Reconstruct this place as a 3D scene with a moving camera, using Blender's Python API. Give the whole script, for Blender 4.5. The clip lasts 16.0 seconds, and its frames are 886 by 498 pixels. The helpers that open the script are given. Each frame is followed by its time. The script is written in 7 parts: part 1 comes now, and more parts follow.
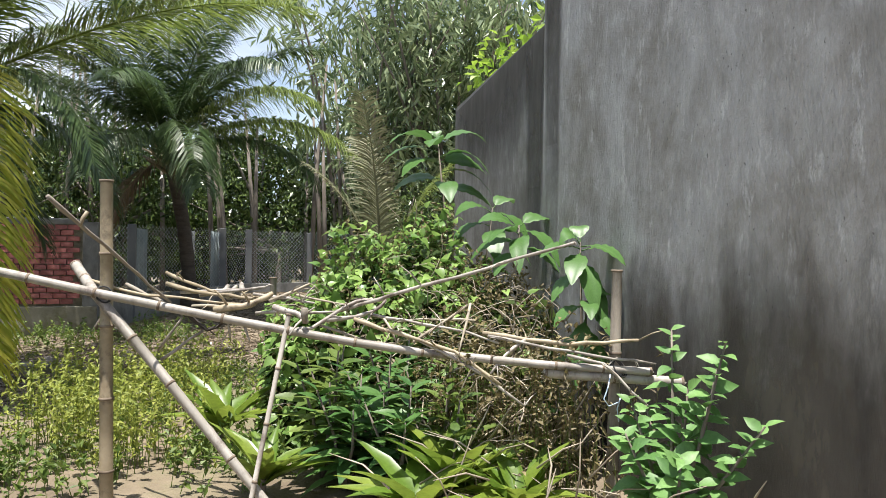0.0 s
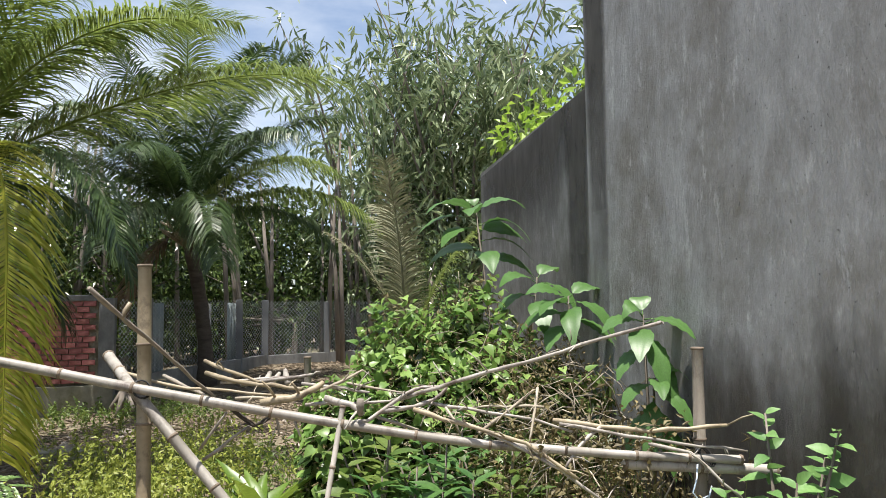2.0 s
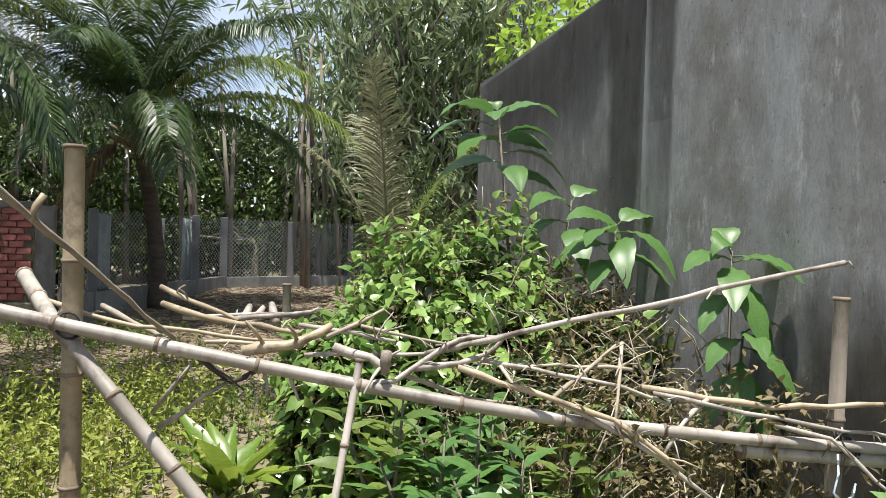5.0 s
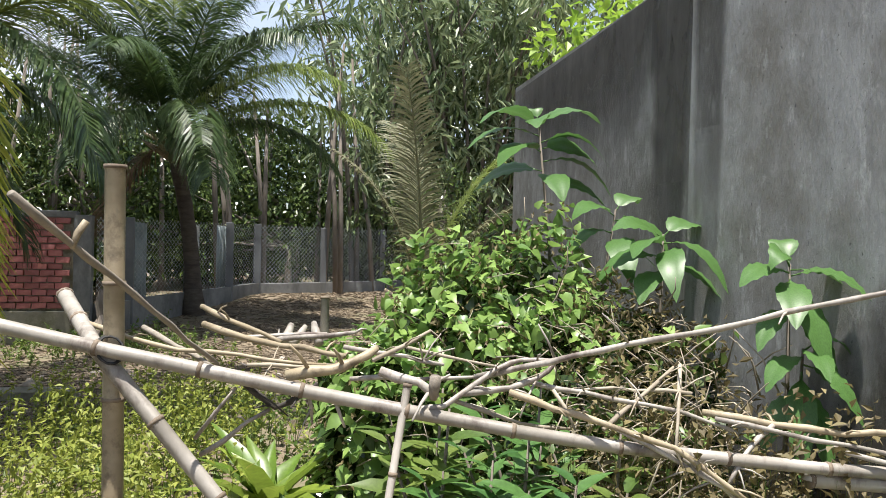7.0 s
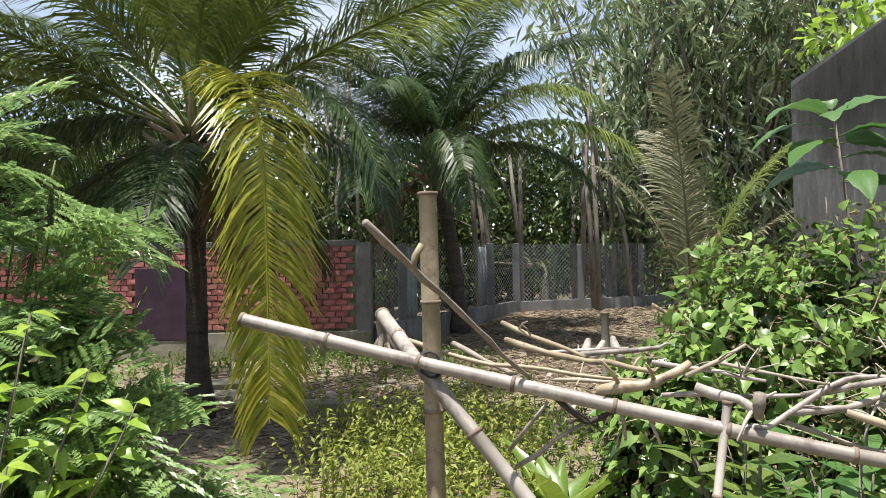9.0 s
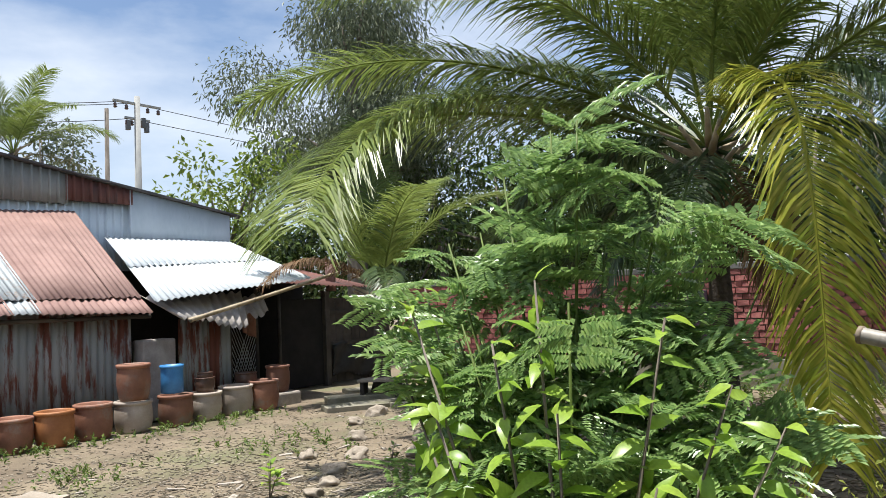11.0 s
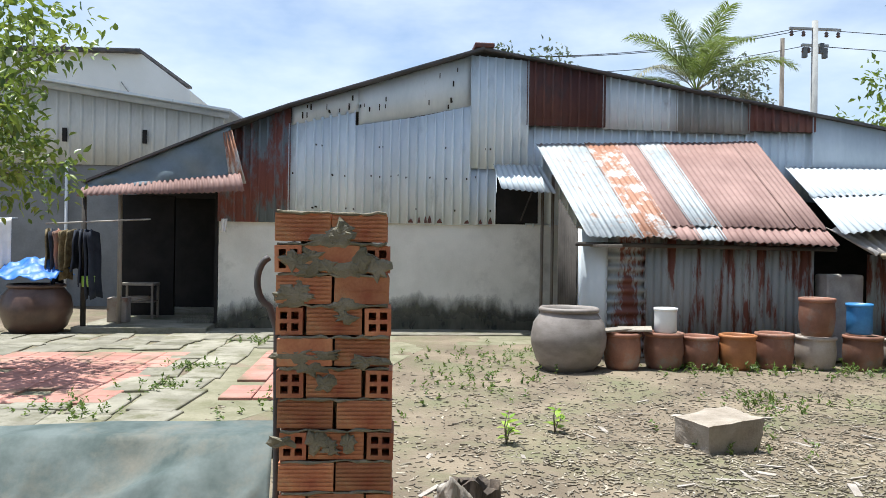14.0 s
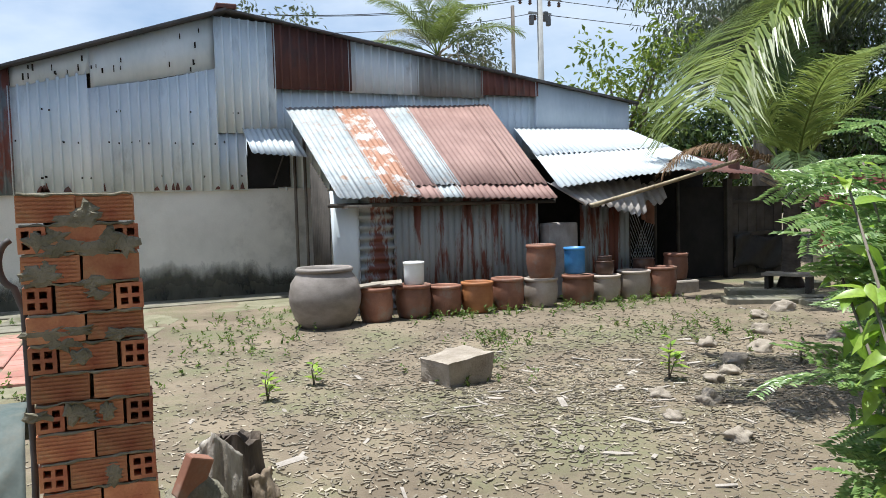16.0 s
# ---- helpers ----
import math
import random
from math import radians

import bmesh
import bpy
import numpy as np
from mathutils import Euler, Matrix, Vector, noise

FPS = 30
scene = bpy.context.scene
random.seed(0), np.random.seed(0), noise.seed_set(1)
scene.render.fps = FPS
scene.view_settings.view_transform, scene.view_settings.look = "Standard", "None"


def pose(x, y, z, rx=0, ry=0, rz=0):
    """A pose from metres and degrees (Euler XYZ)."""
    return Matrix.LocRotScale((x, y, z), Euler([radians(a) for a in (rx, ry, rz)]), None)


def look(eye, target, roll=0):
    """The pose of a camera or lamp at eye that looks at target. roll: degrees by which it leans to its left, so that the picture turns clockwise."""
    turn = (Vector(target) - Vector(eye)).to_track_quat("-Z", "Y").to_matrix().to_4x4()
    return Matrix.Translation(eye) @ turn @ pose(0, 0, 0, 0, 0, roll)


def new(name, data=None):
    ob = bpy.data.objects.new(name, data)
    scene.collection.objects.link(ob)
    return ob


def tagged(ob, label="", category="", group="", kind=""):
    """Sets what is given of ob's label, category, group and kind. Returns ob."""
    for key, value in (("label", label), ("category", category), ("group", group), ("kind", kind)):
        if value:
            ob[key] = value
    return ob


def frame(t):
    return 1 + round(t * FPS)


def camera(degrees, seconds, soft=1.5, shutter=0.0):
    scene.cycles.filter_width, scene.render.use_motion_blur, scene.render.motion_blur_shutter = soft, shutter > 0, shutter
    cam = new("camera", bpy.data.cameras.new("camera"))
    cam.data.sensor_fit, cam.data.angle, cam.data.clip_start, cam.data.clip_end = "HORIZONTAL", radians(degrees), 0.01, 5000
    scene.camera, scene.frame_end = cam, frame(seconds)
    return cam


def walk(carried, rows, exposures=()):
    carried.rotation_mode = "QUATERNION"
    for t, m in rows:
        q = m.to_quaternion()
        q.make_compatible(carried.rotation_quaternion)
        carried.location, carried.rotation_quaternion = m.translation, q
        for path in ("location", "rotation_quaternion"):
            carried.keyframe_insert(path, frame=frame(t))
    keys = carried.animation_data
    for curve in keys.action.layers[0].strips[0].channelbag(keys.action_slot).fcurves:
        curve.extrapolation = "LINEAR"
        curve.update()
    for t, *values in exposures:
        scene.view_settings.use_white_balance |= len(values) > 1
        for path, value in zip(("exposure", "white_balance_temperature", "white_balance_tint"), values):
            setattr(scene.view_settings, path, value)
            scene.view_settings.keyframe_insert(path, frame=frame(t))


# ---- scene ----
cam = camera(60.7, 16.0, 0.8)
PATH = [
    (0, (1.542, -1.903, 1.462), (2.075, 0.025, 1.463), 0.7),
    (0.5, (1.548, -1.902, 1.527), (2.074, 0.027, 1.522), 0.2),
    (1, (1.55, -1.895, 1.58), (2.027, 0.047, 1.578), -1.5),
    (1.5, (1.469, -1.812, 1.56), (1.951, 0.127, 1.643), -1.8),
    (2, (1.342, -1.541, 1.564), (1.858, 0.384, 1.726), -0.8),
    (2.5, (1.299, -1.418, 1.553), (1.852, 0.499, 1.701), 1.3),
    (3, (1.341, -1.24, 1.524), (1.921, 0.672, 1.616), -0.4),
    (3.5, (1.514, -0.801, 1.55), (2.11, 1.105, 1.653), -0.5),
    (4, (1.497, -0.68, 1.579), (2.108, 1.224, 1.576), 0.9),
    (4.5, (1.35, -0.48, 1.529), (1.977, 1.419, 1.512), 1.8),
    (4.7, (1.291, -0.417, 1.526), (1.92, 1.481, 1.504), 1.8),
    (6.8, (1.23, -0.245, 1.582), (1.811, 1.668, 1.556), 1.6),
    (7, (1.235, -0.233, 1.585), (1.789, 1.689, 1.565), 1.4),
    (7.5, (1.191, -0.215, 1.611), (1.703, 1.719, 1.603), 1.3),
    (8, (1.176, -0.206, 1.614), (1.594, 1.75, 1.617), 0.8),
    (8.5, (1.141, -0.182, 1.607), (1.35, 1.807, 1.615), 0.0),
    (9, (1.045, -0.211, 1.577), (0.959, 1.787, 1.6), -1.1),
    (9.5, (0.961, -0.252, 1.561), (0.552, 1.705, 1.61), -1.3),
    (9.7, (0.91, -0.269, 1.553), (0.376, 1.657, 1.613), -1.5),
    (11.8, (0.46, 0.112, 1.517), (-1.102, 1.35, 1.679), -1.7),
    (12, (0.437, 0.099, 1.519), (-1.199, 1.238, 1.681), -1.2),
    (12.5, (0.383, 0.017, 1.507), (-1.402, 0.905, 1.66), 0.3),
    (13, (0.326, -0.001, 1.498), (-1.57, 0.626, 1.609), 0.8),
    (13.5, (0.283, -0.051, 1.48), (-1.682, 0.319, 1.535), 0.9),
    (14, (0.23, -0.086, 1.441), (-1.763, 0.077, 1.434), 0.9),
    (14.5, (0.276, -0.102, 1.43), (-1.721, -0.02, 1.36), -0.2),
    (15, (0.43, -0.121, 1.414), (-1.558, 0.064, 1.3), -1.3),
    (15.5, (0.543, -0.109, 1.44), (-1.405, 0.325, 1.313), -1.4),
    (16, (0.599, -0.095, 1.475), (-1.243, 0.675, 1.358), -1.6),
]
walk(cam, [(t, look(e, g, r)) for t, e, g, r in PATH], [(0, 0.95, 6450, 11), (1.2, 0.92, 6450, 11), (2.2, 0.78, 6470, 11), (4.0, 0.68, 6470, 11), (4.6, 0.84, 6470, 11), (7.0, 0.90, 6450, 11), (9.0, 0.86, 6480, 12), (9.7, 0.80, 6480, 12), (11.8, 0.66, 6180, 9), (12.5, 0.74, 6060, 9), (14.5, 0.76, 6020, 8), (15.0, 0.80, 6020, 8), (16, 0.60, 6020, 8)])

# ---- world and sun ----
world = bpy.data.worlds.new("sky")
scene.world = world
world.use_nodes = True
wn = world.node_tree.nodes
sky = wn.new("ShaderNodeTexSky")
sky.sky_type = "NISHITA"
sky.sun_disc = False
SUN = Vector((-0.07, -0.15, 0.985)).normalized()
sky.sun_elevation = math.asin(SUN.z)
sky.sun_rotation = math.atan2(SUN.x, SUN.y)
sky.air_density, sky.dust_density, sky.ozone_density = 1.0, 1.2, 1.5
# thin high cloud over the blue
wtc = wn.new("ShaderNodeTexCoord")
wmap = wn.new("ShaderNodeMapping")
wmap.inputs["Scale"].default_value = (1.2, 1.2, 3.2)
wnoise = wn.new("ShaderNodeTexNoise")
wnoise.inputs["Scale"].default_value = 1.6
wnoise.inputs["Detail"].default_value = 7
wnoise.inputs["Roughness"].default_value = 0.55
wramp = wn.new("ShaderNodeValToRGB")
wramp.color_ramp.elements[0].position, wramp.color_ramp.elements[1].position = 0.40, 0.72
wmix = wn.new("ShaderNodeMix")
wmix.data_type = "RGBA"
wmix.inputs["B"].default_value = (6.4, 6.8, 7.3, 1)
wl = world.node_tree.links.new
wl(wtc.outputs["Generated"], wmap.inputs["Vector"])
wl(wmap.outputs["Vector"], wnoise.inputs["Vector"])
wl(wnoise.outputs["Fac"], wramp.inputs["Fac"])
wl(wramp.outputs["Color"], wmix.inputs["Factor"])
wl(sky.outputs["Color"], wmix.inputs["A"])
wl(wmix.outputs["Result"], wn["Background"].inputs["Color"])
wn["Background"].inputs["Strength"].default_value = 0.098
sun = new("sun", bpy.data.lights.new("sun", "SUN"))
sun.data.energy, sun.data.angle, sun.data.color = 5.0, radians(0.6), (1.0, 0.96, 0.88)
sun.matrix_world = look(SUN * 40, (0, 0, 0))

# ---- materials ----
def rgba(c):
    return (c[0], c[1], c[2], 1)


def stuff_mat(name, c1, c2, scale=6.0, rough=0.8, bump=0.3, fine=60.0, metal=0.0, c3=None, c3_at=(0.55, 0.7), c3_scale=2.0,
              stretch=(1, 1, 1), vary=0.0, island=False, lift=0.01, coat=0.0, soft=1.0):
    """Two colours in broad noise, fine grain, a third colour as stains, and relief."""
    m = bpy.data.materials.new(name)
    m.use_nodes = True
    n, l = m.node_tree.nodes, m.node_tree.links.new
    b = n["Principled BSDF"]
    tc = n.new("ShaderNodeTexCoord")
    mp = n.new("ShaderNodeMapping")
    mp.inputs["Scale"].default_value = stretch
    l(tc.outputs["Object"], mp.inputs["Vector"])

    def noise_at(s, detail=4, rough_=0.6):
        t = n.new("ShaderNodeTexNoise")
        t.inputs["Scale"].default_value, t.inputs["Detail"].default_value, t.inputs["Roughness"].default_value = s, detail, rough_
        l(mp.outputs["Vector"], t.inputs["Vector"])
        return t.outputs["Fac"]

    def mix(fac, a, bb, mode="MIX"):
        x = n.new("ShaderNodeMix")
        x.data_type, x.blend_type = "RGBA", mode
        for key, v in (("Factor", fac), ("A", a), ("B", bb)):
            if isinstance(v, (tuple, float, int)):
                x.inputs[key].default_value = v
            else:
                l(v, x.inputs[key])
        return x.outputs["Result"]

    def ramp(v, lo, hi):
        r = n.new("ShaderNodeMapRange")
        r.inputs["From Min"].default_value, r.inputs["From Max"].default_value = lo, hi
        l(v, r.inputs["Value"])
        return r.outputs["Result"]

    broad, grain = noise_at(scale), noise_at(fine, 3)
    col = mix(ramp(broad, 0.35, 0.65), rgba(c1), rgba(c2))
    if c3:
        col = mix(ramp(noise_at(c3_scale, 6, 0.7), *c3_at), col, rgba(c3))
    col = mix(0.35 * soft, col, mix(grain, (0.35, 0.35, 0.35, 1), (0.75, 0.75, 0.75, 1)), "OVERLAY")
    if vary:
        src = n.new("ShaderNodeNewGeometry").outputs["Random Per Island"] if island else n.new("ShaderNodeObjectInfo").outputs["Random"]
        h = n.new("ShaderNodeHueSaturation")
        l(ramp(src, 0, 1), h.inputs["Value"])
        h.inputs["Value"].default_value = 1
        r = n.new("ShaderNodeMapRange")
        r.inputs["To Min"].default_value, r.inputs["To Max"].default_value = 1 - vary, 1 + vary
        l(src, r.inputs["Value"])
        l(r.outputs["Result"], h.inputs["Value"])
        l(col, h.inputs["Color"])
        col = h.outputs["Color"]
    l(col, b.inputs["Base Color"])
    b.inputs["Roughness"].default_value, b.inputs["Metallic"].default_value = rough, metal
    b.inputs["Coat Weight"].default_value = coat
    bp = n.new("ShaderNodeBump")
    bp.inputs["Strength"].default_value, bp.inputs["Distance"].default_value = bump, lift
    l(mix(0.5, broad, grain), bp.inputs["Height"])
    l(bp.outputs["Normal"], b.inputs["Normal"])
    return m


def leaf_mat(name, c1, c2, rough=0.45, through_light=0.35, spread=0.35):
    """A leaf: two greens by island, gloss above, light let through."""
    m = bpy.data.materials.new(name)
    m.use_nodes = True
    n, l = m.node_tree.nodes, m.node_tree.links.new
    b = n["Principled BSDF"]
    g = n.new("ShaderNodeNewGeometry")
    x = n.new("ShaderNodeMix")
    x.data_type = "RGBA"
    x.inputs["A"].default_value, x.inputs["B"].default_value = rgba(c1), rgba(c2)
    l(g.outputs["Random Per Island"], x.inputs["Factor"])
    t = n.new("ShaderNodeTexNoise")
    t.inputs["Scale"].default_value = 25
    h = n.new("ShaderNodeHueSaturation")
    r = n.new("ShaderNodeMapRange")
    r.inputs["To Min"].default_value, r.inputs["To Max"].default_value = 1 - spread, 1 + spread
    l(t.outputs["Fac"], r.inputs["Value"])
    l(r.outputs["Result"], h.inputs["Value"])
    l(x.outputs["Result"], h.inputs["Color"])
    l(h.outputs["Color"], b.inputs["Base Color"])
    b.inputs["Roughness"].default_value = rough
    tr = n.new("ShaderNodeBsdfTranslucent")
    l(h.outputs["Color"], tr.inputs["Color"])
    mx = n.new("ShaderNodeMixShader")
    mx.inputs["Fac"].default_value = through_light
    l(b.outputs["BSDF"], mx.inputs[1])
    l(tr.outputs["BSDF"], mx.inputs[2])
    l(mx.outputs["Shader"], n["Material Output"].inputs["Surface"])
    return m


M = {}
M["soil"] = stuff_mat("soil", (0.12, 0.092, 0.062), (0.22, 0.175, 0.12), 1.3, 0.95, 0.9, 34, c3=(0.135, 0.135, 0.07), c3_at=(0.48, 0.66), c3_scale=0.7, lift=0.03)


def wall_mat(name, light, dark, brown):
    """Trowelled cement render: long streaks, blotches, faint block courses, small pits and cracks."""
    m = bpy.data.materials.new(name)
    m.use_nodes = True
    n, l = m.node_tree.nodes, m.node_tree.links.new
    b = n["Principled BSDF"]
    tc = n.new("ShaderNodeTexCoord")

    def field(scale, stretch, detail, rough, lo, hi):
        mp, t, r = n.new("ShaderNodeMapping"), n.new("ShaderNodeTexNoise"), n.new("ShaderNodeMapRange")
        mp.inputs["Scale"].default_value = stretch
        t.inputs["Scale"].default_value, t.inputs["Detail"].default_value, t.inputs["Roughness"].default_value = scale, detail, rough
        r.inputs["From Min"].default_value, r.inputs["From Max"].default_value = lo, hi
        l(tc.outputs["Object"], mp.inputs["Vector"])
        l(mp.outputs["Vector"], t.inputs["Vector"])
        l(t.outputs["Fac"], r.inputs["Value"])
        return r.outputs["Result"]

    def mix(fac, a, c, mode="MIX"):
        x = n.new("ShaderNodeMix")
        x.data_type, x.blend_type = "RGBA", mode
        for key, v in (("Factor", fac), ("A", a), ("B", c)):
            if isinstance(v, (tuple, float, int)):
                x.inputs[key].default_value = v
            else:
                l(v, x.inputs[key])
        return x.outputs["Result"]

    streak = field(3.0, (1, 2.0, 0.8), 10, 0.72, 0.36, 0.64)
    blotch = field(1.7, (1, 1, 0.9), 9, 0.7, 0.44, 0.70)
    chalk = field(5.0, (1, 1.8, 0.6), 9, 0.75, 0.56, 0.74)
    pits = field(46, (1, 1, 0.6), 3, 0.6, 0.66, 0.74)
    col = mix(streak, rgba(dark), rgba(light))
    col = mix(blotch, col, rgba(brown))
    col = mix(chalk, col, rgba([c * 1.45 for c in light]))
    br = n.new("ShaderNodeTexBrick")
    sw = n.new("ShaderNodeMapping")
    sw.inputs["Rotation"].default_value = (0, radians(90), radians(90))
    l(tc.outputs["Object"], sw.inputs["Vector"])
    l(sw.outputs["Vector"], br.inputs["Vector"])
    br.inputs["Scale"].default_value = 1.0
    br.inputs["Brick Width"].default_value, br.inputs["Row Height"].default_value = 0.2, 0.2
    br.inputs["Mortar Size"].default_value, br.inputs["Mortar Smooth"].default_value = 0.022, 1.0
    br.inputs["Color1"].default_value, br.inputs["Color2"].default_value, br.inputs["Mortar"].default_value = (0.42, 0.42, 0.42, 1), (0.56, 0.56, 0.56, 1), (0.5, 0.5, 0.5, 1)
    col = mix(0.16, col, br.outputs["Color"], "OVERLAY")
    col = mix(pits, col, rgba([c * 0.45 for c in dark]))
    l(col, b.inputs["Base Color"])
    b.inputs["Roughness"].default_value = 0.88
    bp = n.new("ShaderNodeBump")
    bp.inputs["Strength"].default_value, bp.inputs["Distance"].default_value = 0.5, 0.012
    l(mix(0.5, streak, field(30, (1, 1.6, 0.5), 5, 0.65, 0.3, 0.7)), bp.inputs["Height"])
    l(bp.outputs["Normal"], b.inputs["Normal"])
    return m


M["render_wall"] = wall_mat("cement_render", (0.34, 0.345, 0.35), (0.22, 0.222, 0.222), (0.165, 0.155, 0.14))
M["old_render"] = stuff_mat("old_render", (0.13, 0.13, 0.125), (0.22, 0.218, 0.21), 2.6, 0.9, 0.7, 40, stretch=(1.2, 1.2, 0.7), c3=(0.06, 0.06, 0.055), c3_at=(0.5, 0.74), c3_scale=1.1)
M["old_wall"] = wall_mat("old_cement_wall", (0.26, 0.262, 0.26), (0.16, 0.16, 0.155), (0.1, 0.095, 0.085))
M["stump_wood"] = stuff_mat("rotten_wood", (0.13, 0.095, 0.065), (0.33, 0.26, 0.185), 7, 0.95, 0.9, 30, stretch=(1.6, 1.6, 0.35), lift=0.02)
M["plaster"] = stuff_mat("plaster", (0.6, 0.585, 0.52), (0.72, 0.70, 0.63), 1.6, 0.9, 0.3, 40, c3=(0.36, 0.35, 0.31), c3_at=(0.56, 0.8), c3_scale=1.0)
M["concrete"] = stuff_mat("concrete", (0.165, 0.152, 0.112), (0.275, 0.255, 0.2), 2.2, 0.9, 0.5, 50, c3=(0.115, 0.11, 0.06), c3_at=(0.5, 0.66), c3_scale=2.4, vary=0.15)
M["red_tile"] = stuff_mat("red_tile", (0.35, 0.15, 0.115), (0.44, 0.225, 0.18), 2.2, 0.85, 0.3, 60, c3=(0.17, 0.15, 0.09), c3_at=(0.5, 0.66), c3_scale=1.5, vary=0.16)
M["brick"] = stuff_mat("red_brick", (0.24, 0.075, 0.07), (0.36, 0.135, 0.12), 9, 0.9, 0.6, 90, vary=0.3)
M["brick_far"] = stuff_mat("red_brick_run", (0.24, 0.075, 0.07), (0.36, 0.135, 0.12), 9, 0.9, 0.6, 90, vary=0.3, island=True)
M["hollow_brick"] = stuff_mat("hollow_brick", (0.36, 0.115, 0.06), (0.52, 0.24, 0.12), 7, 0.85, 0.5, 110, vary=0.32, c3=(0.5, 0.36, 0.2), c3_at=(0.58, 0.75), c3_scale=6)
M["mortar"] = stuff_mat("mortar", (0.15, 0.138, 0.095), (0.27, 0.245, 0.185), 9, 0.95, 0.8, 70, lift=0.02)
M["bamboo"] = stuff_mat("dry_bamboo", (0.26, 0.235, 0.2), (0.44, 0.405, 0.36), 3.5, 0.5, 0.25, 50, c3=(0.13, 0.10, 0.085), c3_at=(0.5, 0.66), c3_scale=5, vary=0.16, stretch=(1, 1, 0.6))
M["bamboo_tan"] = stuff_mat("tan_bamboo", (0.24, 0.19, 0.12), (0.39, 0.325, 0.225), 4, 0.55, 0.25, 50, c3=(0.1, 0.075, 0.05), c3_at=(0.53, 0.7), c3_scale=7, vary=0.15)
M["twig"] = stuff_mat("dry_twig", (0.24, 0.20, 0.15), (0.44, 0.385, 0.30), 5, 0.8, 0.3, 60, vary=0.25)
M["bark"] = stuff_mat("bark", (0.12, 0.10, 0.08), (0.22, 0.19, 0.16), 5, 0.95, 0.9, 30, stretch=(1, 1, 0.3), lift=0.02)
M["palm_bark"] = stuff_mat("palm_bark", (0.045, 0.035, 0.03), (0.09, 0.075, 0.06), 5, 0.95, 0.9, 30, stretch=(1, 1, 3), lift=0.02)
M["old_wood"] = stuff_mat("weathered_wood", (0.22, 0.19, 0.155), (0.33, 0.29, 0.24), 3, 0.9, 0.6, 50, stretch=(1, 6, 1), c3=(0.1, 0.085, 0.07), c3_at=(0.55, 0.75), c3_scale=3, vary=0.2)
M["dark_wood"] = stuff_mat("dark_wood", (0.035, 0.03, 0.025), (0.075, 0.065, 0.055), 3, 0.9, 0.5, 50, vary=0.2)
GALV, GALV2 = (0.60, 0.67, 0.71), (0.76, 0.81, 0.84)
M["galv"] = stuff_mat("galvanised_sheet", GALV, GALV2, 1.4, 0.55, 0.15, 20, 0.1, (0.30, 0.34, 0.37), (0.55, 0.75), 1.5, (1, 1, 0.35), 0.12)
M["galv_white"] = stuff_mat("pale_galvanised_sheet", (0.52, 0.58, 0.61), (0.64, 0.69, 0.715), 1.2, 0.55, 0.15, 20, 0.1, (0.36, 0.37, 0.37), (0.62, 0.72), 2.2, (1, 1, 0.35), 0.06)
M["galv_roof"] = stuff_mat("dull_galvanised_sheet", (0.27, 0.3, 0.315), (0.4, 0.425, 0.435), 2.2, 0.66, 0.2, 22, 0.2, (0.30, 0.19, 0.13), (0.54, 0.68), 4.5, (1.4, 1.4, 0.5), 0.06)
M["galv_rusty"] = stuff_mat("rust_patched_sheet", (0.46, 0.48, 0.49), (0.55, 0.55, 0.53), 1.4, 0.65, 0.2, 25, 0.15, (0.31, 0.145, 0.085), (0.41, 0.52), 2.0, (1.6, 1.6, 0.5), 0.06)
M["rust"] = stuff_mat("rust_brown_sheet", (0.20, 0.115, 0.098), (0.29, 0.18, 0.155), 1.6, 0.75, 0.2, 35, 0.1, (0.37, 0.27, 0.23), (0.62, 0.75), 2.5, (1, 1, 0.4), 0.1)
M["rust_dark"] = stuff_mat("dark_rust_sheet", (0.09, 0.035, 0.03), (0.15, 0.06, 0.045), 1.6, 0.75, 0.2, 35, 0.1, (0.06, 0.045, 0.045), (0.5, 0.7), 2.5, (1, 1, 0.4), 0.15)
M["drip_sheet"] = stuff_mat("rust_streaked_sheet", (0.27, 0.29, 0.29), (0.36, 0.38, 0.37), 1.6, 0.65, 0.2, 30, 0.15, (0.17, 0.06, 0.04), (0.5, 0.56), 1.5, (1.0, 2.6, 0.35), 0.08)
M["blue_grey_rust"] = stuff_mat("grey_blue_rusted_sheet", (0.13, 0.16, 0.18), (0.2, 0.23, 0.25), 1.6, 0.7, 0.2, 30, 0.15, (0.2, 0.075, 0.06), (0.5, 0.58), 1.2, (1.0, 1.6, 0.5), 0.05)
M["tarp_blue"] = stuff_mat("grey_blue_tarp", (0.11, 0.145, 0.17), (0.16, 0.2, 0.23), 2, 0.5, 0.3, 15, lift=0.02)
M["fibro"] = stuff_mat("fibre_cement", (0.37, 0.41, 0.44), (0.48, 0.51, 0.53), 1.4, 0.8, 0.3, 40, c3=(0.4, 0.41, 0.42), c3_at=(0.62, 0.8), c3_scale=1.2)
M["fibro_old"] = stuff_mat("old_fibre_cement", (0.30, 0.27, 0.25), (0.45, 0.42, 0.40), 3.4, 0.9, 0.4, 40)
M["roof_metal"] = stuff_mat("dark_roof_edge", (0.05, 0.05, 0.05), (0.10, 0.09, 0.09), 3, 0.7, 0.2, 30)
# near black: room shade put into the colour; also tar, nails and brackets
M["shade_and_tar"] = stuff_mat("shade_and_tar_black", (0.008, 0.0075, 0.007), (0.018, 0.016, 0.015), 3, 0.95, 0.2, 30)
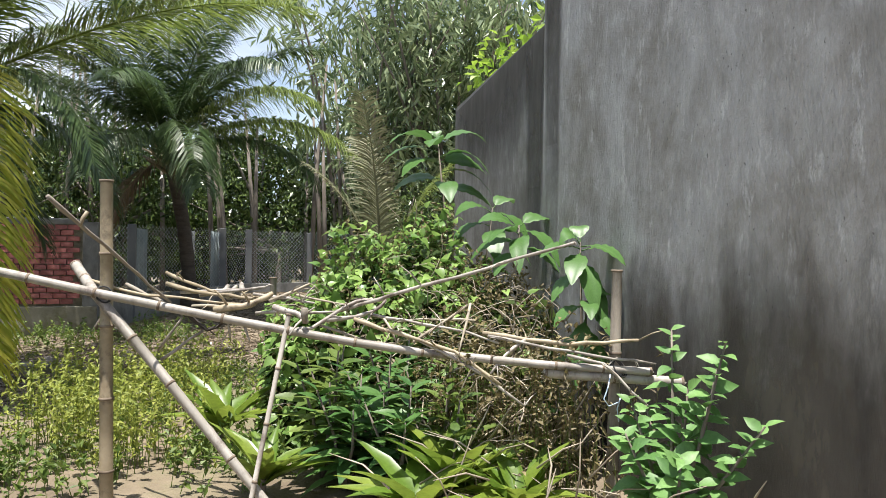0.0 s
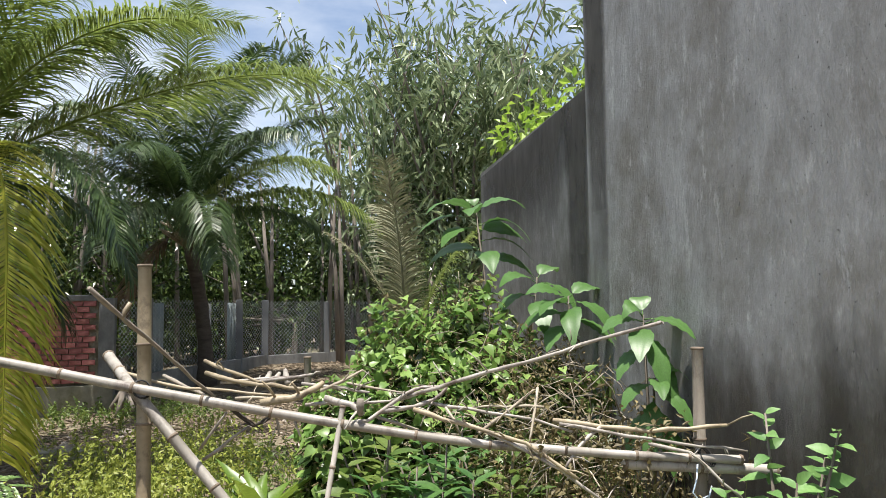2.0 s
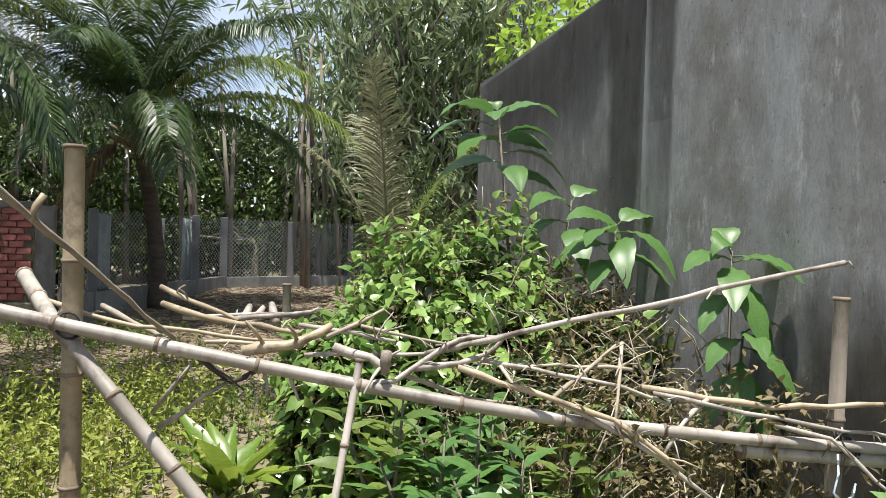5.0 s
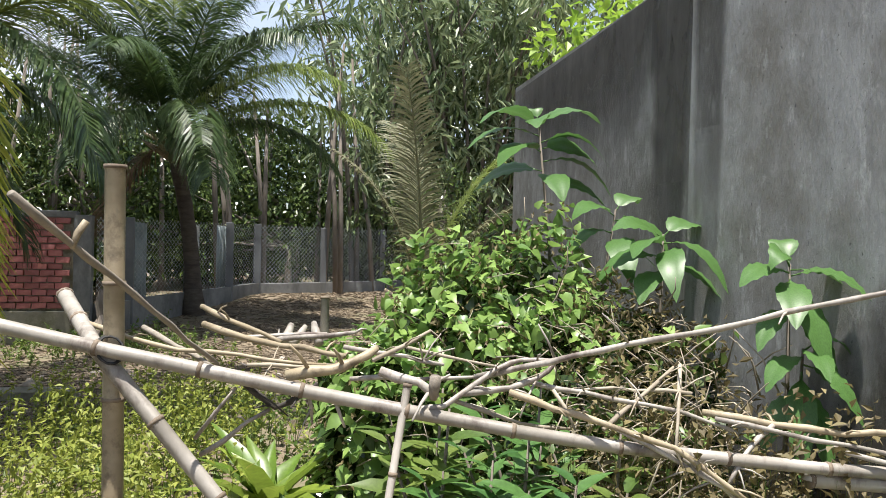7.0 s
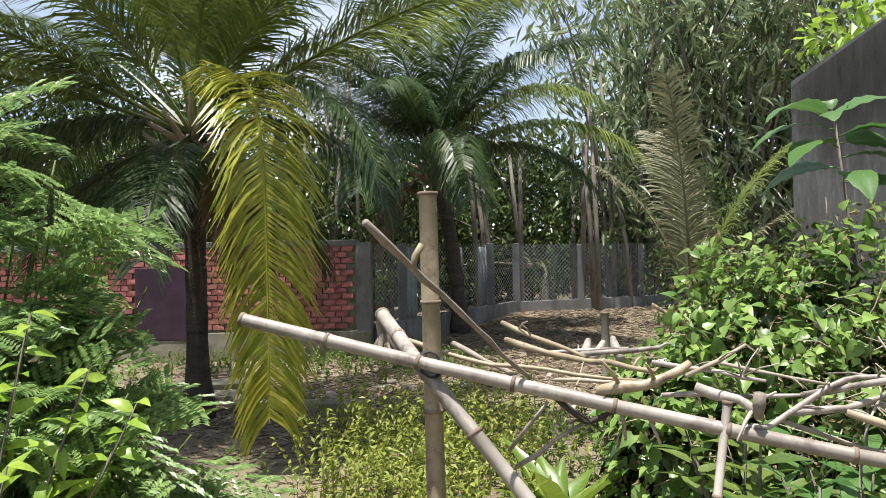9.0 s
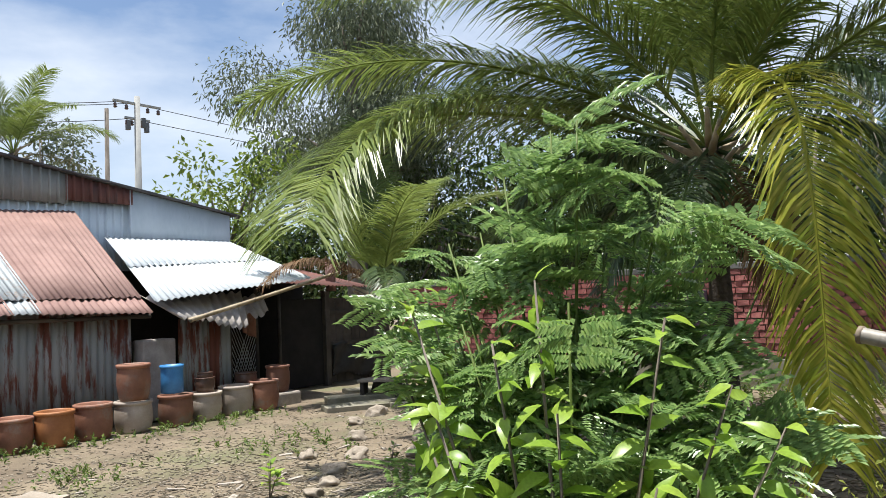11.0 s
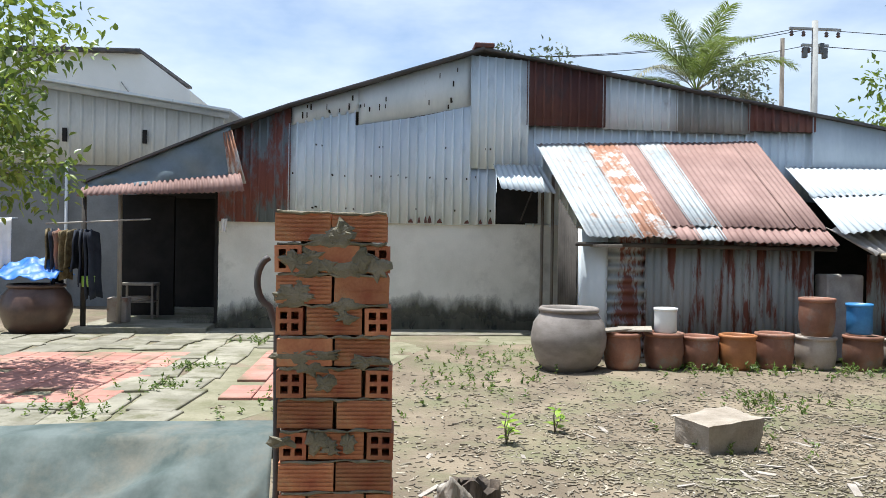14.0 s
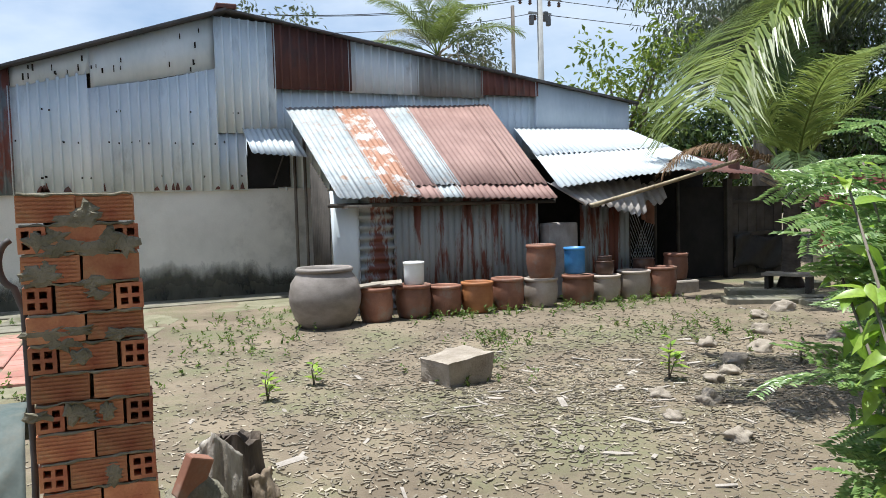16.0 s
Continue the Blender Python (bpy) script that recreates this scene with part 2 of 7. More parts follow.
M["grey_sheet"] = stuff_mat("grey_sheet", (0.25, 0.26, 0.25), (0.32, 0.33, 0.31), 1.5, 0.7, 0.15, 25, 0.1, (0.18, 0.19, 0.18), (0.55, 0.7), 1.0, (1, 1, 0.3))
M["hall_sheet"] = stuff_mat("pale_ribbed_sheet", (0.5, 0.5, 0.46), (0.6, 0.6, 0.56), 1.5, 0.7, 0.15, 25, 0.1, (0.4, 0.4, 0.37), (0.55, 0.75), 1.0, (1, 1, 0.3))
# grey lowered so the trees' shade on the hall wall is in its colour
M["hall_render"] = stuff_mat("shaded_hall_render", (0.16, 0.165, 0.165), (0.22, 0.225, 0.225), 1.5, 0.9, 0.2, 25)
M["grey_render"] = stuff_mat("grey_render", (0.11, 0.115, 0.12), (0.16, 0.165, 0.17), 1.5, 0.9, 0.2, 25)
M["white_wall"] = stuff_mat("cream_paint", (0.76, 0.76, 0.72), (0.82, 0.82, 0.78), 0.6, 0.85, 0.1, 25)
M["terracotta"] = stuff_mat("terracotta", (0.19, 0.085, 0.055), (0.31, 0.15, 0.095), 3.2, 0.7, 0.35, 60, c3=(0.25, 0.2, 0.165), c3_at=(0.5, 0.7), c3_scale=4, vary=0.25)
M["grey_jar"] = stuff_mat("grey_glazed_jar", (0.17, 0.145, 0.125), (0.29, 0.255, 0.23), 2.6, 0.55, 0.3, 50, stretch=(1, 1, 2), c3=(0.13, 0.105, 0.09), c3_at=(0.55, 0.8), c3_scale=1.8)
M["brown_jar"] = stuff_mat("brown_glazed_jar", (0.07, 0.04, 0.03), (0.13, 0.075, 0.055), 3, 0.35, 0.2, 50)
M["pale_pot"] = stuff_mat("pale_cement_pot", (0.36, 0.30, 0.25), (0.46, 0.4, 0.35), 4, 0.85, 0.4, 50, c3=(0.3, 0.14, 0.09), c3_at=(0.56, 0.7), c3_scale=3, vary=0.15)
M["orange_pot"] = stuff_mat("orange_glazed_pot", (0.29, 0.115, 0.045), (0.42, 0.18, 0.07), 4, 0.5, 0.3, 50)
M["white_plastic"] = stuff_mat("white_plastic", (0.72, 0.73, 0.72), (0.8, 0.8, 0.79), 4, 0.45, 0.05, 50)
M["blue_plastic"] = stuff_mat("blue_plastic", (0.045, 0.2, 0.48), (0.07, 0.27, 0.58), 6, 0.45, 0.1, 50)
M["blue_cover"] = stuff_mat("bright_blue_cover", (0.015, 0.1, 0.38), (0.035, 0.17, 0.5), 6, 0.5, 0.2, 40)
M["green_tarp"] = stuff_mat("green_grey_tarp", (0.045, 0.066, 0.06), (0.11, 0.135, 0.128), 4.5, 0.8, 0.1, 60, c3=(0.16, 0.15, 0.118), c3_at=(0.5, 0.75), c3_scale=2.6, lift=0.02)
M["stone"] = stuff_mat("grey_stone", (0.24, 0.21, 0.18), (0.36, 0.32, 0.28), 5, 0.95, 0.7, 60, vary=0.2, lift=0.02)
M["leaf_litter"] = stuff_mat("brown_leaf_litter", (0.10, 0.075, 0.05), (0.20, 0.155, 0.105), 8, 0.95, 0.3, 60, vary=0.4, island=True)
M["chip"] = stuff_mat("dry_husk_chips", (0.12, 0.1, 0.072), (0.33, 0.285, 0.22), 8, 0.95, 0.3, 60, vary=0.45, island=True)
M["wire"] = stuff_mat("galvanised_wire", (0.3, 0.33, 0.34), (0.42, 0.45, 0.46), 6, 0.5, 0.1, 60, 0.3)
M["fence_sheet"] = stuff_mat("weathered_fence_sheet", (0.2, 0.24, 0.25), (0.32, 0.37, 0.38), 2, 0.6, 0.2, 30, 0.15, (0.16, 0.17, 0.16), (0.5, 0.7), 1.5)
M["purple"] = stuff_mat("purple_cloth", (0.028, 0.014, 0.026), (0.05, 0.025, 0.045), 4, 0.9, 0.2, 40)
M["black"] = stuff_mat("black_rubber", (0.012, 0.012, 0.012), (0.025, 0.025, 0.025), 6, 0.7, 0.2, 40)
M["pole"] = stuff_mat("concrete_pole", (0.3, 0.3, 0.29), (0.38, 0.38, 0.36), 2, 0.9, 0.2, 30)
M["cloth_white"] = stuff_mat("white_cloth", (0.68, 0.66, 0.64), (0.78, 0.76, 0.75), 6, 0.95, 0.3, 60)
M["cloth_red"] = stuff_mat("red_print_cloth", (0.35, 0.04, 0.05), (0.6, 0.3, 0.3), 14, 0.95, 0.3, 60)
M["cloth_dark"] = stuff_mat("dark_cloth", (0.015, 0.018, 0.03), (0.03, 0.035, 0.05), 8, 0.95, 0.3, 60)
M["cloth_olive"] = stuff_mat("olive_print_cloth", (0.1, 0.075, 0.035), (0.22, 0.17, 0.09), 16, 0.95, 0.3, 60)
M["coconut"] = stuff_mat("green_coconut", (0.05, 0.055, 0.02), (0.09, 0.09, 0.035), 6, 0.5, 0.2, 40)
# dark greens: shade deep in the foliage is put into this leaf colour
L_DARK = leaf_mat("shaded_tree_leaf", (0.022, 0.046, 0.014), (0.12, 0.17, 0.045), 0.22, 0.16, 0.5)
L_BAMBOO = leaf_mat("bamboo_leaf", (0.09, 0.14, 0.055), (0.36, 0.42, 0.24), 0.25, 0.3, 0.5)
L_CITRUS = leaf_mat("citrus_leaf", (0.09, 0.15, 0.025), (0.25, 0.32, 0.05), 0.35, 0.35)
L_PALM = leaf_mat("coconut_leaflet", (0.13, 0.185, 0.04), (0.26, 0.32, 0.08), 0.3, 0.42)
# darker copy of the coconut leaflet, with the crown's shade in its colour
L_PALM_SHADED = leaf_mat("shaded_coconut_leaflet", (0.03, 0.062, 0.02), (0.088, 0.135, 0.042), 0.42, 0.28)
L_PALM_YELLOW = leaf_mat("yellowing_leaflet", (0.26, 0.33, 0.035), (0.52, 0.49, 0.08), 0.3, 0.45)
L_PALM_DEAD = leaf_mat("dry_leaflet", (0.11, 0.055, 0.025), (0.23, 0.14, 0.06), 0.7, 0.2)
L_PALM_STRAW = leaf_mat("straw_leaflet", (0.13, 0.14, 0.07), (0.27, 0.26, 0.15), 0.55, 0.3)
L_VINE = leaf_mat("vine_leaf", (0.105, 0.205, 0.048), (0.30, 0.44, 0.115), 0.38, 0.4, 0.42)
L_BROAD = leaf_mat("broad_leaf", (0.05, 0.13, 0.035), (0.12, 0.235, 0.06), 0.42, 0.32)
L_WEED = leaf_mat("weed_leaf", (0.08, 0.145, 0.03), (0.19, 0.25, 0.055), 0.5, 0.4)
L_YELLOW = leaf_mat("yellow_green_weed", (0.20, 0.25, 0.04), (0.38, 0.41, 0.09), 0.55, 0.4)
L_LIME = leaf_mat("lime_leaf", (0.21, 0.36, 0.04), (0.38, 0.52, 0.08), 0.35, 0.45)
L_ROSETTE = leaf_mat("strap_leaf", (0.12, 0.21, 0.03), (0.24, 0.31, 0.05), 0.35, 0.4)
L_FEATHER = leaf_mat("feathery_leaflet", (0.15, 0.26, 0.09), (0.33, 0.46, 0.16), 0.3, 0.45)
L_GREY = leaf_mat("grey_green_leaf", (0.08, 0.105, 0.06), (0.17, 0.2, 0.115), 0.5, 0.3)
L_HERB = leaf_mat("herb_leaf", (0.10, 0.22, 0.06), (0.2, 0.36, 0.11), 0.5, 0.3)
L_DRYBUSH = leaf_mat("browned_leaf", (0.085, 0.065, 0.03), (0.24, 0.2, 0.09), 0.6, 0.25)

# ---- mesh tools ----
rng = np.random.default_rng(7)


def mesh_of(name, verts, faces, mat, smooth=False):
    me = bpy.data.meshes.new(name)
    me.from_pydata([tuple(map(float, v)) for v in verts], [], faces)
    if mat:
        me.materials.append(mat)
    if smooth:
        me.shade_smooth()
    return me


def part(name, source, mat, parent=None, label=""):
    """Link a bmesh or a mesh as one object, under its thing where one is given."""
    if isinstance(source, bmesh.types.BMesh):
        me = bpy.data.meshes.new(name)
        source.to_mesh(me)
        source.free()
        me.materials.append(mat)
    else:
        me = source
    ob = new(name, me)
    if parent:
        ob.parent = parent
    if label:
        ob["label"] = label
    return ob


def base(name, x, y, z, rz, label, category, group="", kind=""):
    ob = new(name)
    ob.matrix_basis = pose(x, y, z, 0, 0, rz)
    return tagged(ob, label, category, group, kind)


def box(bm, lo, hi, bevel=0.0):
    r = bmesh.ops.create_cube(bm, size=1)
    lo, hi = Vector(lo), Vector(hi)
    for v in r["verts"]:
        v.co = Vector([lo[k] + (v.co[k] + 0.5) * (hi[k] - lo[k]) for k in range(3)])
    if bevel:
        es = {e for v in r["verts"] for e in v.link_edges}
        bmesh.ops.bevel(bm, geom=list(es), offset=bevel, segments=2, affect="EDGES", profile=0.5)
    return r["verts"]


def box_part(name, lo, hi, mat, parent=None, label="", bevel=0.004):
    bm = bmesh.new()
    box(bm, lo, hi, bevel)
    return part(name, bm, mat, parent, label)


def solid(name, lo, hi, mat, label="", category="wall", bevel=0.0, kind="structure"):
    return tagged(box_part(name, lo, hi, mat, None, "", bevel), label, category, "", kind)


def tube_mesh(name, pts, radii, mat, sides=8, caps=True, knots=0, knot_size=1.25):
    """A tube along points with a radius at each; knots adds swollen rings like bamboo's."""
    pts = [Vector(p) for p in pts]
    if knots:
        a, b, r0, r1 = pts[0], pts[-1], radii[0], radii[-1]
        fine, rr = [], []
        for k in range(knots + 1):
            f = k / knots
            for d, s in ((-0.012, 1.0), (0.0, knot_size), (0.012, 1.0)):
                g = min(max(f + d / max((b - a).length, 0.1), 0), 1)
                q, seg = g * (len(pts) - 1), min(int(g * (len(pts) - 1)), len(pts) - 2)
                fine.append(pts[seg].lerp(pts[seg + 1], q - seg))
                rr.append((r0 + (r1 - r0) * g) * s)
        pts, radii = fine, rr
    verts, faces = [], []
    side = None
    for i, p in enumerate(pts):
        d = (pts[min(i + 1, len(pts) - 1)] - pts[max(i - 1, 0)])
        d = d.normalized() if d.length > 1e-7 else Vector((0, 0, 1))
        if side is None:
            side = d.orthogonal().normalized()
        side = (side - d * side.dot(d)).normalized()
        up = d.cross(side)
        for k in range(sides):
            a = 2 * math.pi * k / sides
            verts.append(p + (side * math.cos(a) + up * math.sin(a)) * radii[i])
    for i in range(len(pts) - 1):
        for k in range(sides):
            k2 = (k + 1) % sides
            faces.append((i * sides + k, i * sides + k2, (i + 1) * sides + k2, (i + 1) * sides + k))
    if caps:
        faces.append(tuple(range(sides))[::-1])
        faces.append(tuple((len(pts) - 1) * sides + k for k in range(sides)))
    return mesh_of(name, verts, faces, mat, True)


def lathe_mesh(name, profile, mat, seg=28, cap=True):
    """A turned body from (radius, height) pairs, closed below."""
    verts, faces = [], []
    for r, z in profile:
        for k in range(seg):
            a = 2 * math.pi * k / seg
            verts.append((r * math.cos(a), r * math.sin(a), z))
    for i in range(len(profile) - 1):
        for k in range(seg):
            k2 = (k + 1) % seg
            faces.append((i * seg + k, i * seg + k2, (i + 1) * seg + k2, (i + 1) * seg + k))
    if cap:
        faces.append(tuple(range(seg))[::-1])
    return mesh_of(name, verts, faces, mat, True)


def grid_mesh(name, fn, nu, nv, mat, thick=0.0, smooth=True):
    """A sheet fn(u, v) -> point over the unit square, with thickness downwards along its normal."""
    P = np.array([[fn(i / nu, j / nv) for i in range(nu + 1)] for j in range(nv + 1)], float)
    w = nu + 1
    quad = [(j * w + i, j * w + i + 1, (j + 1) * w + i + 1, (j + 1) * w + i) for j in range(nv) for i in range(nu)]
    verts, faces = P.reshape(-1, 3), list(quad)
    if thick:
        du, dv = np.gradient(P, axis=1), np.gradient(P, axis=0)
        nrm = np.cross(du, dv)
        nrm /= np.linalg.norm(nrm, axis=2, keepdims=True) + 1e-9
        low = (P - nrm * thick).reshape(-1, 3)
        o = len(verts)
        verts = np.vstack([verts, low])
        faces += [tuple(o + k for k in f[::-1]) for f in quad]
        ring = [i for i in range(w)] + [j * w + nu for j in range(1, nv + 1)] + [nv * w + i for i in range(nu - 1, -1, -1)] + [j * w for j in range(nv - 1, 0, -1)]
        faces += [(ring[k], o + ring[k], o + ring[(k + 1) % len(ring)], ring[(k + 1) % len(ring)]) for k in range(len(ring))]
    return mesh_of(name, verts, faces, mat, smooth)


def corrugated(name, tl, tr, bl, br, mat, pitch=0.11, depth=0.012, parent=None, label="", ragged=0.0, off=0.0, rows=2, ribbed=False):
    """A corrugated sheet between four corners; the waves run from the top edge to the bottom one."""
    tl, tr, bl, br = (np.array(p, float) for p in (tl, tr, bl, br))
    width = max(np.linalg.norm(tr - tl), np.linalg.norm(br - bl))
    waves = max(int(round(width / pitch)), 1)
    nrm = np.cross(tr - tl, bl - tl)
    nrm /= -np.linalg.norm(nrm)
    if nrm[2] < -0.5 or (abs(nrm[2]) < 0.5 and nrm[0] < 0):
        nrm = -nrm
    sway = np.random.default_rng(int(abs(tl.sum()) * 1000) % 9973)
    phase = sway.uniform(0, 6)

    def fn(u, v):
        a, b = tl + (tr - tl) * u, bl + (br - bl) * u
        s = math.cos(2 * math.pi * waves * u)
        if ribbed:
            s = max(-0.3, min(1.0, 5.5 * (s - 0.74)))
        end = v * (1 + (ragged * (math.sin(u * 9 + phase) * 0.5 + math.sin(u * 23 + phase) * 0.3) if v > 0.99 else 0))
        return a + (b - a) * end + nrm * (off + depth * s + 0.004 * math.sin(u * 5 + v * 3 + phase))

    me = grid_mesh(name, fn, waves * (16 if ribbed else 8), rows, mat, 0.002)
    return part(name, me, mat, parent, label)


# ---- leaves ----
def unit(v):
    return v / (np.linalg.norm(v, axis=-1, keepdims=True) + 1e-9)


def leaf_mesh(name, at, way, up, length, width, mat, simple=False, droop=0.15, fold=0.25, heart=False):
    """Many leaves in one mesh: each a folded blade with a midrib, from its stalk along way."""
    at, way, up = np.asarray(at, float), unit(np.asarray(way, float)), np.asarray(up, float)
    n = len(at)
    length, width = np.broadcast_to(length, n)[:, None], np.broadcast_to(width, n)[:, None]
    side = unit(np.cross(way, up))
    top = np.cross(side, way)

    def pt(s, w):
        return at + way * length * s + side * width * w + top * (fold * width * abs(w) * 2 - droop * length * s * s)

    if simple:
        V = np.stack([pt(0, 0), pt(0.45, -0.5), pt(1, 0), pt(0.45, 0.5)], 1)
        F = [(0, 1, 2), (0, 2, 3)]
    else:
        side_at = ((-0.07, 0.26), (0.16, 0.5), (0.48, 0.4), (0.8, 0.15)) if heart else ((0.1, 0.26), (0.32, 0.5), (0.62, 0.42), (0.86, 0.17))
        V = np.stack([pt(s, 0) for s in (0, 0.3, 0.58, 0.84, 1.02)] + [pt(s, -w) for s, w in side_at] + [pt(s, w) for s, w in side_at], 1)
        F = [(0, 5, 6, 1), (1, 6, 7, 2), (2, 7, 8, 3), (3, 8, 4), (0, 1, 10, 9), (1, 2, 11, 10), (2, 3, 12, 11), (3, 4, 12)]
    k = V.shape[1]
    faces = [tuple(i * k + j for j in f) for i in range(n) for f in F]
    return mesh_of(name, V.reshape(-1, 3), faces, mat, not simple)


def scatter_dirs(n, r, flat=1.0):
    d = r.normal(size=(n, 3))
    d[:, 2] *= flat
    return unit(d)


def frond_mesh(name, yaw, pitch, length, bend, mat, pairs=70, blade=0.55, width=0.035, hang=0.35, seed=1, stem=0.02, curl=0.0, kink=None):
    """A pinnate frond from the origin: an arching midrib with two rows of long leaflets that hang."""
    r = np.random.default_rng(seed)
    n = 16
    pts, p, a, y = [], np.zeros(3), radians(pitch), radians(yaw)
    for i in range(n + 1):
        pts.append(p.copy())
        p = p + np.array([math.cos(a) * math.cos(y), math.cos(a) * math.sin(y), math.sin(a)]) * length / n
        if kink is None:
            a -= radians(bend) / n * (0.4 + 1.2 * i / n)
        else:
            a = radians(pitch - bend / (1 + math.exp(-(i / n - kink) * 14)))
        y += radians(curl) / n
    pts = np.array(pts)
    verts, faces = [], []
    tn = np.gradient(pts, axis=0)
    tn = unit(tn)
    for i in range(n + 1):
        rad = stem * (1 - 0.85 * i / n)
        s = unit(np.cross(tn[i], [0, 0, 1.0001]))
        u = np.cross(s, tn[i])
        for k in range(4):
            c = math.pi / 2 * k
            verts.append(pts[i] + (s * math.cos(c) + u * math.sin(c)) * rad)
    for i in range(n):
        for k in range(4):
            faces.append((i * 4 + k, i * 4 + (k + 1) % 4, (i + 1) * 4 + (k + 1) % 4, (i + 1) * 4 + k))
    for q in range(pairs):
        f = 0.16 + 0.83 * q / (pairs - 1)
        g = f * n
        i = min(int(g), n - 1)
        at = pts[i] + (pts[i + 1] - pts[i]) * (g - i)
        t = tn[i]
        s = unit(np.cross(t, [0, 0, 1.0001]))
        u = np.cross(s, t)
        ln = blade * (0.45 + 0.55 * math.sin(math.pi * min(0.18 + f * 0.75, 1))) * r.uniform(0.88, 1.08)
        for sg in (-1, 1):
            d = unit(s * sg * r.uniform(0.8, 1.0) + t * r.uniform(0.55, 0.95) + u * r.uniform(0.05, 0.3))
            w = width * r.uniform(0.8, 1.15)
            o, cur, dd = len(verts), at.copy(), d
            hg = hang * r.uniform(0.6, 1.4)
            wd = unit(np.cross(dd, u))
            for k, (sc, ww) in enumerate(((0, 0.5), (0.35, 1.0), (0.7, 0.8), (1.0, 0.08))):
                if k:
                    cur = cur + dd * ln * 0.34
                    dd = unit(dd + np.array([0, 0, -hg]))
                verts.append(cur - wd * w * ww * 0.5)
                verts.append(cur + wd * w * ww * 0.5)
            for k in range(3):
                faces.append((o + 2 * k, o + 2 * k + 1, o + 2 * k + 3, o + 2 * k + 2))
    return mesh_of(name, verts, faces, mat)


def palm(x, y, z, height, lean, fronds, trunk_r, label, trunk_mat, stubs=10, seed=3):
    """A coconut palm: ringed trunk, stubs of old stalks, fronds given as rows of numbers."""
    p = base("coconut_palm", x, y, z, 0, label, "palm tree")
    n = 14
    pts = [(lean[0] * (k / n) ** 2, lean[1] * (k / n) ** 2, height * k / n) for k in range(n + 1)]
    rad = [trunk_r * (1.35 - 0.5 * min(k / 3, 1) - 0.12 * k / n) * (1.06 if k % 2 else 0.97) for k in range(n + 1)]
    part("trunk", tube_mesh("trunk", pts, rad, trunk_mat, 12), trunk_mat, p)
    top = Vector((lean[0], lean[1], height))
    r = random.Random(seed)
    for k in range(stubs):
        a, e = r.uniform(0, 6.28), r.uniform(0.5, 1.0)
        q = Vector((math.cos(a) * 0.36, math.sin(a) * 0.36, 0.28 * e))
        o = top + Vector((0, 0, r.uniform(-0.35, 0.05)))
        part("frond_stub", tube_mesh("frond_stub", [o, o + q * 0.5, o + q * 1.3], [0.05, 0.035, 0.02], M["bamboo_tan"], 5), M["bamboo_tan"], p)
    for k, row in enumerate(fronds):
        yaw, pitch, ln, bend, mat, blade, hang = row[:7]
        ob = part("frond", frond_mesh("frond", yaw, pitch, ln, bend, mat, int((30 if mat is L_PALM_STRAW else 50) * ln) + 14, blade, 0.018 if mat is L_PALM_STRAW else 0.02, hang, seed * 50 + k, 0.024, row[7] if len(row) > 7 else 0, row[8] if len(row) > 8 else None), mat, p)
        ob.location = top
    return p


def clump_tree(name, x, y, height, trunk_r, crown, label, mat, leaf=(0.16, 0.06), per=260, seed=1, limbs=7, bark="bark", simple=True, dangle=0.3, category="tree", lean=(0, 0)):
    """A tree of limbs whose ends carry loose clumps of leaves; crown rows: x, y, z, radius of each clump."""
    t = base(name, x, y, 0, 0, label, category)
    r = np.random.default_rng(seed)
    fork = Vector((lean[0] * 0.5, lean[1] * 0.5, height * 0.45))
    tr = [(0, 0, -0.1), (lean[0] * 0.2, lean[1] * 0.2, height * 0.2), fork]
    part("trunk", tube_mesh("trunk", tr, [trunk_r * 1.2, trunk_r, trunk_r * 0.75], M[bark], 8), M[bark], t)
    at, way = [], []
    for k, (cx, cy, cz, cr) in enumerate(crown):
        c = Vector((cx, cy, cz))
        if k < limbs:
            mid = fork.lerp(c, 0.5) + Vector(r.uniform(-0.2, 0.2, 3))
            part("limb", tube_mesh("limb", [fork, mid, c], [trunk_r * 0.55, trunk_r * 0.32, trunk_r * 0.08], M[bark], 6), M[bark], t)
        m = int(per * cr * cr)
        d = scatter_dirs(m, r)
        rad = cr * r.uniform(0.25, 1.05, (m, 1)) ** 0.6
        sub = r.normal(size=(max(m // 14, 1), 3)) * cr * 0.16
        q = np.array([cx, cy, cz]) + d * rad * np.array([1, 1, 0.8]) + sub[r.integers(0, len(sub), m)]
        at.append(q)
        way.append(unit(d * 0.6 + r.normal(size=(m, 3)) * 0.6 + np.array([0, 0, -dangle])))
    at, way = np.vstack(at), np.vstack(way)
    n = len(at)
    me = leaf_mesh("crown", at, way, unit(r.normal(size=(n, 3)) * 0.5 + [0, 0, 1]), leaf[0] * r.uniform(0.7, 1.25, n), leaf[1] * r.uniform(0.7, 1.25, n), mat, simple)
    part("crown", me, mat, t)
    return t

# ---- ground ----
def ground_z(x, y):
    """The lie of the land: level yard, rising a little behind the fence, with small humps."""
    rise = 0.45 * min(max((y - 11.0) / 4.0, 0), 1) * min(max((x + 2.0) / 2.0, 0), 1)
    h = noise.noise(Vector((x * 0.5, y * 0.5, 0))) * 0.03 + noise.noise(Vector((x * 2.1, y * 2.1, 3))) * 0.016
    far = min(max(1.5 - max(abs(x), abs(y)) / 40, 0), 1)
    return rise + h * far


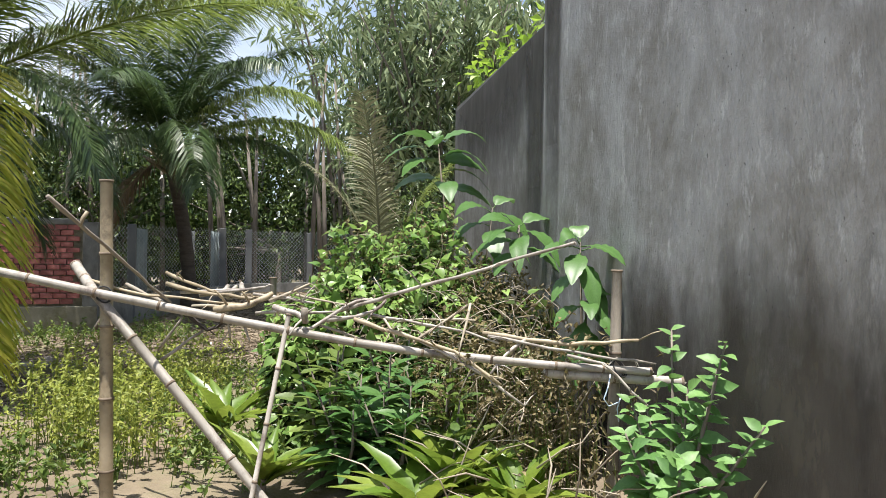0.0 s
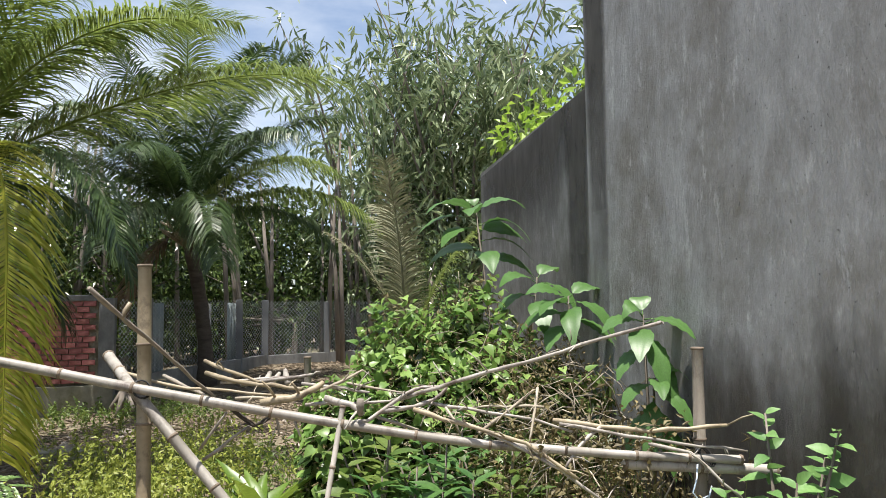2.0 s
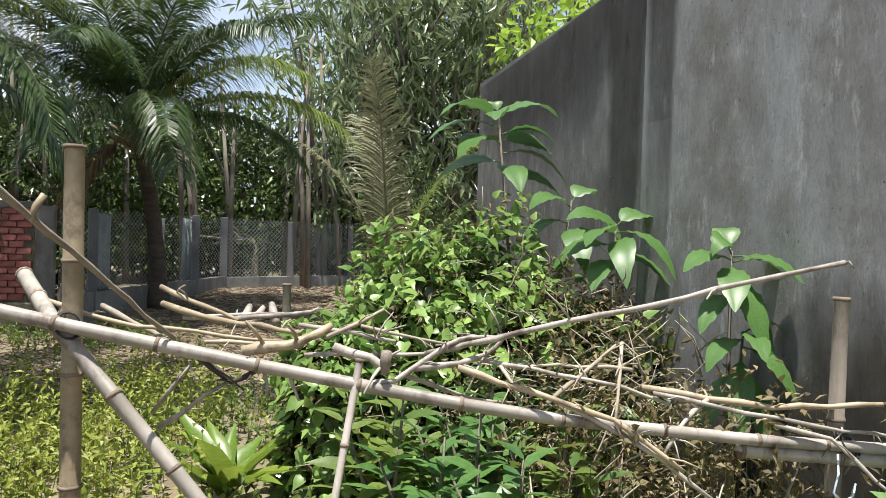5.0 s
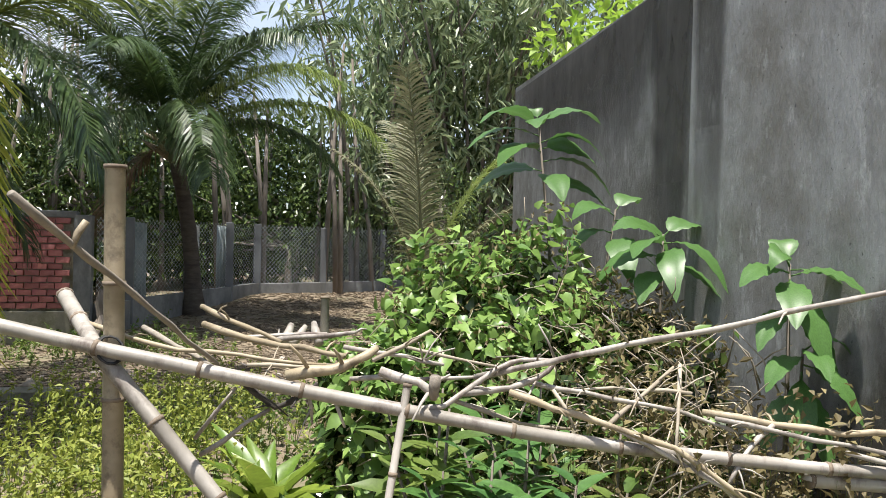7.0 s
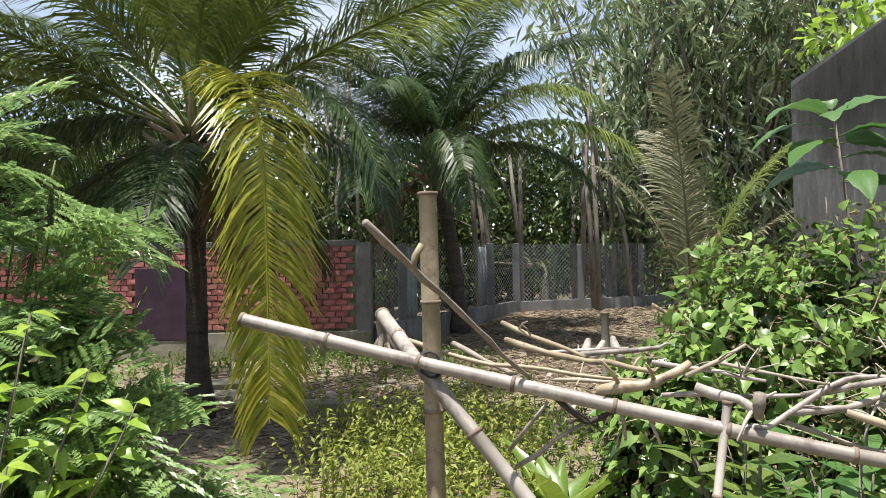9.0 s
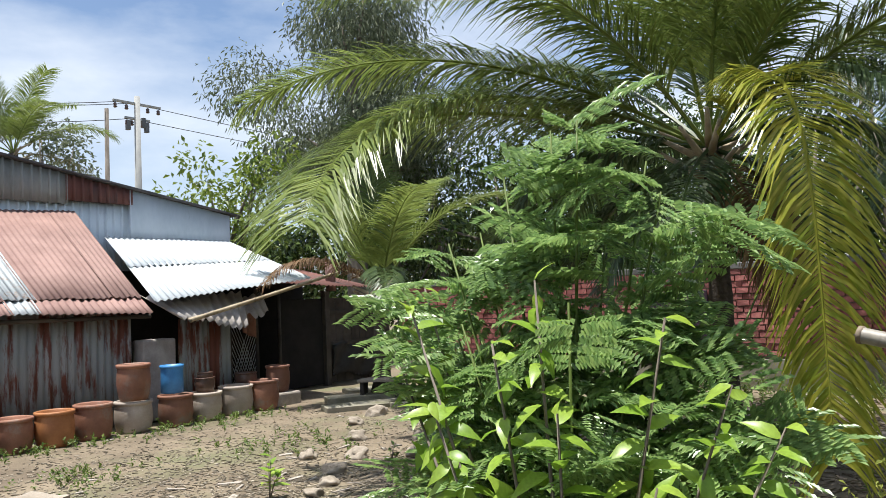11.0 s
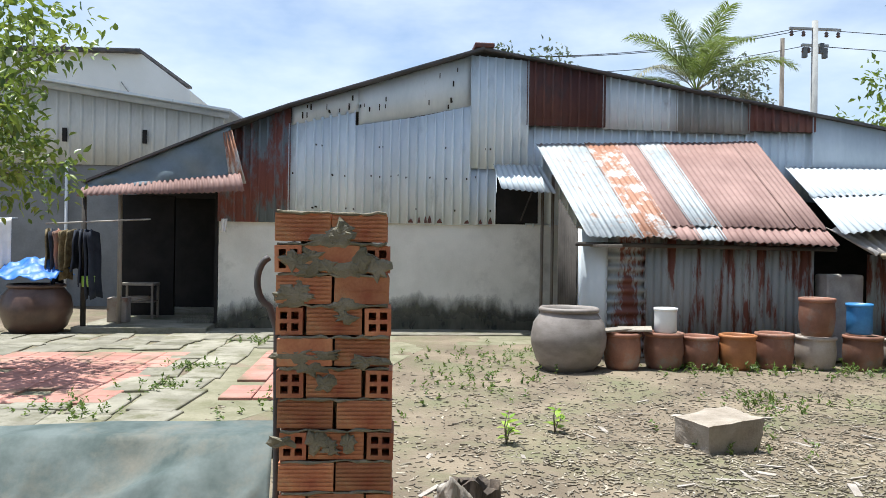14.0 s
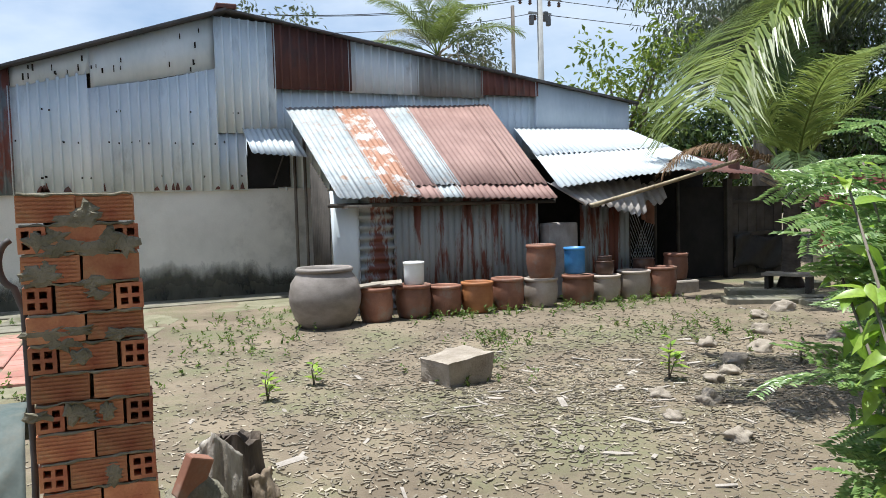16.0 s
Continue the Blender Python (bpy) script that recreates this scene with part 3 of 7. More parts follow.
def make_ground():
    near = [-20 + 0.25 * k for k in range(161)]
    edge = [30, 45, 70, 120, 250, 600]
    line = [-e for e in edge[::-1]] + near + edge
    n = len(line)
    verts = [(x, y, ground_z(x, y)) for y in line for x in line]
    faces = [(j * n + i, j * n + i + 1, (j + 1) * n + i + 1, (j + 1) * n + i) for j in range(n - 1) for i in range(n - 1)]
    tagged(new("ground", mesh_of("ground", verts, faces, M["soil"], True)), "dry trodden earth with mossy and dusty patches", "ground", "", "structure")


make_ground()

# ---- the tall grey wall beside the garden ----
WX = 3.96
tall = tagged(box_part("wall_east", (WX, -9, -0.2), (WX + 0.22, 3.82, 7.5), M["render_wall"], None, "", 0), "tall grey cement-rendered house wall with streaks and cracks", "wall", "", "structure")


def far_wall():
    """The older, lower wall that runs on at a slight angle."""
    bm = bmesh.new()
    a, b = Vector((WX + 0.012, 3.83, 0)), Vector((4.42, 7.95, 0))
    n = Vector((b.y - a.y, a.x - b.x, 0)).normalized() * 0.2
    za, zb = 3.31, 3.37
    vs = [bm.verts.new((p.x, p.y, z)) for p, z in ((a, -0.2), (b, -0.2), (b, zb), (a, za), (a + n, -0.2), (b + n, -0.2), (b + n, zb), (a + n, za))]
    for f in ((0, 1, 2, 3), (7, 6, 5, 4), (0, 4, 5, 1), (3, 2, 6, 7), (1, 5, 6, 2), (0, 3, 7, 4)):
        bm.faces.new([vs[k] for k in f])
    bmesh.ops.recalc_face_normals(bm, faces=bm.faces)
    tagged(part("wall_north", bm, M["old_wall"]), "older dark-stained cement wall, lower than its neighbour", "wall", "", "structure")


far_wall()


def soft_stain(name, c1, c2, foot):
    """A damp stain that fades out through noise towards its far edge."""
    m = stuff_mat(name, c1, c2, 4.0, 0.95, 0.4, 30, stretch=(1.2, 1.2, 0.5))
    n, l = m.node_tree.nodes, m.node_tree.links.new
    tc, sep, ns = n.new("ShaderNodeTexCoord"), n.new("ShaderNodeSeparateXYZ"), n.new("ShaderNodeTexNoise")
    mp = n.new("ShaderNodeMapping")
    mp.inputs["Scale"].default_value = (2.6, 2.6, 0.9)
    ns.inputs["Scale"].default_value, ns.inputs["Detail"].default_value, ns.inputs["Roughness"].default_value = 1.0, 7, 0.65
    l(tc.outputs["Generated"], sep.inputs["Vector"])
    l(tc.outputs["Object"], mp.inputs["Vector"])
    l(mp.outputs["Vector"], ns.inputs["Vector"])
    a = n.new("ShaderNodeMapRange")
    a.inputs["To Min"].default_value, a.inputs["To Max"].default_value = (0.9, -0.65) if foot else (-0.5, 0.85)
    l(sep.outputs["Z"], a.inputs["Value"])
    w = n.new("ShaderNodeMath")
    w.operation = "PINGPONG"
    w.inputs[1].default_value = 0.5
    l(sep.outputs["Y"], w.inputs[0])
    e = n.new("ShaderNodeMapRange")
    e.inputs["From Max"].default_value = 0.22
    e.inputs["To Min"].default_value, e.inputs["To Max"].default_value = -0.7, 0.0
    l(w.outputs["Value"], e.inputs["Value"])
    s0, s = n.new("ShaderNodeMath"), n.new("ShaderNodeMath")
    s0.operation, s.operation = "ADD", "ADD"
    l(e.outputs["Result"], s0.inputs[1])
    l(a.outputs["Result"], s0.inputs[0])
    l(s0.outputs["Value"], s.inputs[0])
    l(ns.outputs["Fac"], s.inputs[1])
    r = n.new("ShaderNodeMapRange")
    r.inputs["From Min"].default_value, r.inputs["From Max"].default_value = (0.42, 0.8) if foot else (0.3, 1.0)
    r.inputs["To Max"].default_value = 0.8
    l(s.outputs["Value"], r.inputs["Value"])
    l(r.outputs["Result"], n["Principled BSDF"].inputs["Alpha"])
    return m


def stain_strip(a, b, z0, z1, mat, parent, label, name="water_stain"):
    """A thin skin of damp, 4 mm off the wall between two points, from z0 to z1."""
    a, b = Vector((a[0], a[1], 0)), Vector((b[0], b[1], 0))
    off = Vector((-(b - a).y, (b - a).x, 0)).normalized() * 0.004
    off = off if (off.x < 0) == (parent is tall) else -off
    ps = [a + off, b + off]
    me = mesh_of(name, [(p.x, p.y, z) for z in (z0, z1) for p in ps], [(0, 1, 3, 2)], mat)
    part(name, me, mat, parent, label)


M["damp_stain"] = soft_stain("damp_stain", (0.04, 0.038, 0.034), (0.09, 0.086, 0.08), False)
M["damp_foot"] = soft_stain("damp_foot", (0.035, 0.03, 0.024), (0.085, 0.075, 0.06), True)
M["mould_foot"] = soft_stain("black_mould", (0.055, 0.053, 0.038), (0.15, 0.14, 0.10), True)
stain_strip((WX, 3.82), (WX, 3.45), 0.0, 4.6, M["damp_stain"], tall, "dark damp streak at the wall joint")
stain_strip((WX + 0.006, 3.80), (WX + 0.075, 4.4), 0.2, 3.3, M["damp_stain"], tall, "dark damp streak at the wall joint")
stain_strip((WX + 0.012, 3.83), (WX + 0.45, 7.9), 2.0, 3.31, M["damp_stain"], tall, "dark damp fringe under the wall's top")
stain_strip((WX, 3.82), (WX, -3.0), 0.0, 2.3, M["damp_foot"], tall, "brown damp rising from the foot of the wall")

# ---- the long tin house ----
HX = -12.67
RIDGE = (1.6, 4.80)


def roof_z(y):
    """Height of the gable's slope at y."""
    if y > RIDGE[0]:
        return RIDGE[1] - (y - RIDGE[0]) * (RIDGE[1] - 3.50) / (9.75 - RIDGE[0])
    return RIDGE[1] - (RIDGE[0] - y) * 0.325 - max(0, -1.7 - y) * 0.11


def sheet(y0, y1, z0, z1, mat, off=0.0, label="", ribbed=True, pitch=0.15, depth=0.04):
    """An upright cladding sheet on the gable; a height of None follows the roof."""
    t0, t1 = (z1, z1) if isinstance(z1, float) else (z1 if z1 else (roof_z(y0) - 0.02, roof_z(y1) - 0.02))
    b0, b1 = (z0, z0) if isinstance(z0, float) else z0
    return corrugated("cladding_sheet", (HX, y0, t0), (HX, y1, t1), (HX, y0, b0), (HX, y1, b1), mat, pitch, depth, house, label, 0.0, off * 2, 2, ribbed)


house = base("tin_house", 0, 0, 0, 0, "long gabled house clad in patched galvanised sheets over a plastered wall", "house")


def house_shell():
    bm = bmesh.new()
    box(bm, (HX - 0.2, -2.80, -0.1), (HX - 0.03, 9.7, 1.84))
    part("plaster_wall", bm, M["plaster"], house, "cream plaster wall, worn")
    stain_strip((HX - 0.03, -3.6), (HX - 0.03, 3.4), -0.1, 1.0, M["mould_foot"], house, "black mould on the foot of the wall", "damp_band")
    stain_strip((HX - 0.026, -3.4), (HX - 0.026, 3.6), -0.1, 0.7, M["mould_foot"], house, "black mould on the foot of the wall", "damp_band")
    for nm, y0, y1 in (("back_wall", -24, -23.8),):
        part(nm, grid_mesh(nm, lambda u, v: (y0, -4.6 + 14.3 * u, 3.2 * v), 2, 2, M["shade_and_tar"], 0.05, False), M["shade_and_tar"], house)
    # roof slopes with a dark edge
    for nm, a, b in (("roof_slope_long", RIDGE[0], 9.9), ("roof_slope_short", RIDGE[0], -4.85)):
        z0, z1 = RIDGE[1], roof_z(b)
        if b < 0:
            me = grid_mesh(nm, lambda u, v: (HX + 0.2 + 0.27 * min(max((-1.9 - (a + (b - a) * v)) / 0.6, 0), 1) - 11.6 * u, a + (b - a) * v, roof_z(a + (b - a) * v) + 0.03), 3, 12, M["roof_metal"], 0.035, False)
        else:
            me = grid_mesh(nm, lambda u, v: (HX + 0.16 - 11.5 * (1 - u), a + (b - a) * v, z0 + (z1 - z0) * v + 0.03), 3, 6, M["roof_metal"], 0.03, False)
        part(nm, me, M["roof_metal"], house)
    box_part("ridge_cap", (HX - 0.35, RIDGE[0] - 0.16, RIDGE[1] + 0.02), (HX + 0.2, RIDGE[0] + 0.18, RIDGE[1] + 0.10), M["rust_dark"], house, "rusty ridge cap", 0.02)
    G, W, R = M["galv"], M["galv_white"], M["rust_dark"]
    sheet(-1.66, -0.55, 1.80, (3.46, 3.72), G, 0.0)
    sheet(-0.55, 0.5, 1.82, (3.46, 3.64), G, 0.006)
    sheet(0.5, 1.42, 1.81, (3.64, 3.86), G, 0.0)
    sheet(-1.62, -0.5, (3.44, 3.70), None, W, -0.004, "pale flat sheet with tar smears", True, 5, 0.002)
    sheet(-0.5, 1.44, (3.44, 3.86), None, W, -0.006, "pale flat sheet with tar smears", True, 5, 0.002)
    sheet(-2.80, -1.62, 1.80, None, M["blue_grey_rust"], 0.012, "grey sheet with brown rust")
    sheet(1.40, 2.40, 2.78, None, G, 0.02)
    sheet(1.40, 1.86, 1.82, 2.82, G, 0.004)
    sheet(2.36, 3.74, 3.54, None, R, 0.03, "dark brown rusted sheet")
    sheet(3.70, 5.04, 3.52, None, W, 0.012)
    sheet(5.00, 6.34, 3.50, None, M["grey_sheet"], 0.02)
    sheet(6.30, 7.54, 3.56, None, R, 0.03, "dark brown rusted sheet")
    sheet(2.38, 7.54, 1.80, 3.56, G, -0.02)
    sheet(7.50, 9.72, 1.80, None, M["galv_white"], 0.03, "pale smooth sheet", True, 0.6, 0.006)
    # window hole: near-black board for the shade inside, with its little awning
    box_part("window_hole", (HX - 0.02, 1.88, 1.86), (HX + 0.006, 2.60, 2.80), M["shade_and_tar"], house, "board coloured as the shade in an opening")
    corrugated("window_awning", (HX + 0.05, 1.80, 2.86), (HX + 0.05, 2.62, 2.86), (HX + 0.62, 1.86, 2.40), (HX + 0.62, 2.78, 2.34), M["galv_white"], 0.1, 0.012, house)
    for a in (2.3,):
        part("awning_stick", tube_mesh("awning_stick", [(HX + 0.02, a, 1.9), (HX + 0.55, a + 0.1, 2.4)], [0.015, 0.015], M["dark_wood"], 6), M["dark_wood"], house)
    for a in (2.66, 2.84):
        part("wall_post", tube_mesh("wall_post", [(HX + 0.1, a, 0), (HX + 0.1, a, 2.7)], [0.03, 0.03], M["bark"], 6), M["bark"], house)
    # tar smears on the pale sheets
    r = random.Random(4)
    for k in range(26):
        y = r.uniform(-1.5, 1.35)
        z = r.uniform(0.12, 0.9) * (roof_z(y) - 3.62) + 3.6
        if k > 12:
            z = 3.62 + 0.155 * (y + 0.5) * 0.9 + 0.06 if y > -0.4 else 3.52 + 0.22 * (y + 1.6)
        h = r.uniform(0.03, 0.11)
        bm = bmesh.new()
        box(bm, (HX + 0.012, y, z), (HX + 0.018, y + r.uniform(0.012, 0.03), z + h), 0.002)
        part("tar_smear", bm, M["shade_and_tar"], house, "black tar smear")


def rust_blots():
    """Rust eaten into the lower edges of the cladding, and nail marks."""
    r = random.Random(14)
    for k in range(46):
        y = r.uniform(-1.6, 1.8)
        bm = bmesh.new()
        if k < 14:
            w, h, z = r.uniform(0.04, 0.12), r.uniform(0.05, 0.16), 1.835
            vs = [bm.verts.new((HX + 0.046, y + a * w, z + b * h)) for a, b in ((-0.5, 0), (0.5, 0), (0.35, 0.5), (0.1, 1.0), (-0.2, 0.7), (-0.4, 0.4))]
            bm.faces.new(vs)
            part("rust_blot", bm, M["rust_dark"], house, "brown rust on the sheet's edge")
        else:
            z = r.choice((2.05, 2.6, 3.1)) + r.uniform(-0.02, 0.02)
            box(bm, (HX + 0.03, y, z), (HX + 0.05, y + 0.022, z + 0.03), 0.004)
            part("nail", bm, M["shade_and_tar"], house, "dark nail head")


house_shell()
rust_blots()


def porch():
    """The open porch on the house's low side: tarp and rusty strip under the roof edge, posts, dark room."""
    x = -12.28
    def tarp(u, v):
        y = -4.80 + 2.25 * u
        zt = roof_z(y) - 0.01
        zb = 2.24 + (2.52 - 2.24) * u ** 1.2
        z = zt + (zb - zt) * v
        return (x + 0.10 * v + 0.03 * math.sin(u * 9 + v * 4) * (0.3 + v) + 0.015 * math.sin(u * 23 - v * 7), y + 0.05 * v * u, z)
    tagged(part("porch_tarp", grid_mesh("porch_tarp", tarp, 40, 14, M["tarp_blue"], 0.004), M["tarp_blue"]), "grey-blue tarpaulin hung under the porch roof edge", "tarpaulin")
    tagged(corrugated("porch_strip", (x + 0.12, -4.80, 2.28), (x + 0.12, -2.36, 2.56), (x + 0.26, -4.84, 2.14), (x + 0.26, -2.26, 2.26), M["rust"], 0.09, 0.012, None, "", 0.05),
           "rust-patched corrugated strip along the porch eave", "metal sheet")
    tagged(corrugated("porch_side_strip", (x + 0.03, -2.66, 3.22), (x + 0.03, -2.52, 3.27), (x + 0.12, -2.52, 2.4), (x + 0.12, -2.26, 2.4), M["galv_rusty"], 0.09, 0.012), "narrow rusty sheet beside the tarpaulin", "metal sheet")
    for y, xx, r, mt in ((-4.78, x + 0.1, 0.045, "dark_wood"), (-4.36, x - 0.3, 0.04, "old_wood")):
        tagged(part("porch_post", tube_mesh("porch_post", [(xx, y, -0.05), (xx, y, 2.25)], [r, r * 0.9], M[mt], 8), M[mt]), "dark wooden post of the porch", "post")
    solid("porch_floor", (-16, -4.9, -0.05), (-12.0, -2.84, 0.09), M["concrete"], "raised concrete floor of the porch", "floor", 0.01)
    # room surfaces coloured near black, so the porch's shade is painted in
    solid("wall_porch_back", (-16.2, -4.9, 0), (-16, -2.8, 2.4), M["shade_and_tar"], "back wall of the porch in painted-in shade", "wall")
    solid("wall_porch_side", (-16, -2.86, 0.09), (HX - 0.02, -2.81, 2.9), M["shade_and_tar"], "wall inside the porch in painted-in shade", "wall")
    solid("ceiling_porch", (-16.2, -4.8, 2.36), (-12.75, -2.82, 2.40), M["shade_and_tar"], "underside of the porch roof in painted-in shade", "ceiling")
    solid("wall_porch_partition", (-14.2, -4.9, 0.09), (-14.1, -3.9, 2.3), M["shade_and_tar"], "partition wall in the porch in painted-in shade", "wall")


porch()

# ---- neighbours behind ----
def grey_hall():
    h = base("grey_hall", 0, 0, 0, 0, "long grey outbuilding with ribbed sheet above a rendered wall", "building")
    box_part("wall", (-17.3, -30, -0.2), (-17.0, -4.0, 3.25), M["hall_render"], h, "grey rendered wall", 0)
    corrugated("upper_sheet", (-16.96, -30, 8.0), (-16.96, -3.6, 4.22), (-16.96, -30, 3.2), (-16.96, -3.6, 3.1), M["hall_sheet"], 0.26, 0.02, h, "", 0, 0, 2, True)
    part("roof", grid_mesh("roof", lambda u, v: (-16.55 - 5 * u, -30 + 26.6 * v, 8.09 - 3.79 * v + 0.25 * u), 2, 2, M["galv_white"], 0.05, False), M["galv_white"], h, "pale sheet roof")
    part("roof_edge", tube_mesh("roof_edge", [(-16.9, -30, 8.05), (-16.9, -3.5, 4.27)], [0.08, 0.08], M["galv_white"], 6), M["galv_white"], h, "pale roof edge")
    for y in (-8.1, -7.05, -5.35):
        box_part("bracket", (-16.93, y, 3.6), (-16.88, y + 0.09, 3.9), M["shade_and_tar"], h, "small dark bracket")
    part("downpipe", tube_mesh("downpipe", [(-16.9, -6.95, 0), (-16.9, -6.95, 3.2)], [0.035, 0.035], M["white_plastic"], 8), M["white_plastic"], h)


def white_house():
    h = base("white_house", 0, 0, 0, 0, "cream two-storey house with a shallow tiled roof", "building")
    bm = bmesh.new()
    prof = [(-24, 8.6), (-9.5, 8.75), (-7.6, 7.35), (-7.6, 0), (-24, 0)]
    f = [bm.verts.new((-30, y, z)) for y, z in prof]
    b = [bm.verts.new((-38, y, z)) for y, z in prof]
    bm.faces.new(f)
    bm.faces.new(b[::-1])
    for k in range(5):
        bm.faces.new((f[k], b[k], b[(k + 1) % 5], f[(k + 1) % 5]))
    bmesh.ops.recalc_face_normals(bm, faces=bm.faces)
    part("wall", bm, M["white_wall"], h)
    part("roof", grid_mesh("roof", lambda u, v: (-29.6 - 8 * v, -24 + 14.6 * u, 8.68 + 0.15 * u + 0.2 * v), 40, 2, M["roof_metal"], 0.12, False), M["roof_metal"], h)
    for y in (-15, -13.4):
        part("roof_pipe", tube_mesh("roof_pipe", [(-29.8, y, 8.6), (-29.8, y, 9.3)], [0.04, 0.04], M["pole"], 6), M["pole"], h)
    part("wall_cable", tube_mesh("wall_cable", [(-29.95, -10.2, 7.6), (-29.95, -9.9, 7.2), (-29.95, -9.4, 6.9)], [0.02, 0.02, 0.02], M["pole"], 5), M["pole"], h)


grey_hall()
white_house()

# ---- the tin shed and the lean-to ----
shed = base("tin_shed", 0, 0, 0, 0, "small lean-to shed of rusty corrugated sheets against the house", "shed")


def shed_parts():
    tl, tr, bl, br = (np.array(p) for p in ((-12.55, 2.52, 3.20), (-12.55, 6.42, 3.34), (-9.15, 2.50, 1.58), (-9.15, 5.80, 1.56)))
    cuts = [(0, .225, "galv_roof"), (.215, .36, "galv_rusty"), (.35, .455, "rust"), (.445, .57, "galv_roof"), (.56, .9, "rust"), (.88, 1.0, "rust")]
    for k, (a, b, m) in enumerate(cuts):
        e = 1.0 if k < 2 else 0.9
        top = lambda f: tl + (tr - tl) * f
        bot = lambda f: bl + (br - bl) * f
        corrugated("roof_sheet", top(a), top(b), top(a) + (bot(a) - top(a)) * e, top(b) + (bot(b) - top(b)) * e, M[m], 0.1, 0.009, shed, "", 0.012, 0.02 + 0.006 * (k % 2), 3)
    for a, b, m in ((.33, .46, "rust"), (.45, .56, "galv_roof"), (.55, 1.0, "rust")):
        top = lambda f: tl + (tr - tl) * f
        bot = lambda f: bl + (br - bl) * f
        corrugated("eave_sheet", top(a) + (bot(a) - top(a)) * .86, top(b) + (bot(b) - top(b)) * .86, bot(a), bot(b) + np.array([0.06, 0.02, -0.04]) * (b == 1.0), M[m], 0.1, 0.012, shed, "", 0.03, 0.0, 2)
    corrugated("front_sheet", (-9.45, 3.36, 1.66), (-9.45, 5.68, 1.62), (-9.45, 3.36, 0.02), (-9.45, 5.68, 0.02), M["drip_sheet"], 0.1, 0.012, shed, "grey sheet with streaks of rust")
    corrugated("corner_sheet", (-9.44, 2.46, 1.7), (-9.44, 2.86, 1.66), (-9.44, 2.50, 0.02), (-9.44, 2.86, 0.02), M["galv"], 0.4, 0.01, shed)
    corrugated("board_sheet", (-9.45, 2.85, 0.04), (-9.45, 2.85, 1.62), (-9.45, 3.38, 0.04), (-9.45, 3.38, 1.62), M["drip_sheet"], 0.15, 0.026, shed, "grey sheet set with its ribs level", 0.02)
    # added dark sheet: stands for the shade in the shed's open left side
    corrugated("side_sheet", (-10.5, 2.47, 2.15), (-9.46, 2.47, 1.66), (-10.5, 2.47, 0), (-9.46, 2.47, 0), M["dark_wood"], 0.12, 0.012, shed)
    corrugated("right_side_sheet", (-12.5, 5.70, 3.1), (-9.46, 5.70, 1.6), (-12.5, 5.70, 0), (-9.46, 5.70, 0), M["grey_sheet"], 0.12, 0.012, shed)
    part("roof_beam", tube_mesh("roof_beam", [(-9.3, 2.4, 1.5), (-9.3, 5.9, 1.48)], [0.03, 0.03], M["dark_wood"], 6), M["dark_wood"], shed)
    box_part("ledge", (-9.42, 2.62, 1.46), (-9.1, 2.95, 1.50), M["old_wood"], shed)


shed_parts()
lean = base("lean_to", 0, 0, 0, 0, "open lean-to kitchen under white fibre-cement roofing", "lean-to")


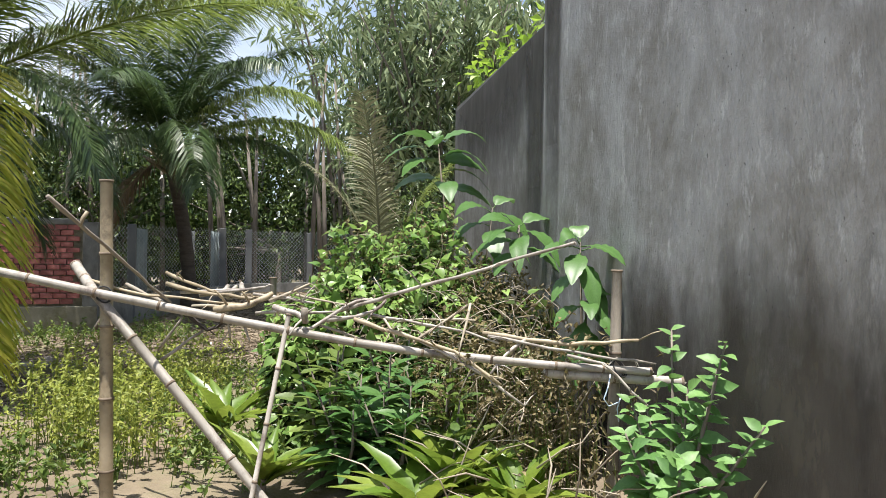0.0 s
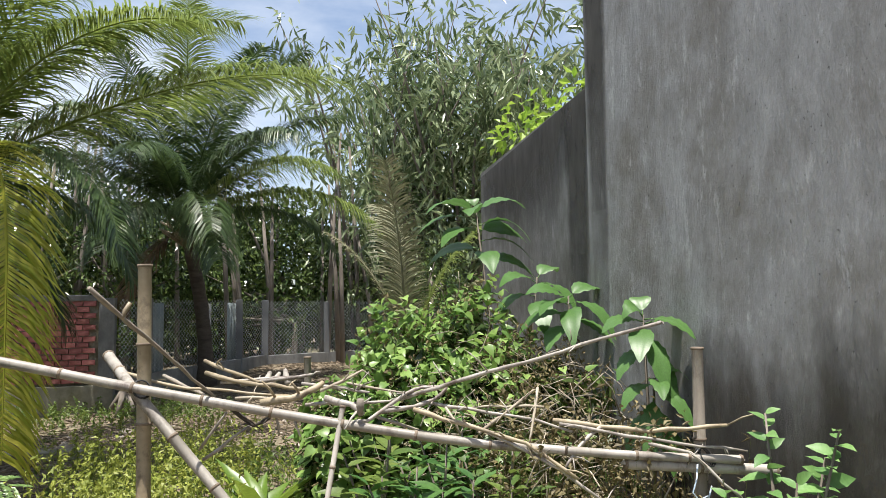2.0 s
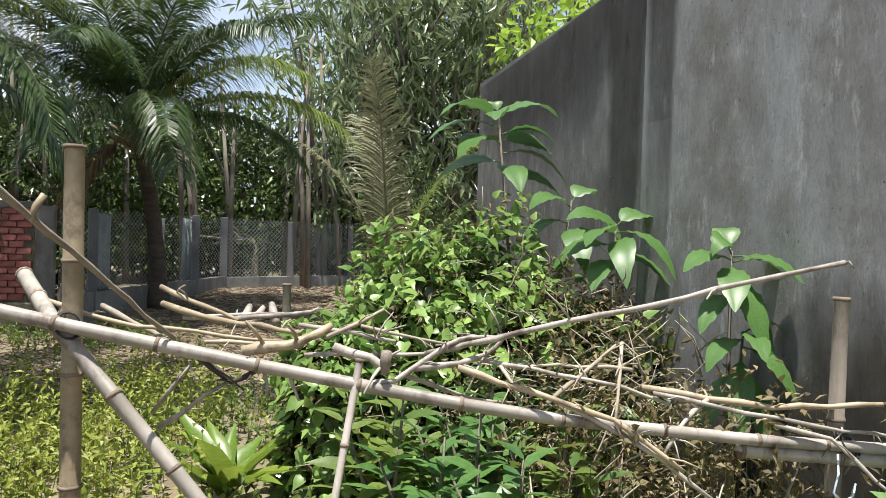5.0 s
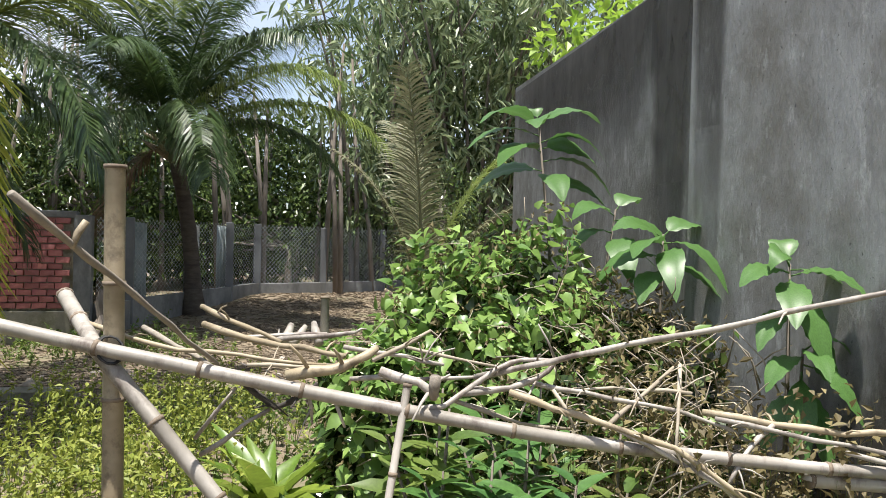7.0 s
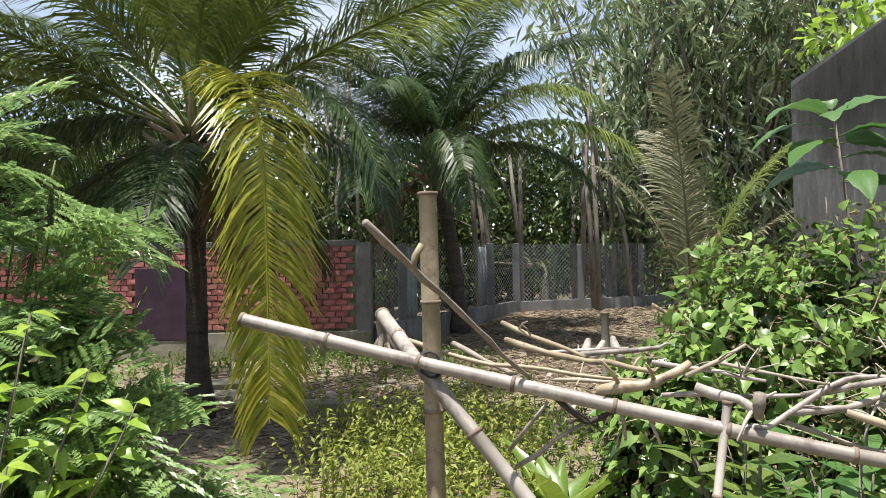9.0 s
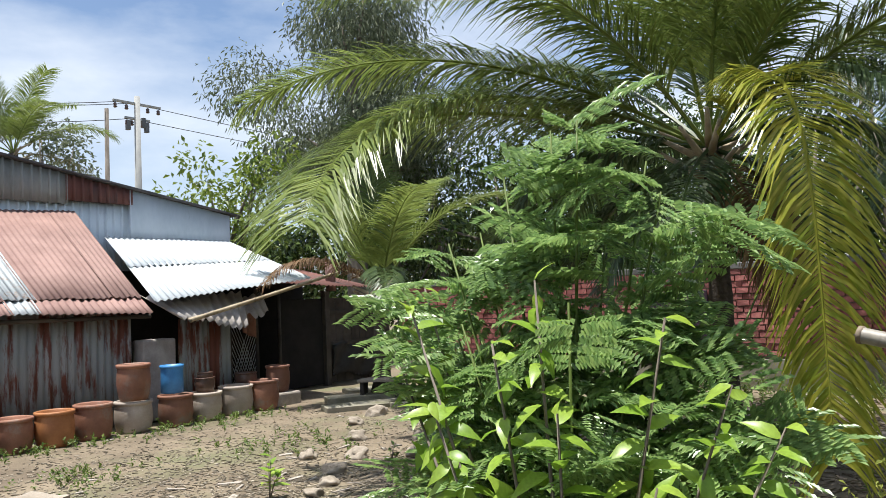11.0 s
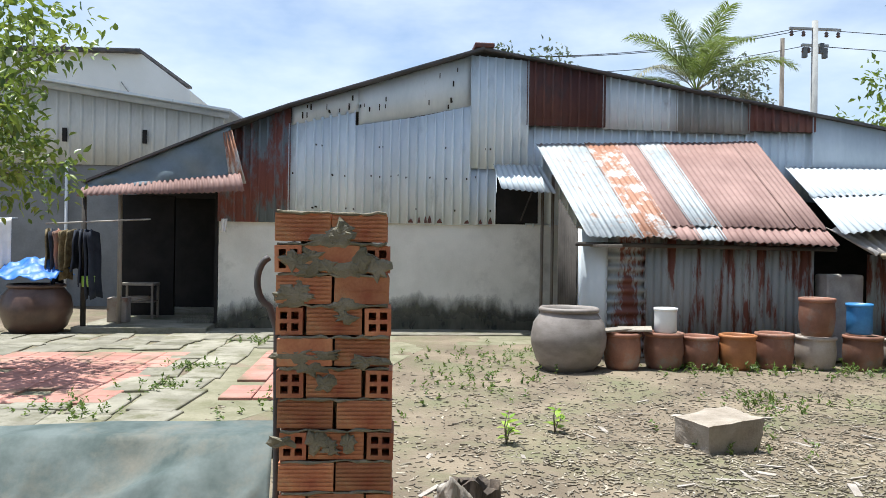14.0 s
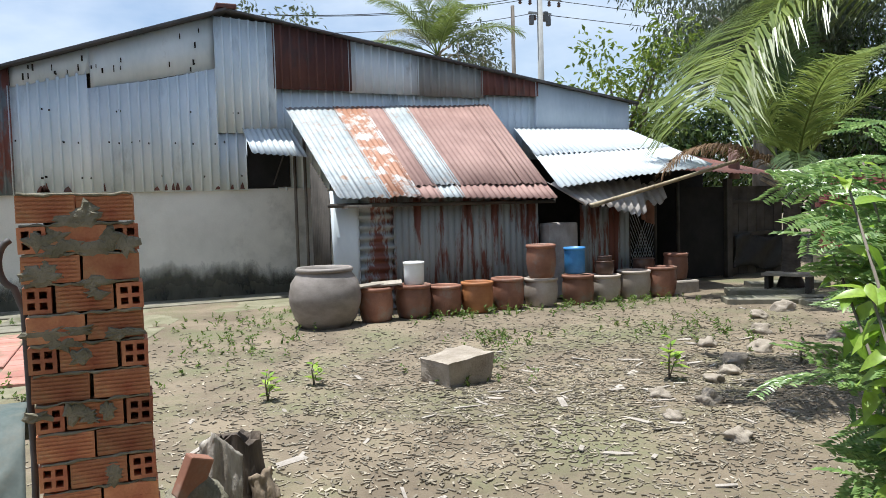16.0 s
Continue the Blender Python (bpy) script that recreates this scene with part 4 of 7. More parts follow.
def lean_parts():
    corrugated("roof_sheet", (-12.55, 6.95, 2.94), (-12.55, 9.62, 2.94), (-10.6, 6.31, 2.26), (-10.6, 9.10, 2.42), M["fibro"], 0.11, 0.012, lean, "white fibre-cement sheet")
    corrugated("roof_sheet", (-10.78, 6.37, 2.32), (-10.78, 9.15, 2.47), (-9.0, 5.78, 1.70), (-9.0, 8.68, 2.0), M["fibro"], 0.11, 0.012, lean, "white fibre-cement sheet", 0.02, -0.012)
    corrugated("broken_sheet", (-9.5, 5.85, 1.76), (-9.5, 7.6, 1.80), (-8.85, 6.05, 1.46), (-8.85, 7.25, 1.22), M["fibro_old"], 0.17, 0.025, lean, "broken brown-grey roof sheet", 0.1)
    corrugated("broken_sheet", (-9.5, 7.2, 1.62), (-9.5, 8.0, 1.78), (-9.1, 7.25, 1.40), (-9.1, 7.85, 1.42), M["fibro_old"], 0.17, 0.025, lean, "", 0.2)
    corrugated("front_sheet", (-9.45, 6.42, 1.42), (-9.45, 7.34, 1.34), (-9.45, 6.42, 0.02), (-9.45, 7.34, 0.02), M["drip_sheet"], 0.1, 0.012, lean)
    part("eave_pole", tube_mesh("eave_pole", [(-8.86, 6.25, 1.40), (-8.9, 7.6, 1.70), (-9.0, 9.3, 2.09)], [0.035, 0.035, 0.03], M["bamboo_tan"], 8, True, 7, 1.15), M["bamboo_tan"], lean)
    box_part("water_tank", (-9.6, 5.78, 0.0), (-9.3, 6.3, 1.15), M["fibro_old"], lean, "grey cement tank", 0.03)
    # back wall coloured near black: the recess's shade is put into it
    box_part("kitchen_back", (-12.4, 5.75, 0), (-12.3, 11.4, 2.3), M["shade_and_tar"], lean, "back wall in painted-in shade", 0)
    for y in (7.45, 7.98, 8.92):
        part("post", tube_mesh("post", [(-9.6 if y < 8.5 else -10.15, y, -0.05), (-9.6 if y < 8.5 else -10.15, y, 1.85)], [0.035, 0.03], M["dark_wood"], 7), M["dark_wood"], lean)
    # hanging rags and wire net
    part("hanging_cloth", grid_mesh("hanging_cloth", lambda u, v: (-9.4 + 0.04 * math.sin(u * 9), 7.55 + 0.25 * u, 1.55 - 0.4 * v - 0.1 * u * v), 10, 6, M["terracotta"], 0.004), M["terracotta"], lean, "faded orange rag")
    bm = bmesh.new()
    for k in range(12):
        for s in (-1, 1):
            a, b = (7.45 + 0.05 * k, 0.35), (7.45 + 0.05 * k + s * 0.5, 1.5)
            y0, y1 = a[0], min(max(b[0], 7.45), 8.0)
            z1 = a[1] + (b[1] - a[1]) * (abs(y1 - y0) / 0.5)
            d = Vector((0, y1 - y0, z1 - a[1]))
            if d.length > 0.05:
                box(bm, (-9.604, min(y0, y0) - 0.004, 0), (-9.596, y0 + 0.004, d.length))
                for v in bm.verts[-8:] if False else list(bm.verts)[-8:]:
                    f = v.co.z / d.length
                    v.co.y += d.y * f
                    v.co.z = a[1] + d.z * f
    part("wire_net", bm, M["wire"], lean)
    # board doors
    for y0, y1, nb in ((8.95, 10.05, 1), (10.15, 11.45, 6)):
        for k in range(nb):
            w = (y1 - y0) / nb
            # the first door is one wide near-black board
            mt = M["shade_and_tar"] if nb == 1 else M["dark_wood"]
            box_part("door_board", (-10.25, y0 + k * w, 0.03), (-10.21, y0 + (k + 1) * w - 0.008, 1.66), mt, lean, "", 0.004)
    for z in (0.75, 1.35):
        box_part("door_rail", (-10.2, 10.15, z), (-10.17, 11.45, z + 0.07), M["dark_wood"], lean)
    box_part("door_jamb", (-10.24, 10.02, 0), (-10.12, 10.14, 1.8), M["dark_wood"], lean)
    part("plastic_sheet", grid_mesh("plastic_sheet", lambda u, v: (-10.14 + 0.04 * math.sin(u * 11 + v * 5), 10.2 + 1.2 * u, 0.75 - 0.6 * v + 0.06 * math.sin(u * 7)), 16, 8, M["black"], 0.003), M["black"], lean, "black plastic sheet")
    corrugated("kitchen_roof", (-12.3, 8.8, 2.5), (-12.3, 11.2, 2.35), (-9.9, 8.7, 1.95), (-9.9, 11.25, 1.84), M["rust_dark"], 0.1, 0.012, lean, "dark rusted sheet", 0.03)
    part("stove_pipe", tube_mesh("stove_pipe", [(-10.4, 10.45, 1.8), (-10.4, 10.45, 2.42)], [0.1, 0.1], M["rust"], 12), M["rust"], lean, "rusty stove pipe")


lean_parts()

# ---- bamboo rail, posts and dry branches ----
def culm(name, pts, r0, r1, mat, label, category="bamboo pole", knots=6, group=""):
    pts = [Vector(p) for p in pts]
    ob = new(name)
    part("culm", tube_mesh("culm", pts, [r0, r1], M[mat], 10, True, knots, 1.14), M[mat], ob)
    for k in range(knots + 1):
        q = k / knots * (len(pts) - 1)
        s = min(int(q), len(pts) - 2)
        p, d = pts[s].lerp(pts[s + 1], q - s), (pts[s + 1] - pts[s]).normalized() * 0.007
        r = (r0 + (r1 - r0) * k / knots) * 1.17
        part("node_ring", tube_mesh("node_ring", [p - d, p + d], [r, r * 0.97], M["node"], 10), M["node"], ob)
    return tagged(ob, label, category, group)


M["node"] = stuff_mat("bamboo_node", (0.12, 0.09, 0.065), (0.24, 0.19, 0.14), 9, 0.8, 0.4, 60)


culm("bamboo_rail", [(0.16, 2.62, 1.357), (0.905, 2.435, 1.195), (1.62, 2.26, 1.055), (2.38, 2.07, 0.922), (3.17, 1.876, 0.846), (3.72, 1.74, 0.815)], 0.0245, 0.021, "bamboo", "long grey-white bamboo rail lashed to a post", "bamboo pole", 11)
culm("bamboo_post", [(0.895, 2.525, -0.15), (0.875, 2.525, 1.81)], 0.036, 0.033, "bamboo_tan", "thick upright tan bamboo post of a fence", "bamboo post", 5)
culm("bamboo_brace", [(0.65, 2.96, 1.34), (0.83, 2.49, 1.205), (1.23, 2.29, 0.74), (1.85, 1.98, 0.0)], 0.029, 0.024, "bamboo", "slanting pale bamboo brace against the post", "bamboo pole", 6)
culm("bamboo_prop", [(1.83, 2.22, 1.10), (1.60, 1.97, 0.0)], 0.014, 0.013, "bamboo", "thin pale stick propping the rail", "bamboo pole", 4)
culm("lower_rail", [(3.18, 1.90, 0.80), (3.90, 1.72, 0.755)], 0.028, 0.028, "bamboo", "short grey bamboo lying under the rail", "bamboo pole", 2)
culm("grey_stake", [(3.56, 1.86, 0.0), (3.58, 1.86, 1.355)], 0.034, 0.028, "old_wood", "weathered grey wooden stake by the wall", "stake", 3)
culm("garden_stake", [(1.875, 4.72, 0.0), (1.87, 4.72, 1.20)], 0.03, 0.028, "old_wood", "short grey stake in the garden", "stake", 3)


def lashing(x, y, z):
    bm = bmesh.new()
    ob = base("wire_lashing", x, y, z, 20, "dark wire lashing round the rail and post", "lashing")
    for k in range(3):
        pts = [(0.042 * math.cos(a), 0.012 * k + 0.042 * math.sin(a) * 0.7, 0.042 * math.sin(a)) for a in np.linspace(0, 6.28, 14)]
        part("wire_turn", tube_mesh("wire_turn", pts, [0.004] * 14, M["black"], 5, False), M["black"], ob)
    bm.free()


lashing(0.88, 2.46, 1.20)
lashing(3.56, 1.78, 0.83)


def branch(pts, r, mat="twig", twigs=3, seed=1):
    """A dry bamboo side branch along its bends, with swollen joints and short broken twigs."""
    q = random.Random(seed)
    pts = [Vector(p) for p in pts]
    a = pts[0]
    t = base("dry_branch", a.x, a.y, a.z, 0, "dry cut bamboo branch with broken twigs, piled on the rail", "branch", "dry branches on the rail")
    fine = []
    for k in range(len(pts) - 1):
        m = max(2, int((pts[k + 1] - pts[k]).length / 0.09))
        for j in range(m):
            w = 0.006 if 0 < j else 0.0
            fine.append(pts[k].lerp(pts[k + 1], j / m) - a + Vector([q.uniform(-w, w) for _ in range(3)]))
    fine.append(pts[-1] - a)
    n = len(fine) - 1
    rad = [r * (1 - 0.35 * k / n) * (1.2 if k % 2 else 0.95) for k in range(n + 1)]
    part("stem", tube_mesh("stem", fine, rad, M[mat], 7), M[mat], t)
    for k in range(twigs * 2):
        p = fine[q.randrange(1, n + 1)]
        d = Vector((q.uniform(-1, 1), q.uniform(-1, 1), q.uniform(-0.8, 0.8))).normalized() * q.uniform(0.03, 0.16)
        part("twig", tube_mesh("twig", [p, p + d * 0.5 + Vector((0, 0, 0.008)), p + d], [r * 0.4, r * 0.34, r * 0.22], M[mat], 5), M[mat], t)


branch([(0.77, 1.67, 1.67), (0.99, 2.03, 1.42), (1.22, 2.39, 1.16)], 0.0105, "old_wood", 0, 1)
branch([(0.90, 1.84, 1.615), (0.87, 1.83, 1.545)], 0.010, "bamboo_tan", 0, 2)
branch([(1.15, 2.97, 1.30), (1.44, 2.60, 1.20)], 0.011, "bamboo_tan", 1, 3)
branch([(1.16, 2.87, 1.24), (1.32, 2.73, 1.20), (1.64, 2.37, 1.18)], 0.013, "bamboo_tan", 1, 4)
branch([(1.44, 2.35, 1.12), (1.59, 2.33, 1.14), (1.67, 2.33, 1.17), (1.75, 2.35, 1.21)], 0.020, "bamboo_tan", 2, 5)
branch([(0.95, 2.77, 1.24), (1.20, 2.46, 1.14)], 0.011, "old_wood", 1, 6)
branch([(0.77, 2.67, 1.27), (1.09, 2.51, 1.19), (1.58, 2.37, 1.15)], 0.009, "bamboo_tan", 1, 7)
branch([(1.47, 2.89, 1.16), (1.51, 2.99, 1.22)], 0.020, "bamboo", 0, 8)
branch([(1.50, 2.84, 1.16), (1.56, 2.92, 1.22)], 0.018, "bamboo", 0, 9)
branch([(1.60, 2.76, 1.17), (1.59, 2.87, 1.24)], 0.020, "bamboo", 0, 10)
branch([(1.35, 2.83, 1.17), (1.72, 2.63, 1.23)], 0.012, "bamboo", 1, 11)
branch([(1.24, 2.80, 1.19), (1.63, 2.76, 1.21)], 0.010, "bamboo", 1, 12)
branch([(1.65, 2.45, 1.20), (1.85, 2.35, 1.18), (1.97, 2.27, 1.16)], 0.009, "bamboo", 2, 13)
branch([(1.73, 2.33, 1.17), (1.96, 2.42, 1.26)], 0.009, "twig", 2, 14)
branch([(1.75, 2.29, 1.14), (1.87, 2.23, 1.11), (1.93, 2.20, 1.06)], 0.018, "bamboo", 1, 15)
branch([(1.91, 2.16, 1.14), (1.91, 2.18, 1.06)], 0.020, "old_wood", 0, 16)
branch([(1.85, 2.20, 1.02), (1.95, 2.20, 1.03), (2.14, 2.21, 1.15), (2.23, 2.21, 1.18), (2.35, 2.18, 1.18)], 0.011, "bamboo", 2, 17)
branch([(2.02, 2.21, 1.07), (2.18, 2.18, 1.09), (2.28, 2.18, 1.12), (2.35, 2.18, 1.18)], 0.012, "bamboo", 2, 18)
branch([(1.66, 2.37, 1.10), (2.09, 2.29, 1.11)], 0.009, "bamboo", 1, 19)
branch([(2.17, 2.16, 1.08), (2.31, 2.11, 1.03), (2.49, 2.04, 0.98), (2.68, 1.95, 0.92), (2.79, 1.90, 0.84), (2.91, 1.86, 0.75)], 0.012, "bamboo_tan", 4, 20)
branch([(2.49, 2.04, 0.98), (2.70, 1.95, 0.87), (2.90, 1.88, 0.76)], 0.009, "bamboo", 4, 21)
branch([(2.27, 2.22, 1.10), (2.54, 2.13, 1.05), (2.78, 2.07, 1.01), (2.95, 2.01, 0.95)], 0.009, "bamboo", 3, 22)
branch([(2.48, 2.07, 0.96), (2.65, 2.13, 1.05), (2.82, 2.18, 1.15)], 0.009, "twig", 3, 23)
branch([(2.88, 2.09, 1.00), (3.10, 1.99, 0.97), (3.31, 1.89, 0.95), (3.63, 1.71, 0.99)], 0.013, "bamboo_tan", 4, 24)
branch([(3.09, 1.98, 0.97), (2.96, 1.95, 0.89), (2.87, 1.92, 0.80)], 0.010, "bamboo", 2, 25)
branch([(2.89, 2.03, 0.99), (3.20, 1.91, 0.93), (3.41, 1.82, 0.90), (3.73, 1.70, 0.86)], 0.009, "bamboo", 4, 26)
branch([(2.70, 1.99, 0.90), (2.84, 1.91, 0.79), (3.03, 1.83, 0.64)], 0.010, "bamboo", 5, 27)
branch([(3.28, 1.85, 0.90), (3.46, 1.77, 0.86), (3.62, 1.61, 0.67)], 0.009, "bamboo", 2, 28)
branch([(1.15, 2.48, 0.89), (1.28, 2.38, 1.08)], 0.008, "bamboo", 0, 29)
branch([(1.17, 2.42, 0.85), (1.39, 2.35, 1.01)], 0.009, "bamboo", 1, 30)
branch([(1.27, 2.37, 1.13), (1.41, 2.37, 1.01), (1.50, 2.34, 1.06), (1.54, 2.31, 1.10)], 0.011, "dark_wood", 2, 31)
branch([(1.51, 2.31, 1.07), (1.53, 2.33, 0.96)], 0.007, "bamboo", 1, 32)
branch([(1.59, 2.29, 1.07), (1.63, 2.26, 0.96)], 0.007, "bamboo", 1, 33)
branch([(1.98, 2.22, 1.05), (2.23, 2.21, 0.96), (2.41, 2.18, 0.94)], 0.008, "twig", 3, 34)
branch([(2.34, 2.18, 1.08), (2.40, 2.12, 0.95)], 0.007, "twig", 2, 35)
branch([(2.83, 2.08, 1.07), (2.59, 2.22, 1.07), (2.43, 2.26, 1.05)], 0.007, "twig", 3, 36)
branch([(2.83, 2.16, 1.16), (2.71, 1.99, 0.90)], 0.008, "twig", 3, 37)
branch([(1.89, 2.49, 1.19), (2.18, 2.32, 1.14)], 0.007, "twig", 2, 38)
branch([(1.32, 2.53, 1.13), (1.66, 2.40, 1.14)], 0.008, "twig", 2, 39)
branch([(2.09, 2.29, 1.11), (3.10, 1.39, 1.50)], 0.011, "bamboo", 2, 99)

def cord():
    """A pale blue cord tied to the rail's end, hanging in a loop."""
    pts = [(3.50, 1.775, 0.80), (3.47, 1.74, 0.74), (3.44, 1.73, 0.68), (3.47, 1.73, 0.64), (3.53, 1.73, 0.66), (3.55, 1.74, 0.70), (3.53, 1.75, 0.62), (3.54, 1.75, 0.55)]
    tagged(part("cord", tube_mesh("cord", pts, [0.004] * len(pts), M["cord"], 5), M["cord"]), "pale blue cord tied to the rail, hanging in a loop", "cord")


M["cord"] = stuff_mat("pale_blue_cord", (0.45, 0.58, 0.72), (0.6, 0.7, 0.8), 20, 0.7, 0.2, 60)
cord()


def root_stump(x, y):
    """A dead grey stump with spreading roots at the foot of the brick wall's end."""
    t = base("dead_stump", x, y, 0, 0, "dead grey stump with splayed roots beside the brick wall", "stump")
    part("trunk", tube_mesh("trunk", [(0, 0, 0), (0.02, 0, 0.3), (-0.05, 0.02, 0.62), (-0.02, 0, 0.8)], [0.13, 0.09, 0.07, 0.04], M["bark"], 9), M["bark"], t)
    q = random.Random(5)
    for k in range(6):
        a = k * 1.05 + q.uniform(-0.2, 0.2)
        c, d = math.cos(a), math.sin(a)
        part("root", tube_mesh("root", [(0.03 * c, 0.03 * d, q.uniform(0.3, 0.5)), (0.16 * c, 0.16 * d, 0.2), (0.3 * c, 0.3 * d, 0.0)], [0.05, 0.04, 0.02], M["bark"], 6), M["bark"], t)


root_stump(-0.38, 11.25)

# ---- brick wall across the yard, with its doorway and end pillar ----
BWY = 11.6


def brick_wall():
    w = tagged(box_part("wall_garden", (-9.6, BWY + 0.02, 0.40), (-0.84, BWY + 0.17, 1.80), M["mortar"], None, "", 0), "red brick garden wall with thick grey mortar joints", "wall", "", "structure")
    box_part("plinth", (-9.6, BWY - 0.05, -0.2), (-0.61, BWY + 0.2, 0.46), M["concrete"], w, "cement plinth", 0.01)
    box_part("coping", (-9.6, BWY - 0.03, 1.79), (-0.80, BWY + 0.2, 1.89), M["old_render"], w, "grey cement coping", 0.015)
    box_part("end_pillar", (-0.84, BWY - 0.03, 0.0), (-0.60, BWY + 0.2, 1.84), M["old_render"], w, "grey cement pillar", 0.015)
    box_part("curtain", (-4.35, BWY - 0.06, 0.35), (-3.35, BWY - 0.02, 1.5), M["purple"], w, "dark purple cloth over the doorway", 0.01)
    return w


garden_wall = brick_wall()


def lath_fence():
    """Wire net, concrete posts and grey sheets on a low footing, running back from the brick wall."""
    f = base("wire_fence", 0, 0, 0, 0, "wire-net fence with concrete posts on a low footing", "fence")
    a, b, c = Vector((-0.56, 11.75, 0)), Vector((1.85, 15.1, 0)), Vector((6.0, 16.9, 0))
    for p, q in ((a, b), (b, c)):
        d = (q - p)
        n = Vector((-d.y, d.x, 0)).normalized() * 0.07
        g0, g1 = 0.05 + 0.5 * (p.y > 14), 0.55
        bm = bmesh.new()
        vs = []
        for s in (1, -1):
            for pt, z0, z1 in ((p, -0.2, 0.55 if p.y < 14 else 0.66), (q, 0.0, 0.68)):
                vs += [bm.verts.new(pt + n * s + Vector((0, 0, z0))), bm.verts.new(pt + n * s + Vector((0, 0, z1)))]
        for k in ((0, 2, 3, 1), (4, 5, 7, 6), (1, 3, 7, 5), (0, 1, 5, 4), (2, 6, 7, 3)):
            bm.faces.new([vs[i] for i in k])
        bmesh.ops.recalc_face_normals(bm, faces=bm.faces)
        part("footing", bm, M["old_render"], f, "low cement footing")
    for p in (0.16, 0.5, 0.78, 1.0):
        x = a.lerp(b, p)
        box_part("post", (x.x - 0.07, x.y - 0.07, 0.2), (x.x + 0.07, x.y + 0.07, 1.84), M["grey_render"], f, "", 0.01)
    for p in (0.33, 0.66, 1.0):
        x = b.lerp(c, p)
        box_part("post", (x.x - 0.06, x.y - 0.06, 0.4), (x.x + 0.06, x.y + 0.06, 1.8), M["grey_render"], f, "", 0.01)
    # diamond wire net
    for p, q in ((a, b), (b, c)):
        d, up = q - p, 1.22
        ln = d.length
        verts, faces = [], []
        e = d.normalized()
        step = 0.085
        for s in (-1, 1):
            k = -up
            while k < ln + up:
                u0, z0, u1, z1 = k, 0.0, k + up, up
                lo, hi = max(u0, 0), min(u1, ln)
                if lo < hi:
                    za, zb = lo - u0, hi - u0
                    if s < 0:
                        za, zb = up - za, up - zb
                    A, B = p + e * lo + Vector((0, 0, 0.6 + za)), p + e * hi + Vector((0, 0, 0.6 + zb))
                    o = len(verts)
                    h = Vector((0, 0, 0.0045))
                    verts += [A - h, A + h, B + h, B - h]
                    faces.append((o, o + 1, o + 2, o + 3))
                k += step
        part("wire_net", mesh_of("wire_net", verts, faces, M["wire"]), M["wire"], f)
    for k, (u0, u1, m) in enumerate(((0.2, 0.28, "fence_sheet"), (0.5, 0.6, "grey_render"), (0.72, 0.82, "fence_sheet"))):
        P, Q = a.lerp(b, u0) + Vector((-0.1, 0.1, 0)), a.lerp(b, u1) + Vector((-0.1, 0.1, 0))
        corrugated("backing_sheet", (P.x, P.y, 1.78), (Q.x, Q.y, 1.76), (P.x, P.y, 0.5), (Q.x, Q.y, 0.5), M[m], 0.1, 0.014, f)


lath_fence()

# ---- coconut palms ----
# D_ fronds are the shade-coloured copy of G_
Y, D_, G_, S_, X_ = L_PALM_YELLOW, L_PALM_SHADED, L_PALM, L_PALM_STRAW, L_PALM_DEAD
palm(-1.75, 7.25, 0, 2.85, (0.0, -0.05), [
    (-57, 14, 4.65, 104, Y, 0.66, 0.42, 0, 0.34), (-158.9, 19.4, 4.9, 83.7, G_, 1.05, 0.42, 98), (-138, 30, 4.6, 66, G_, 0.85, 0.4), (0.5, 32.8, 4.4, 52, G_, 0.95, 0.4, -37),
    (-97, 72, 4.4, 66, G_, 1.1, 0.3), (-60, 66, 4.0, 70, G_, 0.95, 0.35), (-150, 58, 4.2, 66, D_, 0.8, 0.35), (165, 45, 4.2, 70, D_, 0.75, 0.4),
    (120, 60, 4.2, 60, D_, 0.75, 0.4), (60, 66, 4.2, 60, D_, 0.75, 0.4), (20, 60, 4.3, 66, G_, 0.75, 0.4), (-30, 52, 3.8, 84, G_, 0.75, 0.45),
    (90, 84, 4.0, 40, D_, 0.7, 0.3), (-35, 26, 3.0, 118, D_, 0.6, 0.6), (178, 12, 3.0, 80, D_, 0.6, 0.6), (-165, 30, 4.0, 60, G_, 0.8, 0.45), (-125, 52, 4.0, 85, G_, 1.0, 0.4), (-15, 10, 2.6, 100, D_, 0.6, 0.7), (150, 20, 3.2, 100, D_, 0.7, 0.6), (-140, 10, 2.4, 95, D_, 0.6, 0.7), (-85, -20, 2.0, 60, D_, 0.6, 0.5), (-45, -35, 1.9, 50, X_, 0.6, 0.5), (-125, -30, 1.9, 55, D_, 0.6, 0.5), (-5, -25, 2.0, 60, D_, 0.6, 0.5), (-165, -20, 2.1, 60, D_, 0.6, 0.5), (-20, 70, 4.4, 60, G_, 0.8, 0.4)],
    0.13, "young coconut palm with arching fronds, one yellowed and hanging", M["palm_bark"], 16, 3)
